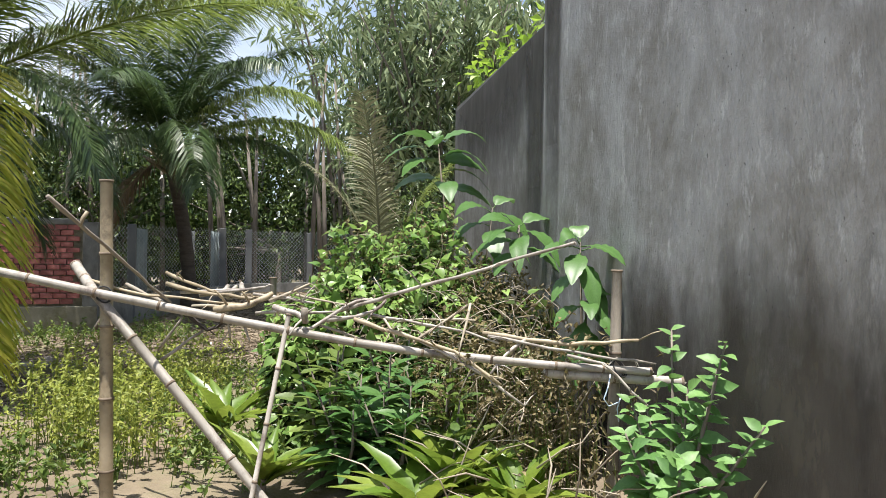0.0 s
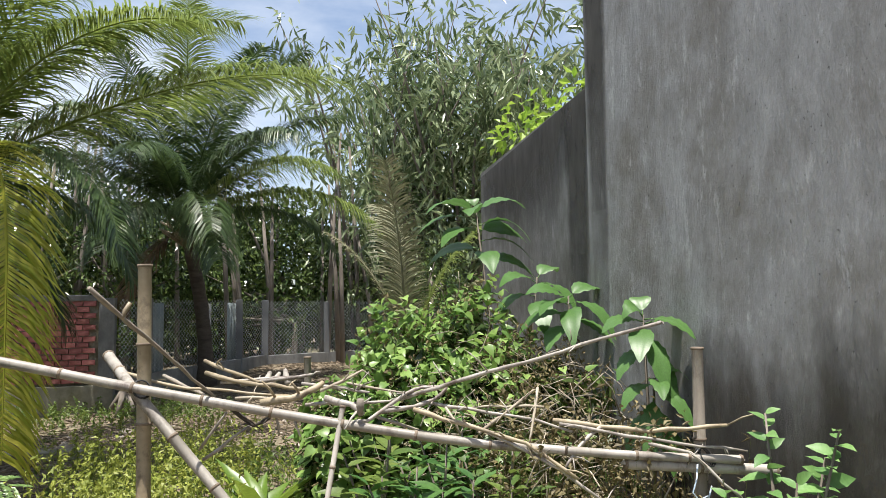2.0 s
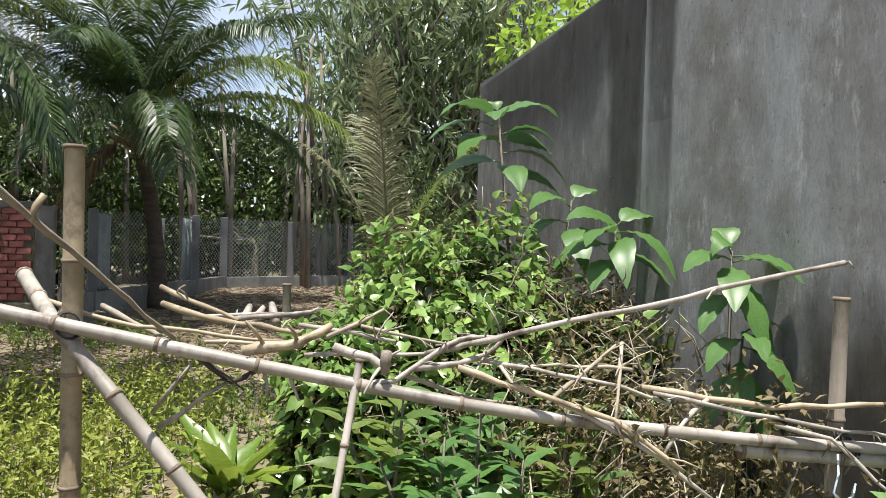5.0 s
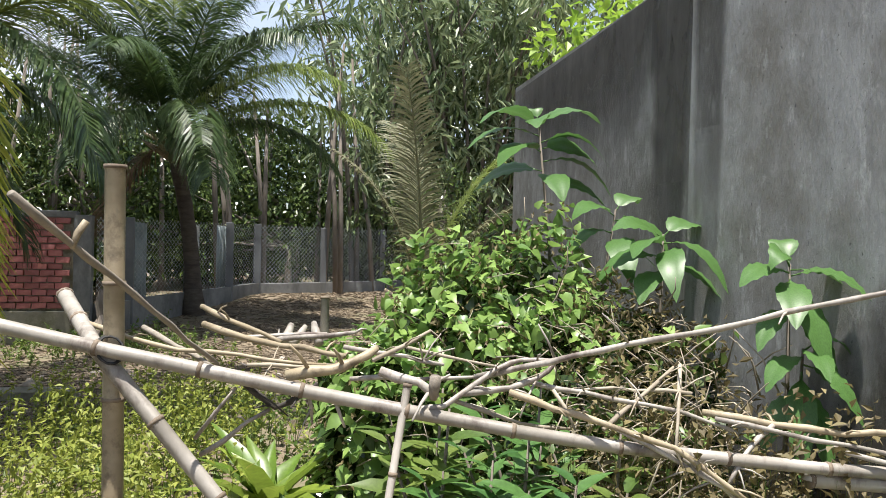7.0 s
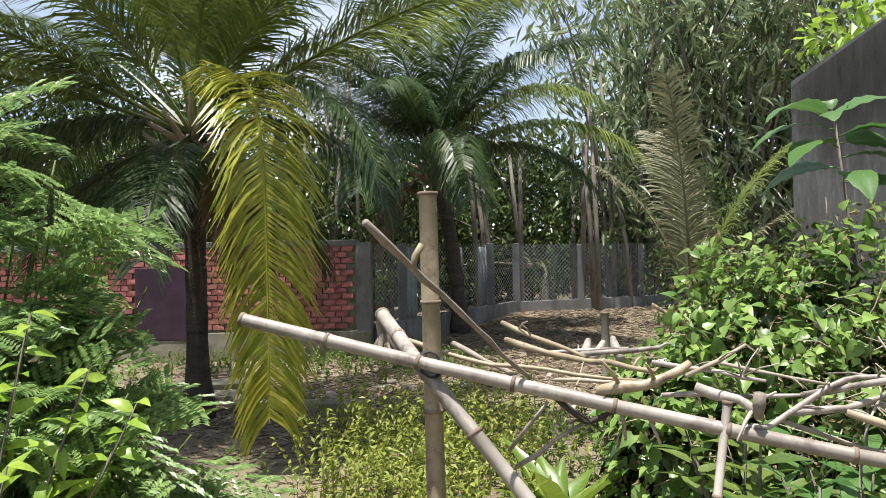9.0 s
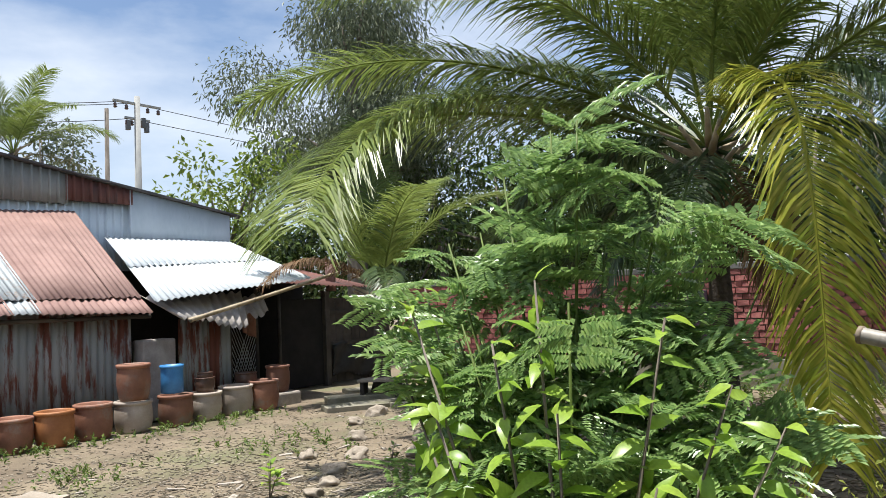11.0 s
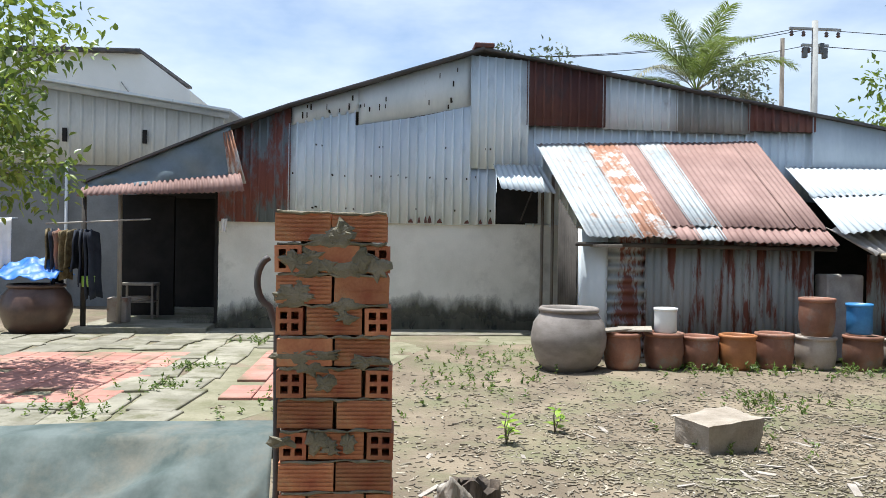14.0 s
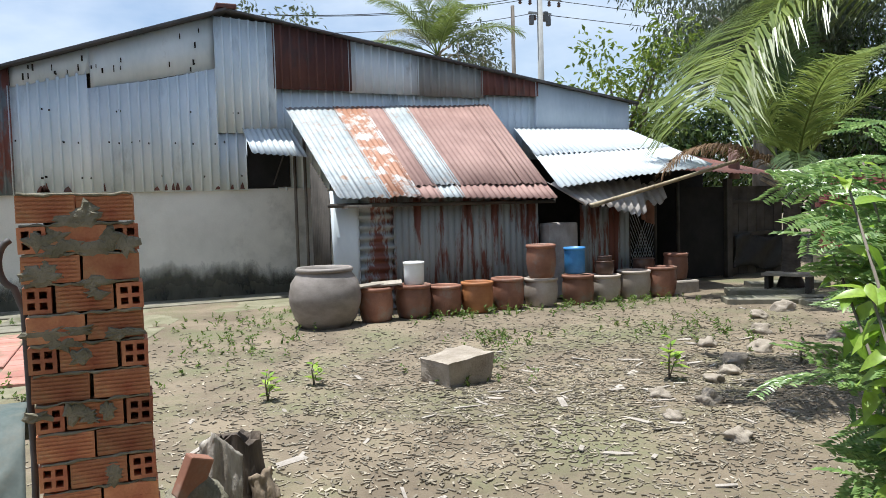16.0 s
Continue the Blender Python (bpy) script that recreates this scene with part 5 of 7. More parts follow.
palm(0.74, 13.3, 0.2, 3.0, (-0.42, -0.05), [
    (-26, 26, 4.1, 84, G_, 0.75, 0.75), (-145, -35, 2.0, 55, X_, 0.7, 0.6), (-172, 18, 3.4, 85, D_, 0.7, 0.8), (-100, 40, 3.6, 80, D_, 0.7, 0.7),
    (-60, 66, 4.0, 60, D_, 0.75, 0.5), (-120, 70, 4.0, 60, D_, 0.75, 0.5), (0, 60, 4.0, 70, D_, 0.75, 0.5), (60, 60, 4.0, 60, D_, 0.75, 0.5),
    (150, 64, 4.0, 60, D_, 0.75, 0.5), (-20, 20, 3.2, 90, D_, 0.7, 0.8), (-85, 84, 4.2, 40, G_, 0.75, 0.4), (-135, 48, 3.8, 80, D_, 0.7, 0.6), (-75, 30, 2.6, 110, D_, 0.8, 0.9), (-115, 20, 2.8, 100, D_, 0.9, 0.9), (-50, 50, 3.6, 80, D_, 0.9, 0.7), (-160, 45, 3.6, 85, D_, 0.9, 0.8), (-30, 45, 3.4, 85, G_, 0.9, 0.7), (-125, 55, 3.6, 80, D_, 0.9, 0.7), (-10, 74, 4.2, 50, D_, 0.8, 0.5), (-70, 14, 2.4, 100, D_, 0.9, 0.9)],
    0.16, "coconut palm with dark trunk and one hanging brown frond", M["palm_bark"], 14, 5)
palm(3.62, 8.95, 0.1, 0.75, (0, 0), [
    (-120, 84, 2.9, 36, S_, 0.42, 0.3), (-20, 60, 2.4, 70, S_, 0.4, 0.4), (165, 76, 2.2, 50, S_, 0.4, 0.4), (-10, 74, 2.8, 55, G_, 0.55, 0.4), (100, 80, 2.6, 40, S_, 0.5, 0.4)],
    0.1, "small palm with dry straw-coloured upright fronds", M["palm_bark"], 6, 6)
palm(-7.85, 9.1, 0, 1.7, (0.05, 0), [
    (-30, 60, 2.8, 80, G_, 0.55, 0.25), (-90, 66, 2.8, 75, G_, 0.55, 0.25), (-150, 58, 2.8, 80, G_, 0.55, 0.25), (150, 66, 2.8, 70, G_, 0.55, 0.25), (90, 70, 2.8, 60, G_, 0.55, 0.25),
    (30, 60, 2.8, 75, G_, 0.55, 0.25), (-60, 84, 2.8, 40, D_, 0.6, 0.3), (-110, 40, 2.2, 100, X_, 0.5, 0.6), (-45, 30, 2.2, 100, D_, 0.5, 0.6)],
    0.16, "short bushy palm beside the board door", M["palm_bark"], 14, 7)
palm(-21.5, 9.0, 0, 6.1, (0.1, 0.1), [
    (-90, 62, 2.7, 70, G_, 0.7, 0.35), (-60, 30, 2.8, 80, S_, 0.6, 0.5), (100, 66, 2.8, 70, G_, 0.7, 0.35), (70, 42, 2.9, 80, G_, 0.7, 0.35), (90, 8, 2.7, 70, S_, 0.6, 0.5),
    (-100, 24, 3.0, 70, G_, 0.6, 0.45), (20, 78, 2.6, 50, G_, 0.7, 0.3), (180, 60, 2.7, 70, G_, 0.7, 0.35), (0, 50, 2.7, 80, G_, 0.7, 0.35), (-80, 80, 2.4, 40, G_, 0.7, 0.3)],
    0.17, "coconut palm rising behind the tin roof", M["palm_bark"], 8, 8)


def nuts(x, y, z):
    t = base("coconut_bunch", x, y, z, 0, "bunch of green-brown coconuts under the crown", "coconuts")
    r = random.Random(9)
    prof = [(0.02, -0.12), (0.07, -0.1), (0.1, -0.03), (0.105, 0.03), (0.08, 0.09), (0.02, 0.125)]
    part("stalk", tube_mesh("stalk", [(0, 0, 0.25), (0, 0, 0)], [0.02, 0.015], M["coconut"], 6), M["coconut"], t)
    for k in range(7):
        ob = part("coconut", lathe_mesh("coconut", prof, M["coconut"], 12), M["coconut"], t)
        ob.matrix_basis = pose(r.uniform(-0.2, 0.2), r.uniform(-0.2, 0.1), r.uniform(-0.18, 0.1), r.uniform(-30, 30), r.uniform(-30, 30), 0)


nuts(0.56, 13.0, 3.02)

# ---- trees and bamboo behind ----
def crowd(seed, n, sx, sy, z0, z1, r0, r1):
    r = random.Random(seed)
    return [(r.uniform(-sx, sx), r.uniform(-sy, sy), r.uniform(z0, z1), r.uniform(r0, r1)) for _ in range(n)]


def wood_edge():
    rows = [(-13, 17.5, 7.5, 1), (-10, 16.5, 6.0, 2), (-7.5, 18, 6.5, 3), (-5.2, 16.2, 4.4, 4), (-3.4, 18.5, 5.0, 5), (-1.2, 17, 4.2, 6), (0.8, 19.5, 4.0, 7), (2.8, 18.0, 4.2, 8), (-16, 19, 8, 9)]
    for x, y, h, s in rows:
        clump_tree("tree", x, y, h, 0.14, crowd(s, 17, 1.8, 1.2, h * 0.22, h, 0.8, 1.25), "slim garden tree with a loose dark green crown", L_DARK, (0.19, 0.085), 330, s, 9)


wood_edge()
for k, (x, y) in enumerate(((-17, 22), (-11, 22.5), (-5, 23), (1, 23.5), (7, 23), (13, 21), (-23, 20))):
    clump_tree("far_thicket", x, y, 5.0, 0.1, crowd(600 + k, 26, 3.6, 0.9, 0.4, 4.6, 0.8, 1.2), "dense dark thicket far behind the garden", L_DARK, (0.3, 0.16), 260, 600 + k, 5, category="thicket")


def bamboo_clump(x, y, n, h, seed, spread=1.4, tilt=0.3):
    t = base("bamboo_clump", x, y, 0, 0, "tall bamboo clump with hanging narrow leaves", "bamboo")
    r = random.Random(seed)
    rn = np.random.default_rng(seed)
    at, way = [], []
    for k in range(n):
        a = r.uniform(0, 6.28)
        b = Vector((math.cos(a), math.sin(a), 0)) * r.uniform(0.1, spread * 0.6)
        o = Vector((math.cos(a), math.sin(a), 0)) * h * tilt * r.uniform(0.2, 1.0)
        hh = h * r.uniform(0.75, 1.05)
        pts = [b + o * (f * f) + Vector((0, 0, hh * f * (1 - 0.12 * f))) for f in (0, 0.25, 0.5, 0.75, 1)]
        part("culm", tube_mesh("culm", pts, [0.05, 0.045, 0.038, 0.025, 0.008], M["bark"], 6, True), M["bark"], t)
        for m in range(46):
            f = r.uniform(0.12, 1.0) ** 0.8
            i = min(int(f * 4), 3)
            c = np.array(pts[i].lerp(pts[i + 1], f * 4 - i)) + rn.normal(size=3) * [0.55, 0.55, 0.3]
            q = 6
            at.append(c + rn.normal(size=(q, 3)) * 0.14)
            dd = unit(rn.normal(size=(1, 3)) * [1, 1, 0.2] + [0, 0, -0.4])
            way.append(unit(dd + rn.normal(size=(q, 3)) * 0.45 + [0, 0, -0.5]))
    at, way = np.vstack(at), np.vstack(way)
    m = len(at)
    part("foliage", leaf_mesh("foliage", at, way, unit(rn.normal(size=(m, 3)) * 0.6 + [0, 0, 1]), 0.42 * rn.uniform(0.7, 1.2, m), 0.085 * rn.uniform(0.8, 1.3, m), L_BAMBOO, True), L_BAMBOO, t)


for k, (x, y, n, h) in enumerate(((4.4, 17.2, 15, 9.5), (6.8, 16.6, 18, 10.5), (9.2, 16.0, 18, 10), (6.0, 19.5, 15, 11), (11.5, 15.0, 14, 9))):
    bamboo_clump(x, y, n, h, 20 + k)
for k in range(26):
    q = random.Random(700 + k)
    x, y = q.uniform(-3.5, 5.5), q.uniform(15.2, 18.5)
    h, dx = q.uniform(3.5, 6.5), q.uniform(-0.5, 0.5)
    tagged(part("sapling", tube_mesh("sapling", [(x, y, 0.2), (x + dx * 0.3, y, h * 0.5), (x + dx, y + 0.2, h)], [0.06, 0.05, 0.025], M["bark"], 6), M["bark"]), "slim dark bare trunk behind the fence", "tree trunk", "slim trunks behind the fence")
clump_tree("hedge", 2.6, 16.9, 3.0, 0.08, crowd(31, 18, 2.6, 0.6, 0.6, 2.6, 0.5, 0.8), "dark undergrowth behind the wire fence", L_DARK, (0.15, 0.06), 420, 31, 6, category="bushes")
clump_tree("hedge", -4.5, 14.6, 3.0, 0.08, crowd(32, 20, 4.5, 0.7, 0.8, 2.8, 0.5, 0.9), "dark undergrowth behind the brick wall", L_DARK, (0.15, 0.06), 420, 32, 6, category="bushes")
clump_tree("hedge", 4.9, 12.6, 4.2, 0.08, crowd(33, 12, 0.5, 1.0, 0.6, 2.6, 0.5, 0.8), "dark scrub against the old wall", L_DARK, (0.13, 0.05), 420, 33, 5, category="bushes")
clump_tree("wall_creeper", 5.3, 6.9, 4.2, 0.07, crowd(34, 15, 0.5, 1.9, 3.1, 4.1, 0.35, 0.55), "bright creeper leaning over the old wall's top", L_LIME, (0.15, 0.09), 330, 34, 5, category="creeper")
clump_tree("feather_tree", -13.6, 14.5, 11, 0.28, crowd(41, 24, 2.4, 2.0, 5.0, 10.5, 0.8, 1.4), "tall grey-green tree with fine drooping foliage", L_GREY, (0.17, 0.05), 1100, 41, 10, dangle=1.0)
clump_tree("jackfruit_tree", -14.2, 10.75, 5.0, 0.16, [(x, y, z, r) for x, y, z, r in crowd(42, 26, 1.5, 1.0, 2.6, 5.0, 0.4, 0.7)], "leafy tree with bare brown limbs beside the house", L_CITRUS, (0.17, 0.085), 330, 42, 14)
clump_tree("citrus_tree", -7.9, -5.6, 4.6, 0.12, [(x, y + 1.25, z, r) for x, y, z, r in crowd(43, 20, 0.9, 0.75, 1.95, 4.0, 0.4, 0.62)], "pomelo tree with glossy yellow-green leaves", L_CITRUS, (0.11, 0.055), 560, 43, 9, simple=False)
for k, (x, y) in enumerate(((-26, 4.5), (-27, 12.5))):
    clump_tree("roof_tree", x, y, 8.2, 0.15, crowd(50 + k, 9, 1.1, 1.1, 6.6, 8.2, 0.5, 0.8), "pale leafy treetop behind the roof", L_GREY, (0.2, 0.1), 260, 50 + k, 6)


def utility_pole():
    t = base("utility_pole", -31, 18.4, 0, 0, "grey concrete power pole with cross-arms and insulators", "utility pole")
    part("pole", tube_mesh("pole", [(0, 0, 0), (0, 0, 11.4)], [0.2, 0.13], M["pole"], 10), M["pole"], t)
    for z, w in ((11.0, 1.15), (10.3, 0.6)):
        box_part("cross_arm", (-0.06, -w, z), (0.06, w, z + 0.1), M["pole"], t)
        for y in (-w + 0.1, -w * 0.45, w * 0.45, w - 0.1):
            ob = part("insulator", lathe_mesh("insulator", [(0.05, 0), (0.1, 0.06), (0.05, 0.1), (0.09, 0.16), (0.03, 0.24)], M["brown_jar"], 10), M["brown_jar"], t)
            ob.location = (0, y, z - 0.28)
    for y, z in ((-0.45, 9.8), (0.45, 9.8), (0.3, 10.0)):
        box_part("switch", (-0.1, y - 0.09, z), (0.1, y + 0.09, z + 0.45), M["grey_render"], t, "", 0.02)
    t2 = base("utility_pole", -31, 16.95, 0, 0, "slim dark pole near the power pole", "utility pole")
    part("pole", tube_mesh("pole", [(0, 0, 0), (0, 0, 10.6)], [0.12, 0.09], M["bark"], 8), M["bark"], t2)
    for k, (y0, z0) in enumerate(((-1.0, 11.0), (-0.5, 11.0), (1.0, 11.0), (0.5, 10.3), (-0.5, 10.3))):
        pts = [(-31 + 0.0, 18.4 + y0 + (45 if y0 > 0 else -12) * f, z0 - (1.6 if y0 < 0 else 0.3) * f - 1.2 * f * (1 - f)) for f in np.linspace(0, 1, 12)]
        tagged(part("power_line", tube_mesh("power_line", pts, [0.018] * 12, M["black"], 4), M["black"]), "thin power line running from the pole", "cable", "power lines")


utility_pole()

# ---- garden plants ----
HEAPS = ((0.06, 0.0, 0.94, 0.95, 1.66), (-0.70, -0.2, 0.5, 0.7, 1.14), (0.55, -0.75, 0.55, 0.75, 1.28), (0.2, -0.6, 0.7, 0.65, 1.16))


def heap_points(n, heap, r, shrink=0.0):
    """Points strewn on one rounded heap where no other heap covers them, with their outward directions."""
    hx, hy, rx, ry, rz = heap
    d = scatter_dirs(n * 2, r)
    d = d[d[:, 2] > -0.02]
    lump = 1 + 0.09 * np.sin(d[:, 0] * 9 + hx * 7) + 0.07 * np.sin(d[:, 2] * 11 + d[:, 1] * 7 + hy * 5)
    at = d * (np.abs(d) ** 2.15).sum(1, keepdims=True) ** (-1 / 2.15) * np.array([rx, ry, rz]) * (lump * r.uniform(0.86 - shrink, 1.04 - shrink, len(d)))[:, None] + [hx, hy, 0]
    keep = at[:, 0] < 0.86
    for o in HEAPS:
        if o is not heap:
            keep &= (((at[:, 0] - o[0]) / o[2]) ** 2 + ((at[:, 1] - o[1]) / o[3]) ** 2 + (at[:, 2] / o[4]) ** 2) > 0.72
    return at[keep], d[keep]


def vine_mound():
    """A heap of dead brushwood overgrown with heart-leaved vine, browner towards the wall."""
    t = base("vine_mound", 2.92, 4.3, 0, 0, "big mound of heart-leaved vine over dry brushwood", "vine")
    r = np.random.default_rng(60)
    for k, (heap, n) in enumerate(zip(HEAPS, (4300, 1700, 420, 900))):
        at, d = heap_points(n, heap, r)
        thin = r.random(len(at)) < np.clip(1.2 - 1.0 * np.clip(at[:, 0] + 0.05, 0, 1) - 0.5 * (np.sin(at[:, 0] * 6 + at[:, 2] * 5) > 0.55), 0.12, 1)
        at, d = at[thin], d[thin]
        way = unit(d * 0.5 + r.normal(size=d.shape) * 0.5 + [0, -0.25, -0.45])
        up = unit(d + r.normal(size=d.shape) * 0.35 + [0, 0, 0.5])
        ln = r.uniform(0.04, 0.105, len(d))
        part("leaves", leaf_mesh("leaves", at, way, up, ln, ln * 0.86, L_VINE, False, 0.25, 0.15, True), L_VINE, t)
        at, d = heap_points((4200, 1300, 3600, 3400)[k], heap, r, 0.01)
        part("withered_leaves", leaf_mesh("withered_leaves", at, unit(r.normal(size=d.shape)), unit(r.normal(size=d.shape)), 0.045, 0.02, L_DRYBUSH, True), L_DRYBUSH, t, "small browned leaves")
        # dark leaves inside the heap paint the shade seen between the vine leaves
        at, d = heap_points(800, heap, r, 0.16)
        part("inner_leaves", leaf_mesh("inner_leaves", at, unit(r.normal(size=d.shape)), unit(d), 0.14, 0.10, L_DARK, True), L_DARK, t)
    q = random.Random(61)
    for k in range(150):
        heap = HEAPS[(0, 2, 3, 2, 3, 1)[k % 6]]
        a = q.uniform(3.1, 6.2)
        f = q.uniform(0.2, 0.98)
        w = math.sqrt(1 - f * f)
        p0 = Vector((heap[0] + math.cos(a) * heap[2] * w * 0.97, heap[1] + math.sin(a) * heap[3] * w * 0.97, heap[4] * f))
        p1 = p0 + Vector((q.uniform(-0.3, 0.2), q.uniform(-0.16, 0.06), q.uniform(-0.05, 0.3)))
        if p1.x < 0.92:
            part("dry_stem", tube_mesh("dry_stem", [p0, (p0 + p1) / 2 + Vector((0.02, -0.03, 0.03)), p1], [0.005, 0.004, 0.002], M["twig"], 4), M["twig"], t)


vine_mound()


def broad_plant(x, y, z, stems, label, mat, size, seed, per=10, name="broadleaf_plant", width=0.5, rise=0.3, stem_r=0.012, gap=0.05, face=(0, 0, 1), droop=0.3, heart=False, loose=0.1):
    """Stems given as end offsets, each with large pointed leaves in a spiral."""
    t = base(name, x, y, z, 0, label, "plant")
    r = np.random.default_rng(seed)
    for sx, sy, sz in stems:
        e = Vector((sx, sy, sz))
        part("stem", tube_mesh("stem", [(0, 0, 0), e * 0.5 + Vector((0.02, -0.02, 0.03)), e], [stem_r, stem_r * 0.8, stem_r * 0.4], M["bark"], 6), M["bark"], t)
        f = np.linspace(gap, 1, per)
        at = np.array(e)[None] * f[:, None]
        a = np.arange(per) * 2.4 + r.uniform(0, 6)
        way = np.stack([np.cos(a), np.sin(a), rise + (f - 0.5) * 0.9], 1) + r.normal(size=(per, 3)) * loose
        ln = size * (1.1 - 0.45 * f ** 3) * r.uniform(0.75, 1.1, per)
        part("leaves", leaf_mesh("leaves", at, way, np.tile(np.array(face, float), (per, 1)) + r.normal(size=(per, 3)) * 0.2, ln, ln * width, mat, False, droop, 0.12, heart), mat, t)
    return t


def big_leaf_plant(x, y, label, stems, seed, mat, size=1.15):
    """A plant of few large arching leaves: each stem is (foot, head, leaf rows of height, compass, rise, length)."""
    t = base("large_leaved_plant", x, y, 0, 0, label, "plant", "large-leaved plants by the wall")
    r = np.random.default_rng(seed)
    for foot, head, rows in stems:
        a, b = Vector(foot), Vector(head)
        bow = (a + b) / 2 + Vector((0.03, 0.02, 0.04))
        part("stem", tube_mesh("stem", [a, bow, b], [0.016, 0.012, 0.006], M["bark"], 7), M["bark"], t)
        for f, yaw, rise, ln in rows:
            ln *= size
            p = a.lerp(bow, f * 2) if f < 0.5 else bow.lerp(b, f * 2 - 1)
            c = np.array([[math.cos(radians(yaw)), math.sin(radians(yaw)), rise]])
            stalk = p + Vector(unit(c)[0]) * 0.05
            part("stalk", tube_mesh("stalk", [p, stalk], [0.005, 0.004], L_BROAD, 5), L_BROAD, t)
            face = np.array([[0.35 * math.cos(radians(yaw)) - 0.1, -0.3, 0.9]]) + r.normal(size=(1, 3)) * 0.15
            part("leaf", blade_mesh("leaf", np.array(stalk), unit(c)[0], face[0], ln, ln * r.uniform(0.44, 0.54), mat, r.uniform(0.45, 0.85)), mat, t)


def blade_mesh(name, at, way, up, length, width, mat, droop):
    """One large leaf: two halves folded at a sunken midrib, rippled along its side veins, arching over."""
    side = unit(np.cross(way, up))
    top = np.cross(side, way)
    n, m = 12, 3
    V, F = [], []
    for i in range(n + 1):
        f = i / n
        half = width * 0.5 * (math.sin(math.pi * min(f * 1.02, 1)) ** 0.75) * (1.12 - 0.35 * f)
        c = at + way * length * (f - 0.12 * droop * f ** 3) - np.array([0, 0, 1]) * droop * length * f ** 2.2
        for j in range(-m, m + 1):
            g = j / m
            V.append(c + side * half * g + top * (0.22 * half * abs(g) ** 0.8 - 0.16 * half * g * g + 0.006 * math.sin(f * 38 + abs(g) * 2) * abs(g)))
    w = 2 * m + 1
    for i in range(n):
        for j in range(2 * m):
            F.append((i * w + j, i * w + j + 1, (i + 1) * w + j + 1, (i + 1) * w + j))
    return mesh_of(name, V, F, mat, True)


big_leaf_plant(3.38, 4.45, "tall shoot of a large-leaved plant above the vine", [
    ((0.05, 0, 0.2), (-0.12, 0.08, 2.42), ((0.99, 100, 2.2, 0.2), (0.99, -8, 0.65, 0.44), (0.985, 195, 0.5, 0.46), (0.97, -115, 0.35, 0.36), (0.95, 178, 0.3, 0.46), (0.93, -30, 0.4, 0.42), (0.91, 12, 0.3, 0.42), (0.9, -150, 0.3, 0.4), (0.87, -22, 0.2, 0.42), (0.84, 165, 0.2, 0.4), (0.82, -95, 0.1, 0.34), (0.8, -12, 0.15, 0.4))),
    ((0.1, -0.1, 0.2), (0.26, -0.32, 1.82), ((0.99, 30, 0.9, 0.3), (0.97, -160, 0.5, 0.36), (0.95, -60, 0.2, 0.34), (0.9, 190, 0.2, 0.34), (0.87, -100, 0.0, 0.34), (0.84, -30, 0.0, 0.3)))], 70, L_BROAD)
big_leaf_plant(3.68, 3.72, "large-leaved plant reaching out of the bramble by the wall", [
    ((0, 0, 0.2), (0.02, -0.05, 1.66), ((0.99, 15, 0.7, 0.32), (0.98, 185, 0.6, 0.34), (0.96, -60, 0.1, 0.34), (0.95, 215, 0.3, 0.34), (0.92, -110, 0.1, 0.32), (0.9, 170, 0.2, 0.34), (0.88, -35, -0.2, 0.3), (0.84, -140, 0, 0.3)))], 71, L_BROAD)
big_leaf_plant(3.76, 2.74, "large-leaved plant with drooping leaves beside the wall", [
    ((0.02, 0, 0), (0.0, -0.04, 1.52), ((0.99, 70, 1.5, 0.3), (0.99, -150, 0.8, 0.32), (0.98, -60, 0.1, 0.36), (0.97, 190, 0.25, 0.34), (0.96, -20, 0.3, 0.3), (0.95, -125, -0.2, 0.34), (0.92, -95, -0.5, 0.34), (0.88, -70, -0.8, 0.32), (0.86, 205, -0.2, 0.3))),
    ((0.0, -0.05, 0), (0.0, -0.14, 1.14), ((0.99, -20, 0.7, 0.26), (0.98, -110, 0.2, 0.3), (0.96, 200, 0.1, 0.3), (0.93, -60, -0.2, 0.28), (0.9, -130, -0.9, 0.34), (0.86, -90, -1.2, 0.34), (0.8, -60, -0.8, 0.3), (0.82, 190, -0.5, 0.28)))], 73, L_BROAD, 0.88)
broad_plant(3.56, 1.34, 0, [(0.18, 0.23, 1.06), (0.15, -0.26, 1.05), (-0.08, 0.18, 0.72), (0.05, -0.12, 0.82), (0.26, -0.05, 0.9), (-0.22, -0.02, 0.6), (-0.1, -0.3, 0.55), (0.24, -0.42, 0.7), (0.1, 0.34, 0.66)], "leafy green herb growing by the wall", L_HERB, 0.135, 72, 30, gap=0.15, width=0.56, face=(-0.2, -0.4, 0.8), rise=0.15, loose=0.25)
for k, (x, y, h) in enumerate(((2.1, 2.95, 0.85), (2.4, 2.75, 0.8), (2.75, 2.6, 0.82), (2.6, 3.1, 0.9), (2.2, 3.4, 0.85), (2.45, 2.4, 0.66), (2.7, 2.25, 0.6), (2.2, 2.65, 0.7))):
    broad_plant(x, y, 0, [(0.1, 0.0, h), (-0.16, 0.1, h * 0.85), (0.02, -0.2, h * 0.75), (0.25, 0.1, h * 0.7)], "leafy green shrub under the bamboo rail", L_BROAD if k % 2 else L_WEED, 0.24, 80 + k, 15, gap=0.2, width=0.38)


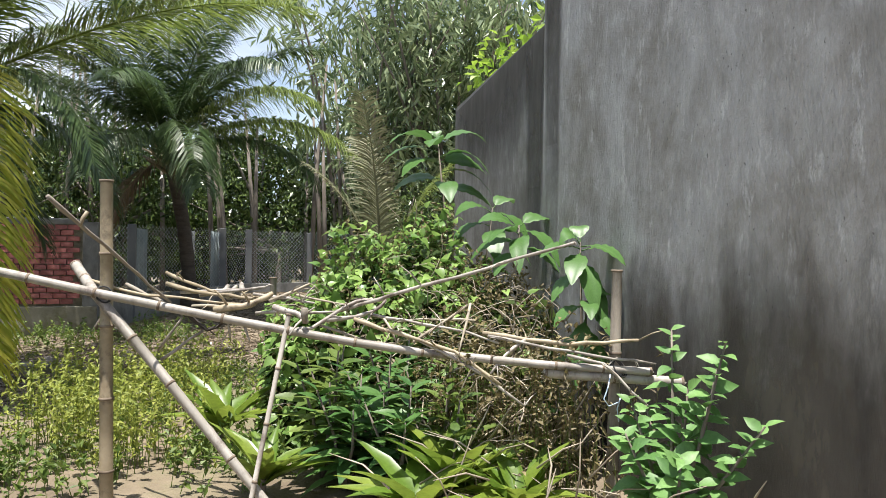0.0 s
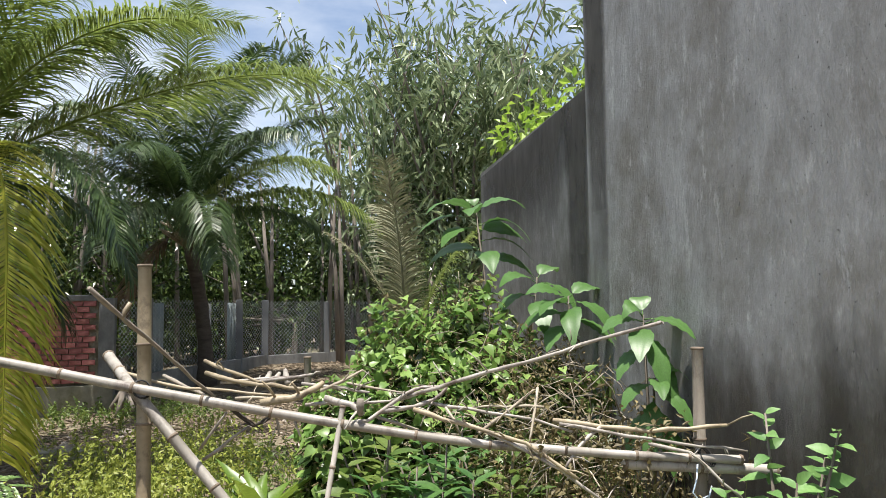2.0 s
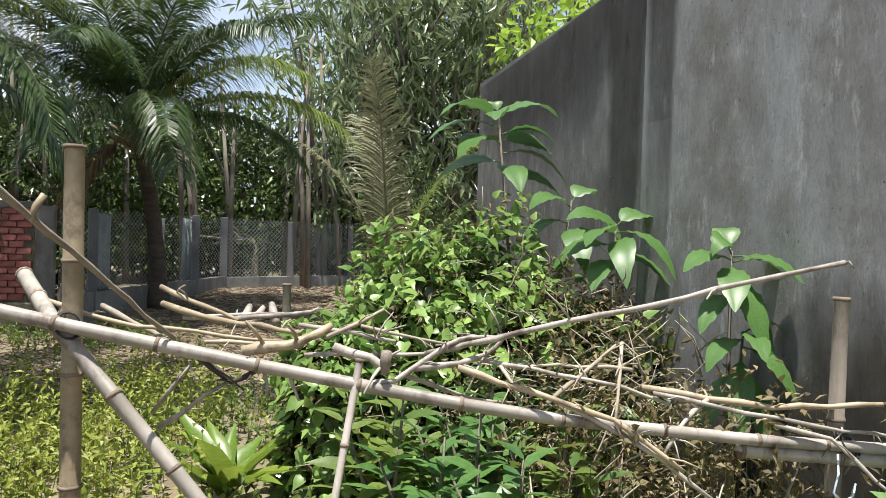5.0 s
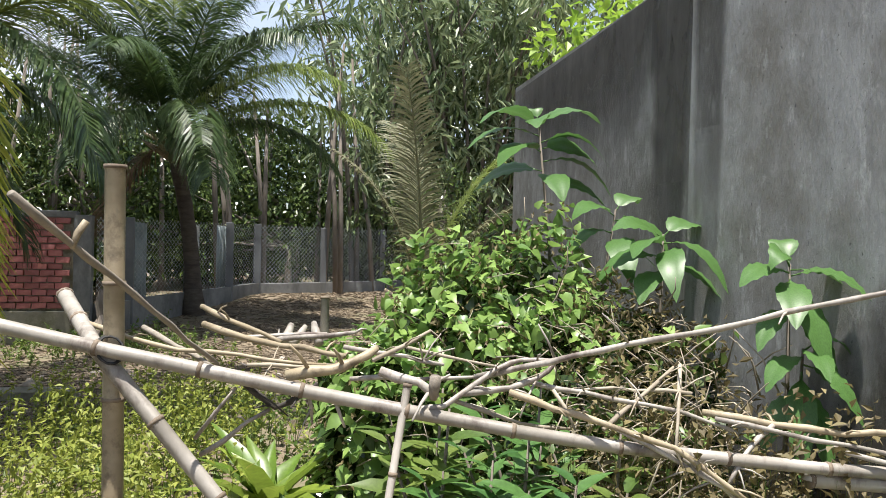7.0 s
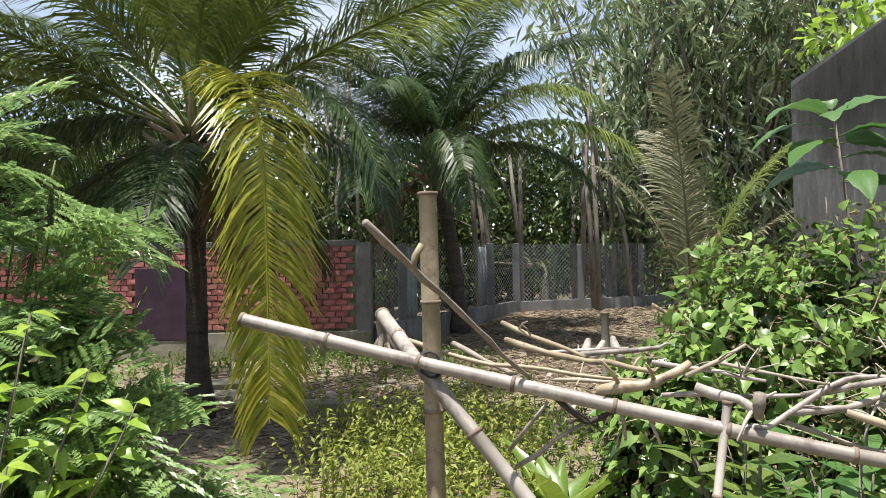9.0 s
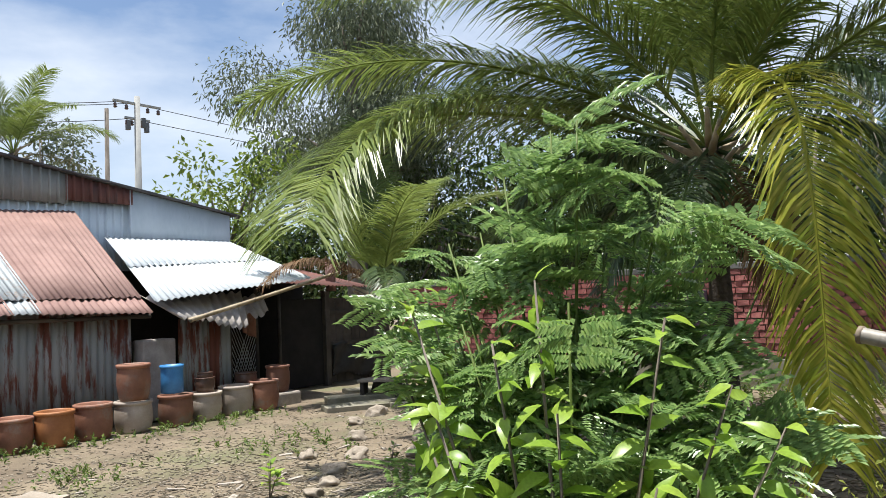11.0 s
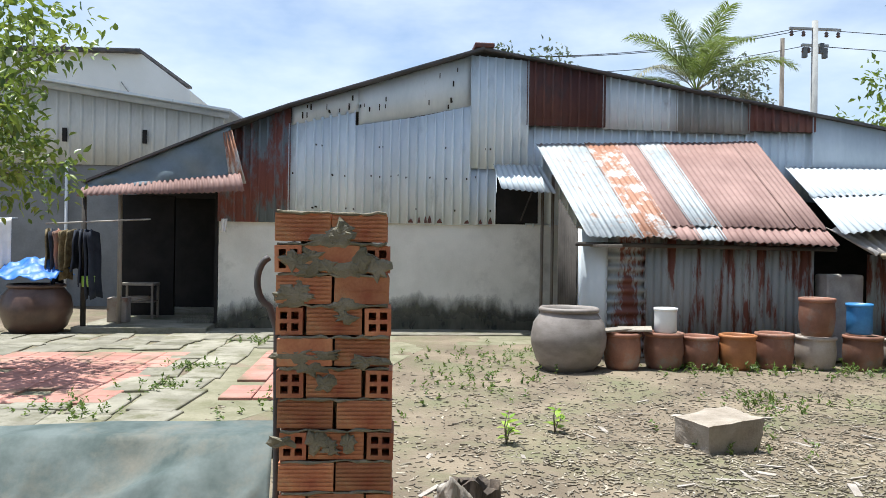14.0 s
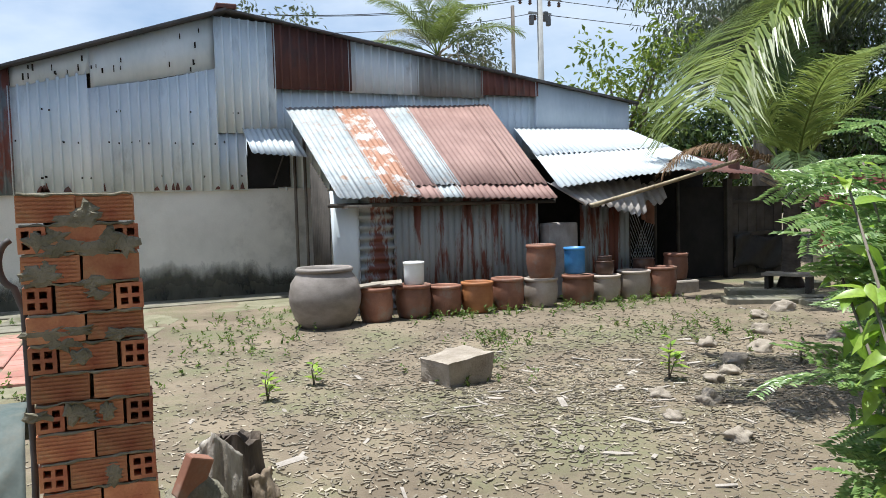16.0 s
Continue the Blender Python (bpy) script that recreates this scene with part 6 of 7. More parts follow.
def rosette(x, y, n, size, seed, label="bright green strap-leaved rosette"):
    t = base("rosette_plant", x, y, 0, 0, label, "plant", "strap-leaved plants")
    r = np.random.default_rng(seed)
    a = np.arange(n) * 2.4
    way = np.stack([np.cos(a), np.sin(a), r.uniform(0.6, 2.2, n)], 1)
    at = np.zeros((n, 3)) + [0, 0, 0.1] + r.normal(size=(n, 3)) * 0.02
    part("leaves", leaf_mesh("leaves", at, way, np.tile([0, 0, 1.0], (n, 1)), size * r.uniform(0.7, 1.1, n), size * 0.25, L_ROSETTE, False, 0.35, 0.3), L_ROSETTE, t)
    part("stem", tube_mesh("stem", [(0, 0, -0.05), (0, 0, 0.2)], [0.02, 0.02], M["bark"], 6), M["bark"], t)


for k, (x, y, s) in enumerate(((1.47, 3.95, 0.56), (2.72, 2.02, 0.55), (2.45, 1.85, 0.5), (2.98, 1.75, 0.45), (1.72, 2.6, 0.4))):
    rosette(x, y, 15, s, 90 + k)


def weeds(name, spots, mat, label, seed, leaf=0.05, height=0.4):
    """Fine weeds with upright stems and many small leaves, over soft-edged spots (x, y, radius, count)."""
    r = np.random.default_rng(seed)
    at, way, sv, sf = [], [], [], []
    for x, y, rad, n in spots:
        p = np.stack([x + r.normal(size=n) * rad * 0.55, y + r.normal(size=n) * rad * 0.55], 1)
        for px_, py_ in p:
            h = height * r.uniform(0.4, 1.2)
            tip = np.array([px_ + r.normal() * 0.06, py_ + r.normal() * 0.06, ground_z(px_, py_) + h])
            b = np.array([px_, py_, ground_z(px_, py_) - 0.01])
            o = len(sv)
            sv += [b - [0.003, 0, 0], b + [0.003, 0, 0], tip]
            sf.append((o, o + 1, o + 2))
            m = int(9 + 10 * h)
            f = r.uniform(0.2, 1.0, m)
            at.append(b + (tip - b) * f[:, None])
            way.append(unit(r.normal(size=(m, 3)) + [0, 0, 0.35]))
    at, way = np.vstack(at), np.vstack(way)
    n = len(at)
    t = tagged(new(name, leaf_mesh(name, at, way, np.tile([0, 0, 1.0], (n, 1)) + r.normal(size=(n, 3)) * 0.3, leaf * r.uniform(0.6, 1.3, n), leaf * 0.5 * r.uniform(0.6, 1.3, n), mat, True), ), label, "weeds", "", "stuff")
    tagged(part("stems", mesh_of("stems", sv, sf, L_WEED), L_WEED, t), "", "", "", "stuff")


weeds("yellow_weeds", [(0.35, 5.0, 0.55, 120), (0.8, 6.0, 0.6, 110), (0.45, 3.9, 0.45, 90), (1.05, 7.0, 0.6, 70), (0.95, 3.5, 0.35, 60), (1.25, 5.2, 0.4, 60), (0.1, 6.2, 0.4, 60), (0.75, 4.6, 0.3, 50)], L_YELLOW, "tall yellow-green weeds in the garden", 100, 0.05, 0.52)
litter_spots = [(3.3, 3.2, 0.4, 120), (3.1, 2.45, 0.35, 90), (3.3, 2.0, 0.3, 80), (3.0, 2.9, 0.4, 80)]


def brush():
    """Dead brushwood under the rail by the wall."""
    r = random.Random(77)
    t = base("dead_brush", 3.1, 2.2, 0, 0, "tangle of dead brown brushwood under the rail", "brushwood")
    t2 = base("dead_brush", 3.3, 3.1, 0, 0, "brown dry bramble beside the vine mound", "brushwood")
    for k in range(170):
        p = Vector((r.gauss(0, 0.3), r.gauss(0, 0.3), r.uniform(0.2, 1.0)))
        p.x = min(p.x, 0.5)
        d = Vector((r.uniform(-1, 1), r.uniform(-1, 0.6), r.uniform(-0.2, 1.1))).normalized() * r.uniform(0.15, 0.4)
        if p.x + d.x > 0.56:
            d.x = -d.x
        part("twig", tube_mesh("twig", [p, p + d * 0.5 + Vector((0.02, 0, 0.03)), p + d], [0.005, 0.004, 0.002], M["twig"], 4), M["twig"], t2)
    for k in range(150):
        p = Vector((r.gauss(0, 0.35), r.gauss(0, 0.55), r.uniform(0.0, 0.45)))
        p.x = min(p.x, 0.75)
        d = Vector((r.uniform(-1, 1), r.uniform(-1, 1), r.uniform(0, 1.1))).normalized() * r.uniform(0.15, 0.45)
        if p.x + d.x > 0.8:
            d.x = -d.x
        part("twig", tube_mesh("twig", [p, p + d * 0.5 + Vector((0.02, 0, 0.03)), p + d], [0.006, 0.005, 0.002], M["twig"], 4), M["twig"], t)


brush()
weeds("brush_weeds", litter_spots, L_DRYBUSH, "brown withered weeds under the rail", 99, 0.05, 0.95)
weeds("low_weeds", [(1.2, 5.5, 1.2, 130), (-1.2, 10.9, 1.4, 220), (0.3, 10.6, 0.9, 110), (1.6, 3.4, 0.6, 90), (-0.4, 3.2, 0.8, 90), (2.2, 6.4, 0.9, 100), (-3.5, 11.0, 1.6, 180), (0.2, 3.0, 0.6, 80)], L_WEED, "low green weeds", 101, 0.06, 0.24)


def mimosa(x, y):
    """The feathery shrub: upright stems, compound leaves of many small leaflets."""
    t = base("leucaena_shrub", x, y, 0, 0, "feathery-leaved green shrub with slender stems", "shrub")
    r = np.random.default_rng(110)
    q = random.Random(110)
    at, way, up = [], [], []
    ends = [(-0.1, 0.2, 2.06), (0.2, 0.25, 1.92), (-0.35, -0.05, 1.7), (-0.55, 0.3, 1.6), (0.4, 0.3, 1.75), (0.05, 0.1, 2.05), (-0.2, 0.05, 1.95), (0.3, 0.1, 1.8), (-0.4, 0.2, 1.75), (0.5, 0.25, 1.5), (-0.5, 0.15, 1.45), (0.15, -0.2, 1.5), (-0.2, -0.2, 1.45), (0.55, 0.0, 1.2), (-0.45, -0.05, 1.15), (0.35, -0.2, 1.15), (0.6, 0.35, 1.0), (-0.6, 0.35, 1.3), (0, 0.35, 1.7), (0.25, 0.4, 1.4), (0.1, -0.25, 1.05), (0.6, 0.15, 0.8), (-0.3, 0.4, 1.1)]
    for e in ends:
        e = Vector(e)
        mid = Vector((e.x * 0.35, e.y * 0.35, e.z * 0.5))
        part("stem", tube_mesh("stem", [(0, 0, 0), mid, e], [0.011, 0.007, 0.003], L_WEED, 6), L_WEED, t)
        for k in range(19):
            f = q.uniform(0.3, 1.0)
            c = (mid * (f * 2) if f < 0.5 else mid.lerp(e, f * 2 - 1))
            a = q.uniform(0, 6.28)
            d = Vector((math.cos(a), math.sin(a), q.uniform(-0.45, 0.85))).normalized()
            ln = q.uniform(0.2, 0.36)
            lid = Vector((q.uniform(-0.7, 0.7), q.uniform(-0.9, 0.4), 1)).normalized()
            for s in np.linspace(0.25, 1, 6):
                node = c + d * ln * s + Vector((0, 0, -0.18 * ln * s * s))
                sd = d.cross(lid).normalized()
                for g in (-1, 1):
                    pin = (sd * g + d * q.uniform(0.4, 0.8) + Vector((0, 0, q.uniform(-0.35, 0.05)))).normalized()
                    for h in np.linspace(0.12, 1, 9):
                        for w in (-1, 1):
                            at.append(node + pin * 0.095 * h + Vector((0, 0, -0.012 * h * h)))
                            way.append(d * w * 1.0 * g + pin * 0.4 + Vector((q.uniform(-0.1, 0.1), q.uniform(-0.1, 0.1), q.uniform(-0.1, 0.1))))
                            up.append(tuple(lid))
    at, way, up = np.array(at), np.array(way), np.array(up)
    n = len(at)
    part("foliage", leaf_mesh("foliage", at, way, up + r.normal(size=(n, 3)) * 0.15, 0.031 * r.uniform(0.85, 1.15, n), 0.0145, L_FEATHER, True), L_FEATHER, t)


mimosa(-0.52, 1.95)
broad_plant(-0.36, 1.62, 0.16, [(0.30, 0.0, 1.30), (-0.1, -0.1, 1.25), (0.42, 0.05, 1.15), (-0.4, -0.05, 1.35), (0.1, -0.15, 1.1), (0.3, -0.1, 0.95), (-0.3, -0.1, 1.1), (0.5, 0.15, 1.05), (-0.52, 0.05, 1.15), (0.0, -0.05, 1.4), (-0.55, 0.2, 1.4)], "bright-leaved bush growing through the feathery shrub", L_LIME, 0.115, 111, 22, gap=0.5, loose=0.5, stem_r=0.007, width=0.46, rise=-0.1, droop=0.5, face=(0.1, -0.35, 0.9))

# ---- yard: jars, pots and tubs ----
def big_jar(x, y, label, mat, r=0.45, h=0.74, mouth=0.7):
    t = base("water_jar", x, y, ground_z(x, y) - 0.02, 0, label, "jar")
    prof = [(r * 0.62, 0), (r * 0.84, h * 0.16), (r * 0.98, h * 0.42), (r, h * 0.56), (r * 0.93, h * 0.78), (r * 0.76, h * 0.93), (r * mouth * 1.05, h * 0.965)]
    part("body", lathe_mesh("body", prof, mat, 36), mat, t)
    rim = [(r * mouth, h * 0.95), (r * mouth * 1.13, h * 0.96), (r * mouth * 1.15, h * 1.0), (r * mouth * 1.08, h * 1.03), (r * mouth * 0.97, h * 1.02), (r * mouth * 0.93, h * 0.9), (r * 0.8, h * 0.6), (r * 0.5, h * 0.2)]
    part("rim", lathe_mesh("rim", rim, mat, 36, False), mat, t)
    return t


def pot(x, y, z, d, h, mat, label, squat=1.0, lip=0.06, group="row of pots", name="clay_pot"):
    t = base(name, x, y, z, random.uniform(0, 360), label, "pot", group)
    r = d / 2
    prof = [(r * 0.80, 0), (r * 0.9, h * 0.12), (r * 1.0, h * 0.45), (r * 0.98, h * 0.7), (r * 0.93, h * 0.9)]
    part("body", lathe_mesh("body", prof, mat, 28), mat, t)
    rim = [(r * 0.93, h * 0.88), (r * (0.95 + lip), h * 0.9), (r * (0.96 + lip), h * 0.985), (r * 0.92, h), (r * 0.86, h * 0.97), (r * 0.85, h * 0.6), (r * 0.8, h * 0.4), (0.01, h * 0.38)]
    part("rim", lathe_mesh("rim", rim, mat, 28, False), mat, t)
    return t


big_jar(-8.65, 2.16, "big round grey-brown glazed water jar, half open", M["grey_jar"])
T_, P_, O_ = M["terracotta"], M["pale_pot"], M["orange_pot"]
ROW = ((2.83, T_, 0.44, 0.45), (3.36, T_, 0.47, 0.45), (3.83, T_, 0.45, 0.41), (4.28, O_, 0.44, 0.43), (4.77, T_, 0.46, 0.45), (5.33, P_, 0.48, 0.42), (5.90, T_, 0.46, 0.44), (6.40, P_, 0.46, 0.40), (6.95, P_, 0.50, 0.43), (7.40, T_, 0.46, 0.45))
NAMES = {T_: "stained terracotta pot standing on the earth", P_: "pale cement-coated pot standing on the earth", O_: "orange glazed pot standing on the earth"}
for k, (y, m, d, h) in enumerate(ROW):
    x = -8.68 - 0.04 * (k % 3) - 0.006 * k
    pot(x, y, ground_z(x, y) - 0.01, d, h, m, NAMES[m])
pot(-8.72, 5.30, 0.41, 0.42, 0.47, T_, "terracotta pot stacked on a pale pot", group="stacked pots")
pot(-8.74, 6.38, 0.39, 0.28, 0.20, M["brown_jar"], "small dark jar stacked on a pot", group="stacked pots")
pot(-8.74, 6.38, 0.56, 0.22, 0.10, M["brown_jar"], "narrow neck piece on the small jar", group="stacked pots")
pot(-9.05, 7.32, 0.36, 0.34, 0.20, M["brown_jar"], "dark lidded pot behind the row", group="stacked pots")
pot(-8.95, 7.86, 0.2, 0.38, 0.42, T_, "terracotta pot with a white lid on slabs", group="stacked pots")
solid("slab_stack", (-9.2, 7.58, -0.05), (-8.7, 8.12, 0.2), M["stone"], "stack of dark stone slabs under a pot", "slabs", 0.03, "")


def bucket(x, y, z, d, h, mat, label, name):
    t = base(name, x, y, z, 0, label, "bucket")
    r = d / 2
    part("body", lathe_mesh("body", [(r * 0.92, 0), (r, h * 0.05), (r * 0.98, h * 0.5), (r * 0.99, h * 0.9)], mat, 24), mat, t)
    part("rim", lathe_mesh("rim", [(r * 0.99, h * 0.88), (r * 1.05, h * 0.9), (r * 1.05, h), (r * 0.96, h), (r * 0.94, h * 0.5)], mat, 24, False), mat, t)
    return t


bucket(-8.68, 3.36, 0.44, 0.27, 0.30, M["white_plastic"], "white plastic tub standing upside down on a pot", "white_tub")
bucket(-8.76, 5.88, 0.43, 0.30, 0.38, M["blue_plastic"], "faded blue plastic drum on a pot", "blue_drum")
big_jar(-12.05, -5.43, "big dark brown glazed jar under a blue tarpaulin", M["brown_jar"], 0.52, 0.76)


def draped(name, fn, nu, nv, mat, label, category, thick=0.004):
    return tagged(part(name, grid_mesh(name, fn, nu, nv, mat, thick), mat), label, category)


draped("blue_cover", lambda u, v: (-12.05 + (u - 0.5) * 0.9, -5.50 + (v - 0.5) * 0.95, 0.84 + 0.40 * (1 - abs(u - 0.4) * 1.4) * (1 - abs(v - 0.5) * 0.9) - 0.05 + 0.06 * abs(noise.noise(Vector((u * 7, v * 7, 2)))) + 0.03 * math.sin(u * 21) * math.sin(v * 17 + u * 5)), 26, 26, M["blue_cover"], "crumpled bright blue plastic cover over the jar", "tarpaulin")
for k, (y, h) in enumerate(((2.68, 0.0), (2.98, 0.012))):
    b = box_part("lid_board", (-0.15, -0.2, 0), (0.16, 0.2, 0.025), M["old_wood"], None, "", 0.005)
    b.matrix_basis = pose(-8.68, y, 0.455 + h, 3, -2 + 5 * k, 12 - 30 * k)
    tagged(b, "weathered board lying on a pot", "board")


def brick_holes(w, h, d):
    """A hollow brick seen on its end: four through-holes, ribs left between them."""
    bm = bmesh.new()
    t = w * 0.15
    xs = [(-w / 2, -w / 2 + t), (-t / 2, t / 2), (w / 2 - t, w / 2)]
    for a, b in xs:
        box(bm, (-d / 2, a, 0), (d / 2, b, h))
    for a, b in ((0, t), (h / 2 - t / 2, h / 2 + t / 2), (h - t, h)):
        for p, q in ((xs[0][1], xs[1][0]), (xs[1][1], xs[2][0])):
            box(bm, (-d / 2, p, a), (d / 2, q, b))
    return bm


def brick_grooved(w, h, d):
    """A hollow brick seen on its side, with raised scoring along it."""
    bm = bmesh.new()
    box(bm, (-d / 2, -w / 2, 0), (d / 2 - 0.003, w / 2, h))
    for k in range(6):
        z = h * (0.08 + 0.15 * k)
        box(bm, (d / 2 - 0.004, -w / 2, z), (d / 2, w / 2, z + h * 0.085))
    return bm


def brick_smooth(w, h, d):
    bm = bmesh.new()
    box(bm, (-d / 2, -w / 2, 0), (d / 2, w / 2, h), 0.003)
    box(bm, (d / 2 - 0.0005, -w / 2 + 0.004, h * 0.46), (d / 2 + 0.0015, w / 2 - 0.004, h * 0.5))
    return bm


def to_mesh(name, bm, mat):
    me = bpy.data.meshes.new(name)
    bm.to_mesh(me)
    bm.free()
    me.materials.append(mat)
    return me


def brick_pillar():
    t = base("brick_pillar", -2.48, -0.24, 0, 0, "unfinished pillar of orange hollow bricks with smeared mortar", "pillar")
    m = M["hollow_brick"]
    end = to_mesh("brick_end", brick_holes(0.088, 0.09, 0.18), m)
    grooved = to_mesh("brick_grooved", brick_grooved(0.182, 0.093, 0.085), m)
    smooth = to_mesh("brick_smooth", brick_smooth(0.182, 0.093, 0.085), m)
    course = 0.1035
    r = random.Random(12)
    core = bmesh.new()
    box(core, (-0.15, -0.12, 0), (0.10, 0.12, 1.50))
    part("mortar_core", core, M["mortar"], t)
    for k in range(15):
        z = 0.002 + k * course
        shift = 0.035 - 0.0033 * k
        items = []
        if k % 2 == 1:
            items = [(0.135, -0.146, end), (0.135 - 0.0, 0.0, grooved if r.random() < 0.8 else smooth), (0.135, 0.146, end)]
        else:
            items = [(0.135, -0.095, grooved if r.random() < 0.85 else smooth), (0.135, 0.095, grooved if r.random() < 0.7 else smooth)]
        for dx, dy, me in items:
            ob = part("brick", me, m, t)
            ob.matrix_basis = pose((0.09 if me is end else 0.1375) + r.uniform(-0.005, 0.005), dy + shift + r.uniform(-0.004, 0.004), z, r.uniform(-1.2, 1.2), 0, r.uniform(-2.0, 2.0))
        for dy in (-0.095, 0.095):
            for dx, turn in ((-0.135, 180), (0.0, 0)):
                if dx < 0:
                    ob = part("brick", smooth, m, t)
                    ob.matrix_basis = pose(dx, dy + shift, z, 0, 0, turn)
        for sy, turn in ((-1, -90), (1, 90)):
            ob = part("brick", grooved if k % 2 else end, m, t)
            ob.matrix_basis = pose(0.02, (0.142 if k % 2 == 1 else 0.098) * sy + shift, z, 0, 0, turn)
    # mortar smeared over the face
    for k in range(32):
        y, z = r.uniform(-0.16, 0.17), r.uniform(0.35, 1.30) if k > 9 else r.uniform(1.34, 1.5)
        w, h = r.uniform(0.025, 0.085), r.uniform(0.015, 0.05)
        n = 15
        bm = bmesh.new()
        mid = bm.verts.new((0.188, y, z))
        ring = []
        for q in range(n):
            a = 6.283 * q / n
            f = r.uniform(0.45, 1.3)
            ring.append(bm.verts.new((0.180, y + math.cos(a) * w * f, z + math.sin(a) * h * f)))
        inner = [bm.verts.new((0.1865 + r.uniform(-0.003, 0.003), y + (v.co.y - y) * 0.72, z + (v.co.z - z) * 0.72)) for v in ring]
        for q in range(n):
            bm.faces.new((ring[q], ring[(q + 1) % n], inner[(q + 1) % n], inner[q]))
            bm.faces.new((inner[q], inner[(q + 1) % n], mid))
        part("mortar_smear", bm, M["mortar"], t, "grey smeared mortar")
    for k in range(15):
        z = k * course + 0.098
        pts = [(0.176 + r.uniform(-0.003, 0.008), -0.18 + 0.36 * f + 0.035 - 0.0033 * k, z + r.uniform(-0.005, 0.005)) for f in np.linspace(0, 1, 14)]
        part("mortar_joint", tube_mesh("mortar_joint", pts, [r.uniform(0.003, 0.008) for _ in pts], M["mortar"], 5), M["mortar"], t)


brick_pillar()


def hose_hook():
    pts = [(-2.42, -0.44 - 0.05 * math.sin(a) - 0.02, 1.31 + 0.085 * math.cos(a)) for a in np.linspace(0.2, 3.0, 10)] + [(-2.42, -0.44, 1.14), (-2.42, -0.435, 0.6), (-2.42, -0.45, 0.02)]
    tagged(part("iron_hook", tube_mesh("iron_hook", pts, [0.012] * len(pts), M["roof_metal"], 8), M["roof_metal"]), "rusty bent iron rod beside the brick pillar", "rod")


hose_hook()


def tarp_fn(u, v):
    """A stiff sheet: level on the stack, sagging into slanting folds towards its loose front edge."""
    y = -2.35 + 1.83 * u
    x = -3.35 + 1.0 * v
    top = 0.61 + 0.03 * u - 0.012 * abs(math.sin(u * 5 + v * 3))
    loose = min(max((v - 0.3) / 0.7, 0), 1)
    fold = 0.5 + 0.5 * math.sin(u * 12 + v * 4.5 + 1.6 * math.sin(u * 5 + 1))
    fine = noise.noise(Vector((u * 7 + v * 2, v * 5 - u, 1)))
    crease = abs(noise.noise(Vector((u * 6 + v * 5, v * 2.5 - u * 2, 8))))
    z = top - loose ** 1.5 * 0.5 - loose * (1.1 - loose) * (0.26 * fold + 0.42 * crease) + 0.035 * fine * (0.2 + loose) + 0.025 * abs(noise.noise(Vector((u * 19 + v * 6, v * 11, 4)))) * loose
    x += loose * 0.05 * math.cos(u * 12 + v * 4.5) - 0.1 * loose
    end = min(u * 7, 1.0)
    z *= 0.25 + 0.75 * math.sin(end * math.pi / 2)
    if v < 0.04:
        z -= 0.18
    return (x, y + 0.05 * (v - 0.5) * u, max(z, 0.015))


draped("ground_tarp", tarp_fn, 110, 56, M["green_tarp"], "green-grey plastic sheet draped over a stack", "tarpaulin")
solid("covered_stack", (-3.3, -2.05, 0), (-3.02, -0.62, 0.47), M["stone"], "stack of material under the sheet", "stack", 0.02, "")


def lump(name, x, y, z, sx, sy, sz, mat, label, category, seed, rough=0.18, flat_top=False, group=""):
    """An irregular stone or clod."""
    bm = bmesh.new()
    bmesh.ops.create_icosphere(bm, subdivisions=3, radius=1)
    o = Vector((seed * 3.1, seed * 1.7, seed))
    for v in bm.verts:
        p = v.co.copy()
        f = 1 + rough * 2 * noise.noise(p * 1.3 + o) + rough * 0.6 * noise.noise(p * 4 + o)
        v.co = p * f
        if flat_top:
            m = max(abs(p.x), abs(p.y), abs(p.z))
            v.co = v.co.lerp(p / m * 0.85, 0.75)
        v.co = Vector((v.co.x * sx, v.co.y * sy, v.co.z * sz))
    ob = part(name, bm, mat)
    ob.data.shade_smooth() if not flat_top else None
    ob.matrix_basis = pose(x, y, z, 0, 0, seed * 37)
    return tagged(ob, label, category, group)


def stone_block():
    """A roughly squared block, its top broken into a low corner ridge."""
    bm = bmesh.new()
    box(bm, (-0.2, -0.235, 0), (0.2, 0.235, 0.25))
    bmesh.ops.subdivide_edges(bm, edges=bm.edges[:], cuts=9, use_grid_fill=True)
    for v in bm.verts:
        f = v.co.z / 0.25
        v.co.x *= 0.9 + 0.1 * f
        v.co.y *= 0.88 + 0.12 * f
        v.co.z += (0.03 * max(0, 1 - abs(v.co.y - 0.07) / 0.1) * max(0, -v.co.x / 0.2) + 0.02 * v.co.y / 0.235) if f > 0.95 else 0
        v.co += v.co.normalized() * (0.018 * noise.noise(v.co * 6) + 0.009 * noise.noise(v.co * 19))
    ob = part("stone_block", bm, M["tan_stone"])
    ob.matrix_basis = pose(-5.1, 2.38, -0.02, 0, 0, 14)
    tagged(ob, "squarish block of tan stone lying in the yard", "stone")


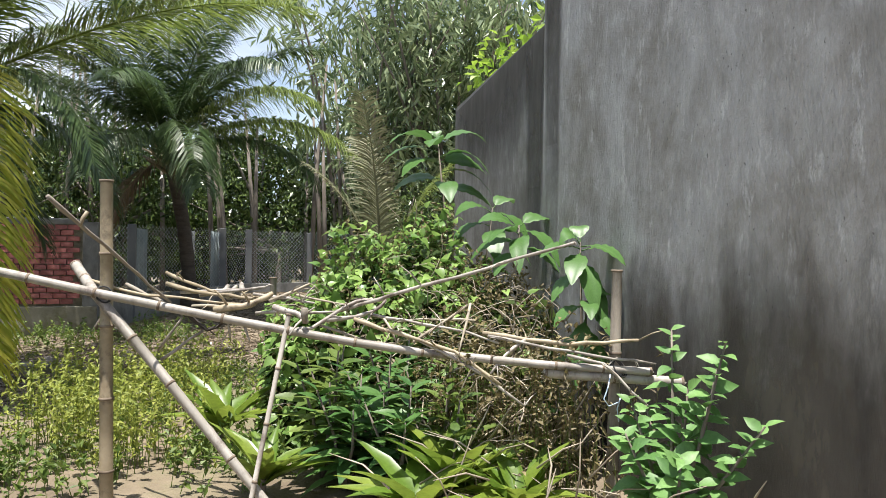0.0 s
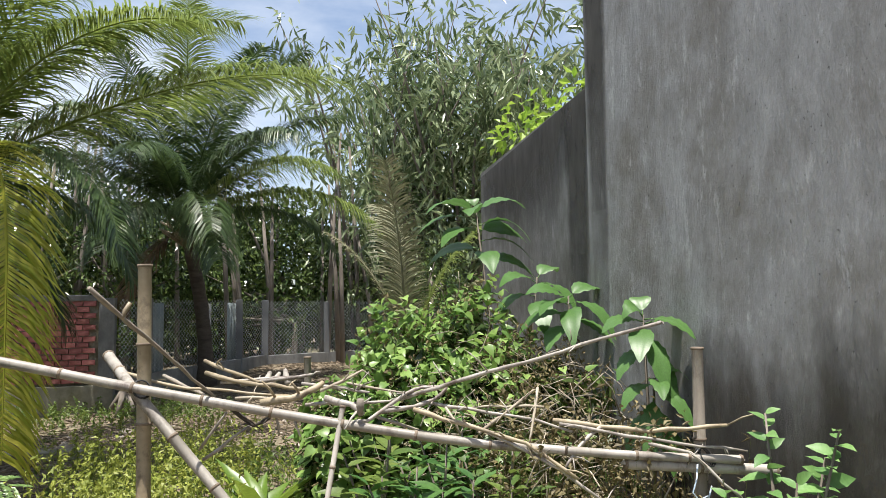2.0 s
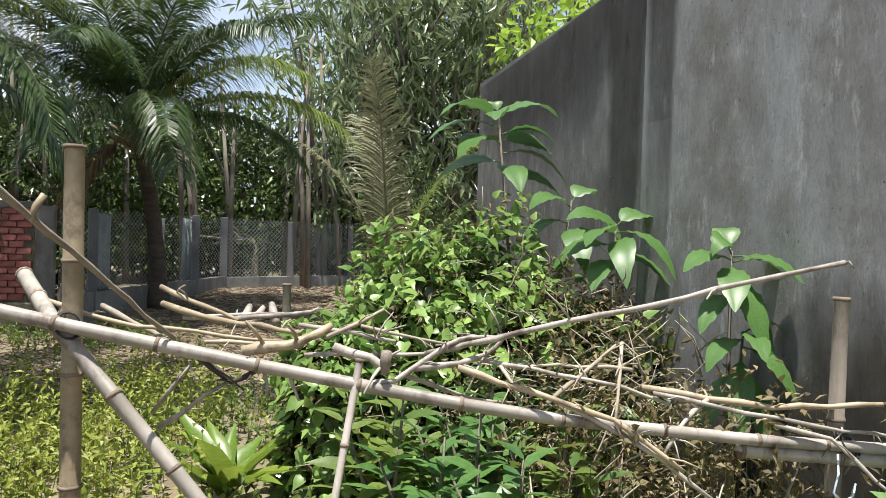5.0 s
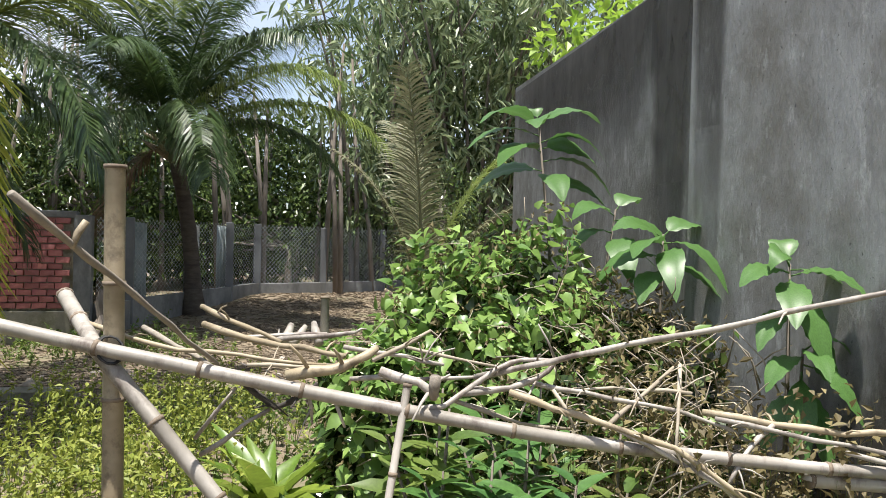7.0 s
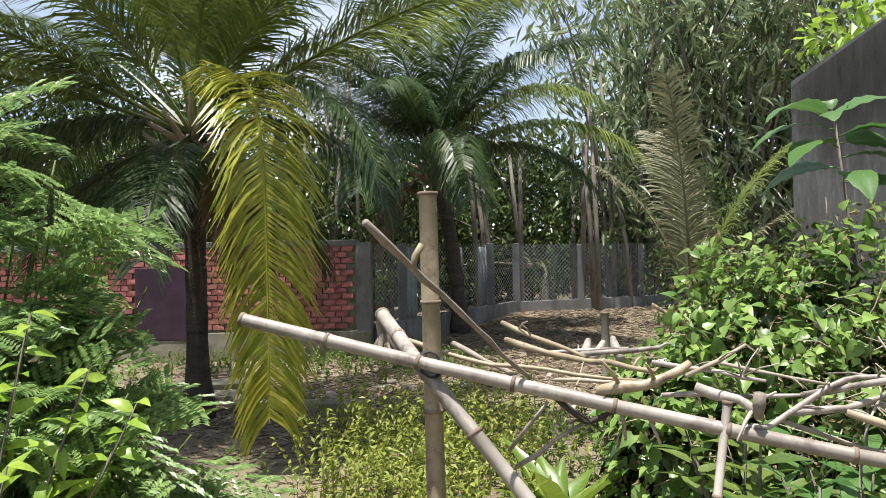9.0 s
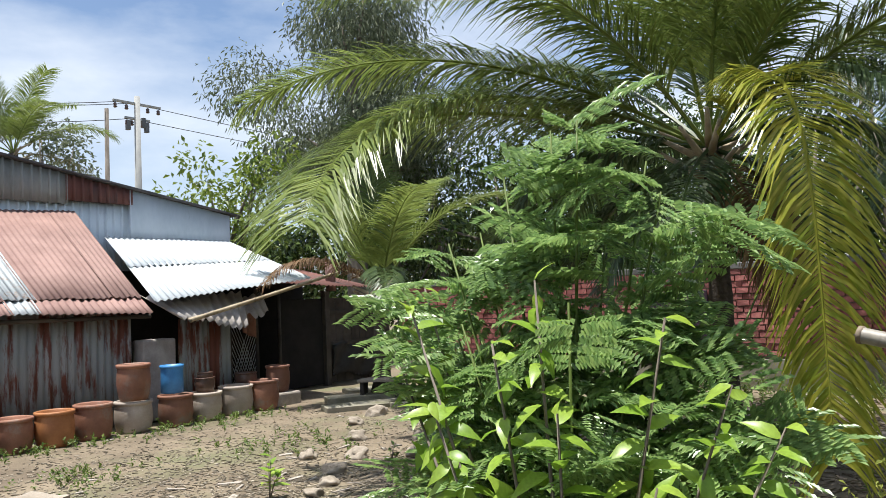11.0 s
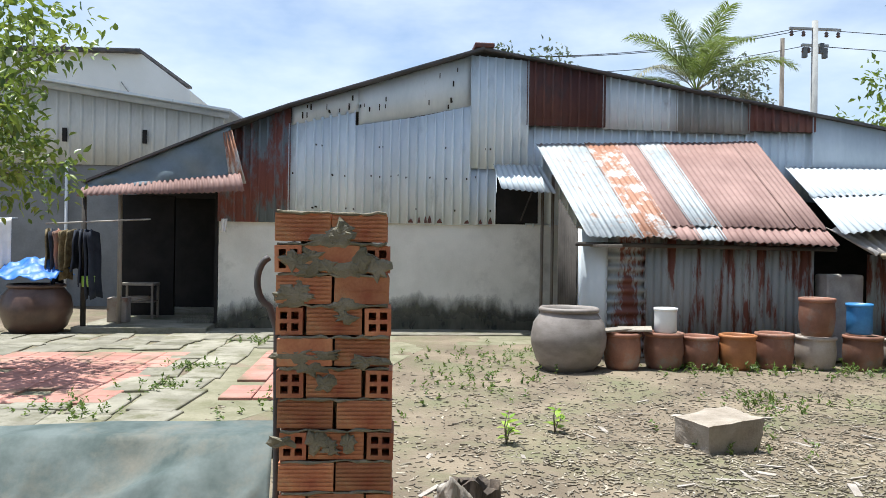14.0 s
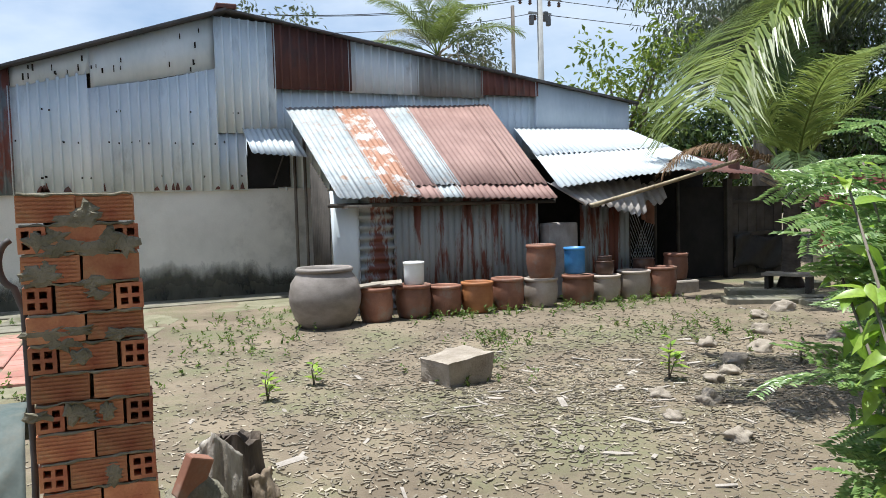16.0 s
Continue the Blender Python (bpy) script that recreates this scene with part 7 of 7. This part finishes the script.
M["tan_stone"] = stuff_mat("tan_stone", (0.25, 0.21, 0.165), (0.36, 0.31, 0.255), 5, 0.95, 0.7, 60, lift=0.02)
stone_block()
for k, (x, y, s) in enumerate(((-4.3, 4.55, 0.1), (-4.6, 4.9, 0.12), (-4.9, 5.5, 0.13), (-5.3, 5.2, 0.11), (-4.1, 4.2, 0.09), (-3.6, 3.7, 0.1), (-5.6, 6.2, 0.14), (-6.3, 6.9, 0.12), (-4.4, 5.8, 0.12), (-3.4, 3.2, 0.08), (-3.9, 3.5, 0.1), (-6.6, 7.6, 0.15), (-2.9, 3.3, 0.09), (-5.0, 6.6, 0.1), (-0.6, 8.2, 0.12), (0.2, 8.8, 0.1), (-1.6, 8.0, 0.13), (-0.1, 9.4, 0.1), (0.9, 9.0, 0.1))):
    lump("stone", x, y, ground_z(x, y) + s * 0.2, s * 0.9, s * 0.75, s * 0.55, M["tan_stone"], "grey field stone half sunk in the earth", "stone", k + 20, 0.34, False, "loose stones")


def slab(pts, z0, z1, mat, name, label, category, kind="", seed=0, parent=None):
    bm = bmesh.new()
    lo = [bm.verts.new((x, y, z0)) for x, y in pts]
    hi = [bm.verts.new((x, y, z1)) for x, y in pts]
    n = len(pts)
    bm.faces.new(hi)
    bm.faces.new(lo[::-1])
    for k in range(n):
        bm.faces.new((lo[k], lo[(k + 1) % n], hi[(k + 1) % n], hi[k]))
    bmesh.ops.recalc_face_normals(bm, faces=bm.faces)
    bmesh.ops.bevel(bm, geom=[e for e in bm.edges if e.verts[0].co.z > z1 - 1e-4 and e.verts[1].co.z > z1 - 1e-4], offset=0.008, segments=1, affect="EDGES")
    ob = part(name, bm, mat, parent)
    return ob if parent else tagged(ob, label, category, "", kind)


for k, (cx, cy, a, b, rz) in enumerate(((-7.2, 8.2, 1.5, 0.5, 60), (-7.9, 8.7, 1.2, 0.45, 55), (-6.6, 8.8, 1.3, 0.5, 70), (-8.4, 9.6, 1.2, 0.5, 60), (-2.3, 8.3, 1.2, 0.5, 5), (-0.8, 7.7, 1.5, 0.28, -4), (-2.2, 9.2, 1.1, 0.5, 15))):
    r = random.Random(k)
    c, s = math.cos(radians(rz)), math.sin(radians(rz))
    pts = [(cx + c * p * a / 2 - s * q * b / 2, cy + s * p * a / 2 + c * q * b / 2) for p, q in ((-1, -1 + r.uniform(0, .3)), (0, -1), (1, -0.8), (1 - r.uniform(0, .2), 0.9), (0.1, 1), (-1, 0.8))]
    slab(pts, -0.05, 0.075 + 0.02 * (k % 2), M["concrete"], "broken_slab", "broken grey concrete slab lying on the earth", "slab")


def stump():
    """A rotten hollow stump with a thick ragged rim, a pale slab of its bark split away, and a brick leaning there."""
    t = base("tree_stump", -3.35, 0.36, 0, 0, "hollow rotten tree stump with dark split wood", "stump")
    seg, rings = 40, 12
    V, Fs = [], []
    for wall in (1.0, 0.66):
        for j in range(rings):
            for k in range(seg):
                a = 6.283 * k / seg
                c, d = math.cos(a), math.sin(a)
                top = 0.31 + 0.08 * noise.noise(Vector((c * 1.5, d * 1.5, 4))) + 0.03 * noise.noise(Vector((c * 6, d * 6, 2)))
                rr = 0.135 * wall * (1 + 0.16 * noise.noise(Vector((c * 1.8, d * 1.8, j * 0.12))) + 0.10 * abs(noise.noise(Vector((c * 7, d * 7, j * 0.05)))) + 0.35 * (1 - j / rings) ** 2.5)
                V.append((rr * c, rr * d, top * j / (rings - 1)))
    for wv in range(2):
        for j in range(rings - 1):
            for k in range(seg):
                o = wv * rings * seg
                f = (o + j * seg + k, o + j * seg + (k + 1) % seg, o + (j + 1) * seg + (k + 1) % seg, o + (j + 1) * seg + k)
                Fs.append(f if wv == 0 else f[::-1])
    e, e2 = (rings - 1) * seg, (2 * rings - 1) * seg
    Fs += [(e + k, e + (k + 1) % seg, e2 + (k + 1) % seg, e2 + k) for k in range(seg)]
    part("trunk_shell", mesh_of("trunk_shell", V, Fs, M["stump_dark"]), M["stump_dark"], t)
    for a0, a1, h, m in ((-1.9, -0.5, 0.2, "stump_dark"), (0.3, 1.2, 0.16, "stump_wood")):
        def flake(u, v, a0=a0, a1=a1, h=h):
            a = a0 + (a1 - a0) * u
            rr = 0.185 + 0.02 * noise.noise(Vector((u * 5, v * 4, h * 9))) + 0.05 * (1 - v)
            return (rr * math.cos(a), rr * math.sin(a), h * v * (1 + 0.25 * noise.noise(Vector((u * 4, 3, h * 7)))))
        part("bark_flake", grid_mesh("bark_flake", flake, 14, 8, M[m], 0.018), M[m], t, "thick flake of bark")
    slab_ = lambda u, v: (-3.06 + 0.07 * math.sin(u * 2.6 + v) + 0.02 * noise.noise(Vector((u * 7, v * 3, 5))) - 0.05 * v, 0.13 + 0.22 * u + 0.03 * v, (0.44 - 0.12 * abs(u - 0.35) * 2) * v + 0.015 * noise.noise(Vector((u * 9, v * 9, 1))))
    tagged(part("bark_slab", grid_mesh("bark_slab", slab_, 22, 18, M["pale_bark"], 0.03), M["pale_bark"]), "pale wrinkled slab of bark standing by the stump", "bark")
    lump("rubble", -2.9, 0.12, 0.1, 0.11, 0.12, 0.16, M["mortar"], "lump of old mortar and rubble by the pillar", "rubble", 5, 0.3)
    b = box_part("loose_brick", (-0.03, -0.06, 0), (0.03, 0.06, 0.19), M["terracotta"], None, "", 0.008)
    b.matrix_basis = pose(-2.88, 0.09, 0.215, -20, 10, 24)
    tagged(b, "broken red brick leaning by the pillar", "brick")



M["stump_dark"] = stuff_mat("dark_rotten_wood", (0.045, 0.035, 0.028), (0.13, 0.1, 0.075), 7, 0.95, 0.9, 30, stretch=(1.6, 1.6, 0.35), lift=0.02)
M["pale_bark"] = stuff_mat("pale_bark", (0.22, 0.19, 0.155), (0.42, 0.38, 0.33), 9, 0.9, 0.9, 45, stretch=(1, 1, 0.5), c3=(0.1, 0.08, 0.065), c3_at=(0.52, 0.68), c3_scale=6, lift=0.02)

stump()


def stool():
    t = base("low_bench", -7.7, 8.9, 0.05, 30, "low weathered wooden bench beside the palm", "bench")
    box_part("seat", (-0.35, -0.18, 0.24), (0.35, 0.18, 0.28), M["old_wood"], t)
    for a in (-0.28, 0.28):
        box_part("leg", (a - 0.03, -0.15, 0), (a + 0.03, 0.15, 0.24), M["dark_wood"], t)


stool()


def porch_bench():
    t = base("small_table", -13.6, -4.35, 0.09, 0, "small grey table with coiled rope in the porch", "table")
    box_part("tabletop", (-0.2, -0.3, 0.58), (0.2, 0.3, 0.62), M["old_wood"], t)
    for a in (-0.17, 0.17):
        for b in (-0.27, 0.27):
            box_part("leg", (a - 0.02, b - 0.02, 0), (a + 0.02, b + 0.02, 0.58), M["old_wood"], t)
    box_part("shelf", (-0.18, -0.28, 0.28), (0.18, 0.28, 0.3), M["old_wood"], t)
    for k in range(3):
        pts = [(0.13 * math.cos(a), 0.18 * math.sin(a), 0.32 + 0.025 * k) for a in np.linspace(0, 6.28, 16)]
        part("rope_coil", tube_mesh("rope_coil", pts, [0.014] * 16, M["pale_pot"], 5, False), M["pale_pot"], t, "pale coiled rope")


porch_bench()


def laundry():
    t = base("drying_rack", -12.2, -6.15, 0.0, 0, "metal drying rack on tripod legs", "drying rack")
    part("pole", tube_mesh("pole", [(0, 0, 0.3), (0, 0, 1.8)], [0.015, 0.015], M["wire"], 8), M["wire"], t)
    for a in (30, 150, 270):
        c, s = math.cos(radians(a)), math.sin(radians(a))
        part("leg", tube_mesh("leg", [(0, 0, 0.5), (c * 0.35, s * 0.35, 0.0)], [0.012, 0.012], M["wire"], 6), M["wire"], t)
    part("arm", tube_mesh("arm", [(0, -0.6, 1.78), (0, 0.35, 1.78)], [0.01, 0.01], M["wire"], 6), M["wire"], t)
    draped("towel", lambda u, v: (-12.18 + 0.02 * math.sin(u * 20) * v, -6.38 + 0.5 * u, 1.80 - 0.78 * v - 0.04 * math.sin(u * 3)), 26, 10, M["cloth_white"], "white towel hanging on the drying rack", "towel", 0.006)
    draped("red_garment", lambda u, v: (-12.2 + 0.02 * math.sin(u * 20) * v, -6.62 + 0.2 * u, 1.72 - 0.7 * v), 14, 10, M["cloth_red"], "red and white printed garment hanging up", "clothes", 0.006)
    rail = tagged(part("clothes_rail", tube_mesh("clothes_rail", [(-12.15, -5.35, 1.70), (-12.15, -3.75, 1.80)], [0.014, 0.014], M["bamboo"], 7), M["bamboo"]), "thin pole with clothes hangers under the porch eave", "pole")
    r = random.Random(8)
    for k in range(9):
        y = -5.28 + 0.085 * k
        m = [M["cloth_olive"], M["cloth_dark"], M["terracotta"], M["cloth_olive"]][k % 4] if k < 6 else M["cloth_dark"]
        ln = r.uniform(0.55, 0.85) if k < 7 else 1.05
        draped("shirt", lambda u, v, y=y, ln=ln, k=k: (-12.36 + 0.42 * u + 0.02 * math.sin(v * 9 + k), y + 0.03 * math.sin(u * 8 + k) + 0.05 * (v - 0.5) * math.sin(k), 1.63 - 0.12 * abs(u - 0.5) - ln * v), 10, 8, m, "shirt on a hanger, dark or olive printed cloth", "clothes", 0.02)
    draped("blue_cloth", lambda u, v: (-12.45 + 0.02 * math.sin(u * 9), -2.70 + 0.09 * u * (1 - 0.3 * v), 1.84 - 0.22 * v), 6, 8, M["cloth_white"], "white and blue cloth hanging at the porch corner", "cloth", 0.01)
    g = pot(-12.05, -4.66, 0.72, 0.2, 0.17, leaf_green, "lime green plastic dipper hanging from the post", group="", name="dipper")


leaf_green = stuff_mat("lime_plastic", (0.3, 0.5, 0.07), (0.36, 0.56, 0.1), 5, 0.4, 0.1, 40)
laundry()
solid("crate", (-13.0, -4.62, 0.09), (-12.75, -4.3, 0.5), M["pale_pot"], "small pale crate in the porch", "crate", 0.02, "")

# ---- paved yard ----
def paving():
    g = new("pavement", None)
    r = random.Random(17)
    me0 = None
    g = tagged(slab([(-12.0, -8.5), (-12.0, 2.6), (-11.0, 2.6), (-10.6, 0.6), (-7.4, -0.4), (-5.4, -1.6), (-4.6, -3.6), (-5.0, -8.5)], -0.06, 0.004, M["mould_soil"], "pavement_bed", "mossy bed between paving slabs", "pavement", "structure"), "", "", "", "structure")
    def inside(x, y):
        return y < -1.0 + 0.0 * x and x > -11.8 and x < -4.9 - 0.0 and y > -8 and (x < -7.0 + (-1.0 - y) * 1.2)
    y = -8.0
    n = 0
    while y < -0.6:
        h = r.uniform(0.4, 0.65)
        x = -11.9 + r.uniform(0, 0.4)
        while x < -5.0:
            w = r.uniform(0.45, 1.0)
            cx, cy = x + w / 2, y + h / 2
            if inside(cx, cy) and not red_area(cx, cy):
                j = [r.uniform(-0.07, 0.07) for _ in range(8)]
                pts = [(x + 0.02 + j[0], y + 0.02 + j[1]), (x + w - 0.02 + j[2], y + 0.02 + j[3]), (x + w - 0.02 + j[4], y + h - 0.02 + j[5]), (x + 0.02 + j[6], y + h - 0.02 + j[7])]
                slab(pts, -0.03, 0.022 + r.uniform(0, 0.012), M["concrete"], "paving_slab", "", "", "", 0, g)
                n += 1
            x += w
        y += h
    for x0, x1, y0, y1 in RED:
        s = 0.31
        x = x0
        while x < x1:
            y = y0
            while y < y1:
                if r.random() > 0.06:
                    slab([(x, y), (x + s - 0.012, y), (x + s - 0.012, y + s - 0.012), (x, y + s - 0.012)], -0.03, 0.03 + r.uniform(0, 0.006), M["red_tile"], "floor_tile", "", "", "", 0, g)
                y += s
            x += s


RED = ((-9.7, -6.75, -6.2, -2.75), (-9.9, -6.9, -1.55, -0.55))


def red_area(x, y):
    return any(a - 0.15 < x < b + 0.1 and c - 0.1 < y < d + 0.15 for a, b, c, d in RED)


M["mould_soil"] = stuff_mat("mossy_soil", (0.14, 0.135, 0.075), (0.24, 0.22, 0.15), 2.5, 0.95, 0.7, 40, lift=0.02)
paving()
slab([(-12.6, -2.9), (-12.6, 2.45), (-11.9, 2.5), (-11.7, -2.8)], -0.05, 0.028, M["concrete"], "wall_apron", "mossy concrete strip along the house wall", "pavement", "structure")

# ---- brick courses of the garden wall ----
def brick_courses():
    bw, bh, n = 0.196, 0.093, 14
    proto = []
    r = random.Random(21)
    for k in range(5):
        bm = bmesh.new()
        vs = box(bm, (-0.09, -0.03, -0.039), (0.09, 0.03, 0.039))
        for v in vs:
            v.co += Vector((r.uniform(-0.004, 0.004), r.uniform(-0.008, 0.004), r.uniform(-0.005, 0.005)))
        proto.append(to_mesh("brick_%s" % "abcde"[k], bm, M["brick"]))
    far_v, far_f = [], []
    for row in range(n):
        z = 0.50 + bh * row + 0.04
        x = -9.5 + (bw / 2 if row % 2 else 0)
        while x < -0.92:
            if not (-4.4 < x < -3.3 and z < 1.45):
                if x > -4.6:
                    ob = part("brick", proto[r.randrange(5)], M["brick"], garden_wall)
                    ob.matrix_basis = pose(x, BWY + 0.012 + r.uniform(-0.008, 0.006), z, r.uniform(-1.5, 1.5), r.uniform(-1, 1), r.uniform(-1.5, 1.5))
                else:
                    o = len(far_v)
                    j = r.uniform(-0.008, 0.006)
                    for sx in (-0.09, 0.09):
                        for sy in (-0.03, 0.03):
                            for sz in (-0.039, 0.039):
                                far_v.append((x + sx, BWY + 0.012 + j + sy, z + sz))
                    far_f += [tuple(o + i for i in f) for f in ((0, 4, 5, 1), (1, 5, 7, 3), (0, 2, 6, 4), (0, 1, 3, 2), (4, 6, 7, 5))]
            x += bw
    tagged(part("brick_run", mesh_of("brick_run", far_v, far_f, M["brick_far"]), M["brick_far"], garden_wall), "", "", "", "stuff")


brick_courses()

# ---- litter and small growth on the earth ----
def litter(name, spots, mat, label, seed, size=(0.03, 0.12)):
    """Dry husks, bark chips and leaf bits lying about."""
    r = np.random.default_rng(seed)
    V, Fc = [], []
    for x0, y0, sx, sy, n in spots:
        for _ in range(n):
            x, y = x0 + r.normal() * sx, y0 + r.normal() * sy
            if x < -9.0 and y > 2.3:
                continue
            a, ln, w, tl = r.uniform(0, 6.28), r.uniform(*size), r.uniform(0.25, 0.9), r.normal() * 0.07
            wd = ln * 0.38 * w
            u = np.array([math.cos(a), math.sin(a), tl]) * ln / 2
            v = np.array([-math.sin(a), math.cos(a), r.normal() * 0.12]) * wd / 2
            c = np.array([x, y, ground_z(x, y) + 0.006 + abs(tl) * ln / 2])
            o = len(V)
            q = r.uniform(0.6, 1.0, 4)
            top = [c - u - v * q[0], c + u * q[1] - v, c + u + v * q[2], c - u * q[3] + v]
            V += top + [p - [0, 0, 0.008] for p in top]
            Fc += [(o, o + 1, o + 2, o + 3), (o, o + 4, o + 5, o + 1), (o + 1, o + 5, o + 6, o + 2), (o + 2, o + 6, o + 7, o + 3), (o + 3, o + 7, o + 4, o)]
    tagged(new(name, mesh_of(name, V, Fc, mat)), label, "litter", "", "stuff")


litter("husk_litter", [(-4.0, 2.4, 1.0, 1.5, 6000), (-5.6, 3.4, 1.5, 2.1, 4600), (-4.0, 4.6, 1.3, 1.6, 4200), (-7.0, 5.5, 1.2, 2.2, 1200), (-6.2, 1.0, 1.5, 1.2, 800), (-2.8, 2.6, 0.9, 1.2, 1800), (1.6, 5.8, 0.8, 1.0, 300)], M["chip"], "dry husks, bark chips and leaf bits on the earth", 120, (0.012, 0.06))
litter("leaf_litter", [(0.4, 9.2, 1.8, 1.2, 2600), (2.6, 12.8, 1.6, 1.3, 4200), (3.2, 14.8, 1.6, 1.0, 2600), (-1.4, 8.4, 1.2, 1.2, 1600), (1.8, 10.5, 1.2, 1.4, 2200), (-0.3, 6.6, 1.0, 1.2, 1200)], M["leaf_litter"], "brown dead leaves under the palms", 123, (0.05, 0.14))
litter("bark_strips", [(-4.0, 2.6, 1.0, 1.4, 40), (-4.2, 4.2, 1.2, 1.3, 45), (-6.2, 5.2, 1.5, 2.0, 20), (0.4, 9.2, 1.6, 1.2, 60)], M["stone"], "larger grey bark strips on the earth", 121, (0.08, 0.24))
weeds("yard_weeds", [(-8.5, 3.6, 0.5, 50), (-8.45, 4.6, 0.5, 50), (-8.4, 5.6, 0.6, 55), (-8.4, 6.8, 0.6, 55), (-6.6, 3.6, 0.5, 40), (-6.0, 5.6, 0.8, 60), (-7.8, 1.0, 0.9, 50), (-9.5, 1.2, 1.0, 60), (-6.5, -0.6, 0.8, 60), (-5.3, 2.6, 0.5, 24), (-8.6, -2.15, 0.3, 26), (-7.4, -2.2, 0.3, 22), (-6.3, -2.6, 0.35, 30), (-10.8, -1.9, 0.4, 24)], L_WEED, "sparse small weeds on the bare earth", 122, 0.045, 0.09)
for k, (x, y, s, m) in enumerate(((-5.25, 0.85, 0.24, L_LIME), (-5.55, 1.28, 0.22, L_LIME), (-4.35, 3.95, 0.34, L_LIME), (-4.3, 5.35, 0.2, L_WEED))):
    broad_plant(x, y, ground_z(x, y), [(0.03, 0.0, s), (-0.04, 0.03, s * 0.75), (0.05, 0.06, s * 0.6)], "small bright green seedling in the bare yard", m, s * 0.42, 130 + k, 5, "seedling", 0.55, 0.5, 0.006, 0.3)
